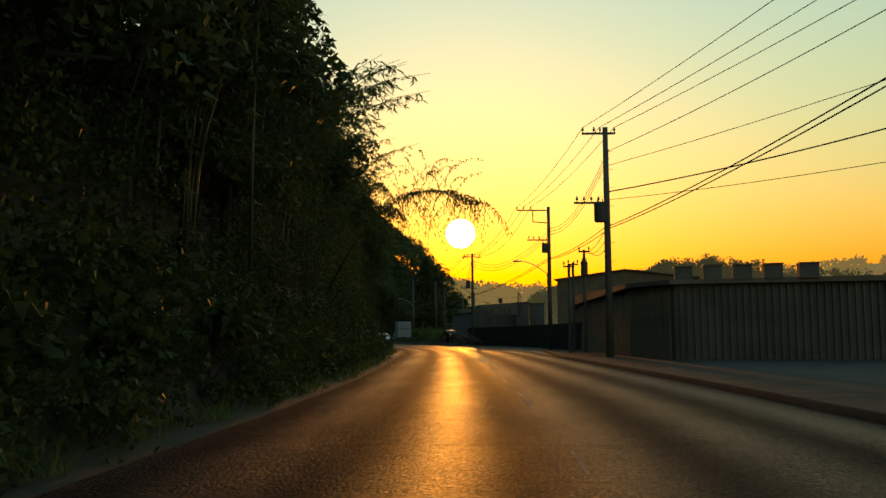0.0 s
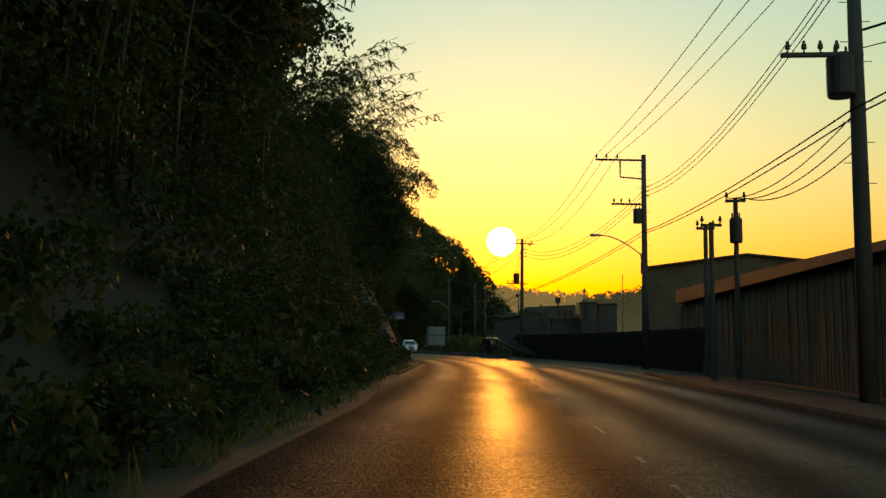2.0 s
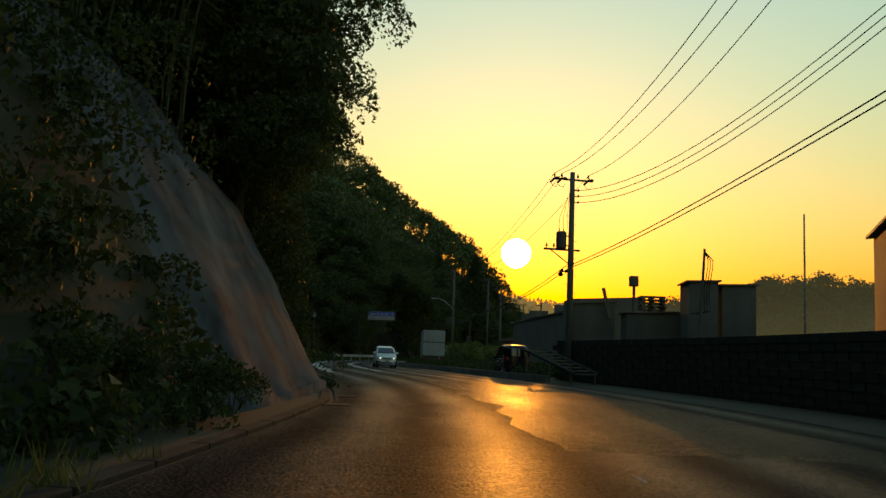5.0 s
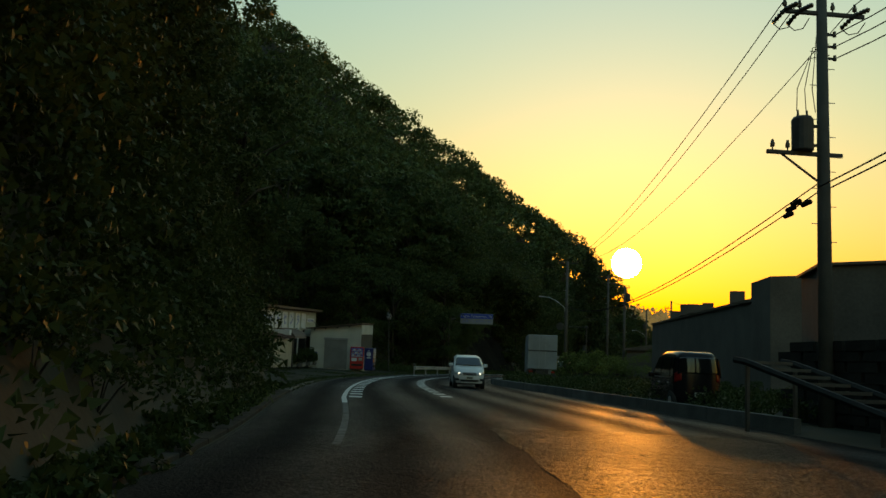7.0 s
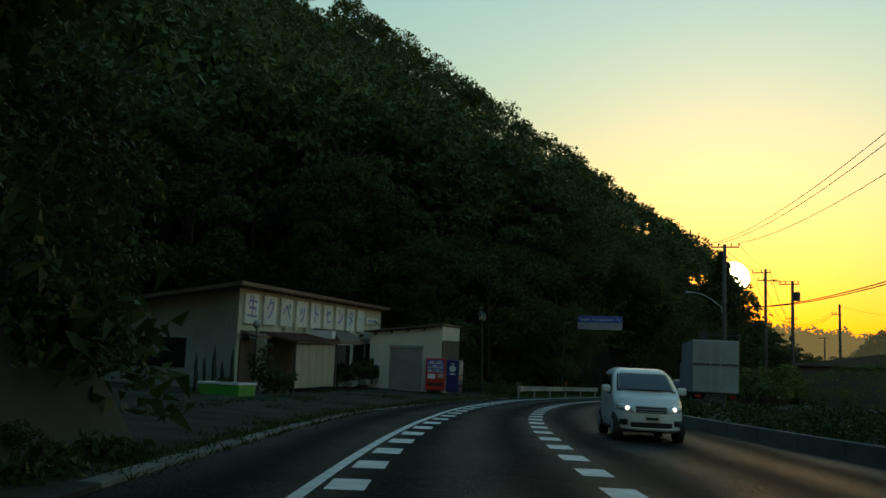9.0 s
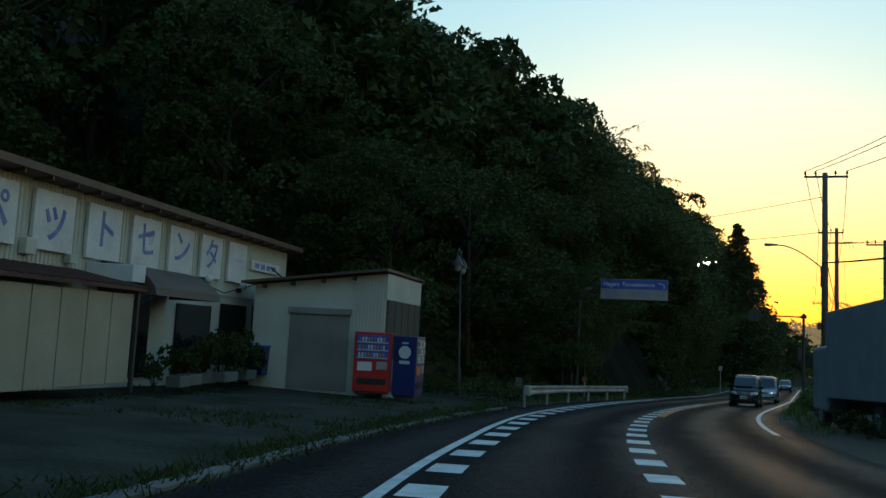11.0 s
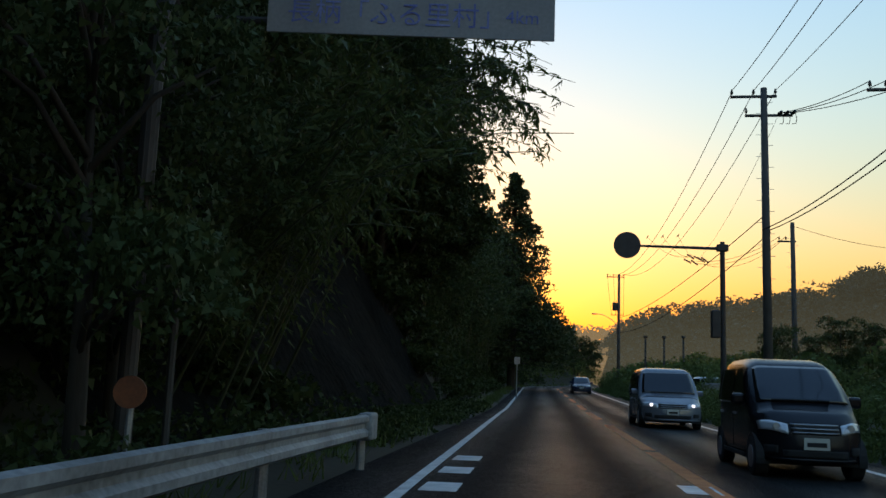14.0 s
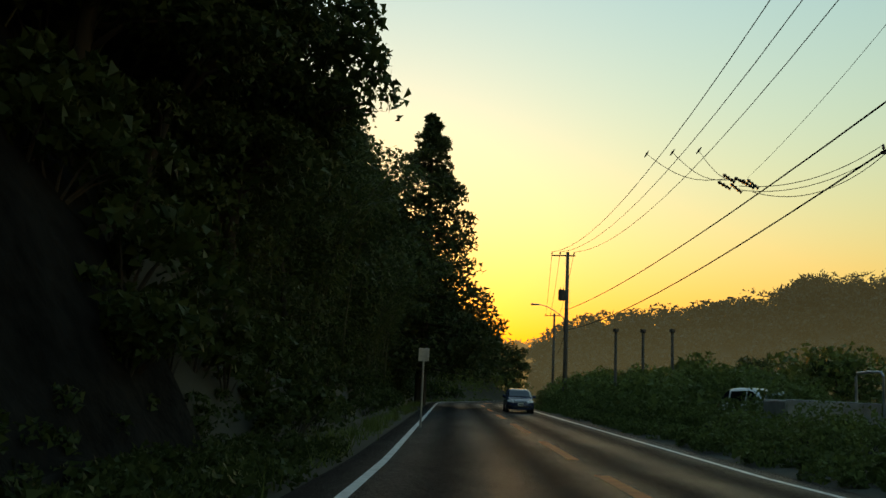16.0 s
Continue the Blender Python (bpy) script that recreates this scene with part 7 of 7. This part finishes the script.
        x0, x1 = sorted((s * 0.74, s * 0.98))
        patch("tail_light", x0, x1, lights["rear"] - 0.15, lights["rear"] + 0.15, rear, M_TAIL, ob, 0.014, "red tail light", cols=5)
        x0, x1 = sorted((s * 0.7, s * 0.92))
        patch("fog_recess", x0, x1, 0.36, 0.47, front, M_BLACK, ob, 0.012, cols=5)
        for y in (-h + wheels[0], h - (wheels[1] or wheels[0])):
            bm = bmesh.new()
            rim_ = [(y + (wheels[2] + 0.05) * math.cos(a), wheels[2] + (wheels[2] + 0.05) * math.sin(a)) for a in [math.pi * (k - 1) / 12 for k in range(15)]]
            lo, hi = ([bm.verts.new((s * (W / 2 - q), a, b)) for a, b in rim_] for q in (0.1, -0.006))
            bm.faces.new(lo)
            bm.faces.new(hi)
            for k in range(len(rim_)):
                bm.faces.new((lo[k], lo[(k + 1) % len(rim_)], hi[(k + 1) % len(rim_)], hi[k]))
            bmesh.ops.recalc_face_normals(bm, faces=bm.faces)
            part("wheel_arch", bm, M_BLACK, ob)
            wheel(ob, s * (W / 2 - 0.085), y, wheels[2], 0.2)
        ya = glass["sides"][1][0][0]
        for y in (ya - 0.04, ya + 0.95):
            part("door_seam", bm_box(s * W / 2 - 0.005, s * W / 2 + 0.003, y - 0.006, y + 0.006, 0.36, 0.9), M_BLACK, ob)
            part("door_handle", bm_box(s * (W / 2 + 0.012) - 0.012, s * (W / 2 + 0.012) + 0.012, y - 0.24, y - 0.07, 0.84 if H > 1.55 else 0.78, 0.88 if H > 1.55 else 0.82, bevel=0.006), M_STEEL, ob)
        part("belt_trim", bm_box(s * half(0, 1.0) - 0.004, s * half(0, 1.0) + 0.014, glass["sides"][0][0][0] + 0.1, h - 0.5, glass["sides"][0][0][1] - 0.03, glass["sides"][0][0][1] - 0.012), M_STEEL, ob)
        part("sill_trim", bm_box(s * W / 2 - 0.03, s * W / 2 + 0.004, -h + wheels[0] + wheels[2] + 0.1, h - (wheels[1] or wheels[0]) - wheels[2] - 0.1, 0.24, 0.3, bevel=0.006), M_BLACK, ob)
    g = patch("grille", -0.46, 0.46, fz - 0.09, fz + 0.05, front, M_BLACK, ob, 0.012)
    for k in range(3):
        patch("grille_bar", -0.45, 0.45, fz - 0.075 + 0.05 * k, fz - 0.06 + 0.05 * k, front, M_STEEL, g, 0.024, lines=2)
    part("wiper", bm_box(-W * 0.3, W * 0.25, glass["ends"][0][0][0] - 0.05, glass["ends"][0][0][0] - 0.02, glass["ends"][0][0][1] + 0.02, glass["ends"][0][0][1] + 0.035), M_BLACK, ob)
    patch("lower_intake", -0.62, 0.62, 0.32, 0.42, front, M_BLACK, ob, 0.012)
    patch("bumper_edge", -0.95, 0.95, 0.27, 0.31, front, paint, ob, 0.03, cols=13, lines=3)
    for y in (at(front, 0.5) - 0.03, h + 0.015):
        pl = part("number_plate", bm_box(-0.17, 0.17, y - 0.006, y + 0.006, 0.43, 0.59), M_PLATE, ob, "blank number plate with plain bars")
        part("plate_bar", bm_box(-0.13, 0.13, y - 0.012, y + 0.012, 0.47, 0.53), M_BLACK, pl)
    return ob


def profile_van(L, H, nose):
    h = L / 2
    return [(-h, 0.25), (-h - 0.02, 0.45), (-h + 0.04, 0.72), (-h + nose * 0.55, 0.92), (-h + nose, 1.02), (-h + nose + 0.75, H * 0.94), (-h + nose + 1.2, H), (h - 0.5, H), (h - 0.12, H * 0.95), (h - 0.02, H * 0.6), (h, 0.5), (h - 0.03, 0.25)]


def glass_van(L, H, nose):
    h = L / 2
    f0, f1 = (-h + nose + 0.08, 1.07), (-h + nose + 0.72, H * 0.92)
    zlo, zhi = 1.05, H * 0.9
    ya = -h + nose + 0.5
    return {"ends": [(f0, f1, 0.09), ((h - 0.03, H * 0.63), (h - 0.1, H * 0.9), 0.12)],
            "sides": [[(ya - 0.1, zlo), (ya + 0.75, zlo), (ya + 0.75, zhi), (ya + 0.32, zhi)], [(ya + 0.83, zlo), (ya + 1.75, zlo), (ya + 1.75, zhi), (ya + 0.83, zhi)],
                      [(ya + 1.83, zlo), (h - 0.3, zlo), (h - 0.38, zhi), (ya + 1.83, zhi)]], "mirror": (ya - 0.05, 1.0)}


def on_lane(y, d, turn=0):
    p = off(y, d)
    return pose(p.x, p.y, 0.02 + grade(y), 0, 0, heading(y) + turn)


car("silver minivan with lit headlights in the far lane", on_lane(193.6, 1.95), 4.75, 1.83, 1.85, M_SILVER, profile_van(4.75, 1.85, 0.95), glass_van(4.75, 1.85, 0.95), {"front": (-2.36, 0.7), "rear": 1.15}, (0.9, 0.95, 0.33), "minivan", lit=True)
car("black boxy kei wagon in the far lane", on_lane(178.6, 1.9), 3.4, 1.475, 1.72, M_BLACKCAR, profile_van(3.4, 1.72, 0.55), glass_van(3.4, 1.72, 0.55), {"front": (-1.69, 0.72), "rear": 1.05}, (0.55, 0.55, 0.28), "kei_wagon")
car("white kei car with lit headlights coming round the bend", on_lane(124.5, 2.2), 3.4, 1.475, 1.58, M_WHITECAR, profile_van(3.4, 1.58, 0.6), glass_van(3.4, 1.58, 0.6), {"front": (-1.69, 0.7), "rear": 1.0}, (0.55, 0.55, 0.28), "kei_car", lit=True)
hb = [(-2.05, 0.22), (-2.08, 0.42), (-2.02, 0.66), (-1.6, 0.82), (-0.95, 0.95), (-0.2, 1.42), (0.3, 1.5), (1.2, 1.46), (1.85, 1.0), (2.03, 0.8), (2.05, 0.5), (2.02, 0.22)]
gl_hb = {"ends": [((-0.9, 0.99), (-0.24, 1.4), 0.08), ((1.8, 1.04), (1.26, 1.42), 0.12)], "sides": [[(-0.6, 0.95), (0.15, 0.95), (0.15, 1.38), (-0.1, 1.36)], [(0.23, 0.95), (1.0, 0.95), (1.0, 1.36), (0.23, 1.38)], [(1.08, 0.96), (1.55, 1.0), (1.25, 1.33), (1.08, 1.36)]], "mirror": (-0.55, 0.92)}
car("dark blue hatchback in the far lane", on_lane(246.0, 1.8), 4.1, 1.7, 1.5, M_BLUECAR, hb, gl_hb, {"front": (-2.02, 0.68), "rear": 0.9}, (0.75, 0.7, 0.31), "hatchback")
car("dark boxy wagon parked on the verge beside the bend", pose(-7.9, 113.4, 0.03, 0, 0, 198), 3.4, 1.55, 1.85, M_BLACKCAR, profile_van(3.4, 1.85, 0.5), glass_van(3.4, 1.85, 0.5), {"front": (-1.69, 0.72), "rear": 1.1}, (0.55, 0.55, 0.28), "parked_wagon")
car("pale hatchback parked among tall weeds", pose(-16.3, 220.8, 0.58, 0, 0, 22), 4.1, 1.7, 1.5, M_WHITECAR, hb, gl_hb, {"front": (-2.02, 0.68), "rear": 0.9}, (0.75, 0.7, 0.31), "parked_hatchback")

# farm trailer with drop sides beside the parked car
tz = ground_z(216.5, 8.0)
trailer = thing("farm_trailer", "grey drop-sided flatbed trailer parked among tall weeds", "trailer", pose(-16.1, 217.0, tz, 0, 0, 4))
part("bed", bm_box(-1.5, 1.5, -0.78, 0.78, 0.72, 0.8, bevel=0.01), M_STEEL, trailer)
for s in (-1, 1):
    part("side_board", bm_box(-1.5, 1.5, min(s * 0.74, s * 0.78), max(s * 0.74, s * 0.78), 0.802, 1.4, bevel=0.012), M_STEEL, trailer)
    part("top_rail", bm_box(-1.52, 1.52, s * 0.76 - 0.035, s * 0.76 + 0.035, 1.402, 1.46, bevel=0.012), M_STEEL, trailer)
    bm = bmesh.new()
    tube(bm, [(1.6, s * 0.76, 0.0), (1.6, s * 0.76, 2.3), (1.6, s * 0.66, 2.42), (1.6, 0, 2.45)], [0.045] * 4, 10)
    part("hoop", bm, M_STEEL, trailer)
    bm = bmesh.new()
    tube(bm, [(0.1, s * 0.6, 0.33), (0.1, s * 0.78, 0.33)], [0.33, 0.33], 20)
    part("wheel", bm, M_BLACK, trailer)
part("axle", bm_box(0.04, 0.16, -0.6, 0.6, 0.28, 0.72), M_BLACK, trailer)
part("end_board", bm_box(-1.54, -1.502, -0.74, 0.74, 0.802, 1.4, bevel=0.012), M_STEEL, trailer)

# box lorry on the verge
lorry = thing("box_lorry", "grey box lorry parked on the verge with closed rear doors", "lorry", pose(-20.05, 155.1, 0, 0, 0, 13))
part("cargo_box", bm_box(-1.15, 1.15, -3.4, 2.4, 0.95, 3.65, bevel=0.04), M_LORRY, lorry)
for s in (-1, 1):
    dr = part("rear_door", bm_box(min(0.02 * s, 1.12 * s), max(0.02 * s, 1.12 * s), -3.44, -3.4, 1.0, 3.6, bevel=0.01), M_LORRY, lorry)
    part("lock_bar", bm_box(s * 0.25 - 0.02, s * 0.25 + 0.02, -3.48, -3.44, 1.0, 3.6), M_STEEL, dr)
part("door_rail", bm_box(-1.12, 1.12, -3.47, -3.44, 2.35, 2.45), M_DARK, lorry)
bm = bmesh.new()
box(bm, -1.1, 1.1, 2.5, 4.1, 0.5, 2.6, bevel=0.12)
part("cab", bm, M_LORRY, lorry)
part("chassis", bm_box(-0.5, 0.5, -3.3, 3.9, 0.6, 0.95), M_DARK, lorry)
part("rear_bumper", bm_box(-1.1, 1.1, -3.4, -3.3, 0.45, 0.6), M_DARK, lorry)
for s in (-1, 1):
    part("tail_light", bm_box(s * 0.85 - 0.15, s * 0.85 + 0.15, -3.43, -3.39, 0.7, 0.85), M_TAIL, lorry)
    part("wing_mirror", bm_box(s * 1.3 - 0.08, s * 1.3 + 0.08, 3.6, 3.75, 1.9, 2.35, bevel=0.03), M_DARK, lorry)
    for y in (-2.0, 3.2):
        wheel(lorry, s * 0.95, y, 0.42, 0.26)

# ---- right verge of the last stretch ----
rshed = thing("field_shed", "dark shed with a low sloping roof behind bushes", "shed")
part("wall_body", prism(bmesh.new(), [(-15.9, 190.5), (-9.0, 188.0), (-6.5, 195.0), (-13.4, 197.5)], -0.2, [3.6, 4.6, 4.6, 3.6]), M_DARKWALL, rshed)
part("roof", prism(bmesh.new(), [(-16.2, 190.1), (-8.8, 187.5), (-6.2, 195.2), (-13.6, 197.9)], 3.55, [3.72, 4.76, 4.76, 3.72]), M_TIN, rshed)
for x, y in ((-17.5, 240.5), (-16.0, 240.1), (-14.6, 239.0)):
    ob = thing("bare_post", "bare concrete post standing above the bushes", "post", pose(x, y, 0), "bare posts")
    bm = bmesh.new()
    tube(bm, [(0, 0, -0.3), (0, 0, 5.5)], [0.1, 0.08], 10)
    part("shaft", bm, M_POLE, ob)
    bm = bmesh.new()
    tube(bm, [(0, 0, 5.5), (0, 0, 5.68)], [0.17, 0.17], 10)
    part("cap", bm, M_DARK, ob)
pts = []
for k in range(9):
    p = Vector((-15.3 + 0.75 * k, 221.5 - 2.0 * k, 0))
    pts.append((p, Vector((-0.93, -0.35, 0))))
gr = guard_rail(pts, "pale field-side guard rail above tall weeds")
gr.matrix_basis = pose(0, 0, 0.55)
pt = thing("delineator_post", "thin grey roadside marker post in the verge", "post", pose(-28.6, 219.4, 0))
bm = bmesh.new()
tube(bm, [(0, 0, -0.3), (0, 0, 2.5)], 0.035, 8)
part("shaft", bm, M_STEEL, pt)
part("plate", bm_box(-0.18, 0.18, -0.03, -0.01, 2.4, 2.85, bevel=0.01), M_STEEL, pt)

# bushes and small trees behind the right verge
for k in range(52):
    y = 212 + 2.2 * k
    copy_thing(rt.choice(P_BUSH), planted(y, 11 + rt.uniform(0, 7), rt.uniform(0, 360), rt.uniform(0.22, 0.42)))
for k in range(9):
    copy_thing(rt.choice(P_BUSH), planted(236 + 3.2 * k, 7.0 + rt.uniform(0, 4.5), rt.uniform(0, 360), rt.uniform(0.3, 0.42)))
for k in range(10):
    y = 182 + 4.4 * k
    copy_thing(rt.choice(P_BUSH), planted(y, 10.0 + rt.uniform(0, 5), rt.uniform(0, 360), rt.uniform(0.18, 0.3)))
for k in range(8):
    copy_thing(rt.choice(P_SHRUB), planted(136 + 3.0 * k, 5.2 + rt.uniform(0, 0.8), rt.uniform(0, 360), rt.uniform(0.3, 0.5)))
for x, y, k in ((-15.6, 210.6, 0.39), (-14.3, 211.2, 0.43), (-13.0, 210.8, 0.39), (-11.8, 211.4, 0.47), (-10.4, 211.0, 0.44), (-9.0, 211.5, 0.49)):
    copy_thing(rt.choice(P_BROAD), pose(x, y, -0.5, 0, 0, rt.uniform(0, 360)) @ Matrix.Diagonal((k * 0.8, k * 0.8, k, 1)))
for k in range(14):
    copy_thing(rt.choice(P_BUSH), planted(114 + 2.6 * k if k < 6 else 46 + 4 * k, 11.5 + rt.uniform(0, 2), rt.uniform(0, 360), rt.uniform(0.2, 0.3)))

# ---- far wooded hills ----
def far_hill(name, pts, width, mat, label, seed, leaf=1.1, clumps=1500, rad=(2.5, 6.0)):
    """A wooded ridge along plan points (x, y, top)."""
    r = np.random.default_rng(seed)
    P = np.array(pts, float)
    s = np.linspace(0, 1, 80)
    k = np.linspace(0, 1, len(P))
    line = np.stack([np.interp(s, k, P[:, i]) for i in range(3)], 1)
    verts, faces = [], []
    prof = (-1.0, -0.75, -0.5, -0.3, -0.15, 0.0, 0.25, 0.6, 1.0)
    for x, y, h in line:
        for q in prof:
            verts.append((x, y + q * width, max(-1.0, h * (1 - abs(q)) ** 0.8 - 3 - (1 if abs(q) == 1 else 0))))
    w = len(prof)
    for i in range(len(line) - 1):
        for j in range(w - 1):
            a = i * w + j
            faces.append((a, a + 1, a + w + 1, a + w))
    me = bpy.data.meshes.new(name)
    me.from_pydata(verts, [], faces)
    me.materials.append(mat)
    ob = new(name, me)
    smooth(ob)
    tagged(ob, label, "hill", kind="structure")
    cs, rs = [], []
    for i in range(clumps):
        j = r.integers(0, 80)
        q = -r.random() ** 1.6
        x, y, h = line[j]
        cs.append(np.array([x + r.uniform(-2, 2), y + q * width, max(0.0, h * (1 - abs(q)) ** 0.8 - 3) + r.uniform(-0.5, 2.2) + (r.uniform(0.4, 1.8) if i % 7 == 0 else 0)])), rs.append(r.uniform(*rad) * (0.5 if i % 7 == 0 else 1))
    c, a, b = leaves_round(r, cs, rs, 52, leaf * 0.92, 0.95, 0.05)
    tagged(quads("far_woods", c, a, b, mat, None), "distant hazy woods on a low ridge", "woods", kind="stuff")


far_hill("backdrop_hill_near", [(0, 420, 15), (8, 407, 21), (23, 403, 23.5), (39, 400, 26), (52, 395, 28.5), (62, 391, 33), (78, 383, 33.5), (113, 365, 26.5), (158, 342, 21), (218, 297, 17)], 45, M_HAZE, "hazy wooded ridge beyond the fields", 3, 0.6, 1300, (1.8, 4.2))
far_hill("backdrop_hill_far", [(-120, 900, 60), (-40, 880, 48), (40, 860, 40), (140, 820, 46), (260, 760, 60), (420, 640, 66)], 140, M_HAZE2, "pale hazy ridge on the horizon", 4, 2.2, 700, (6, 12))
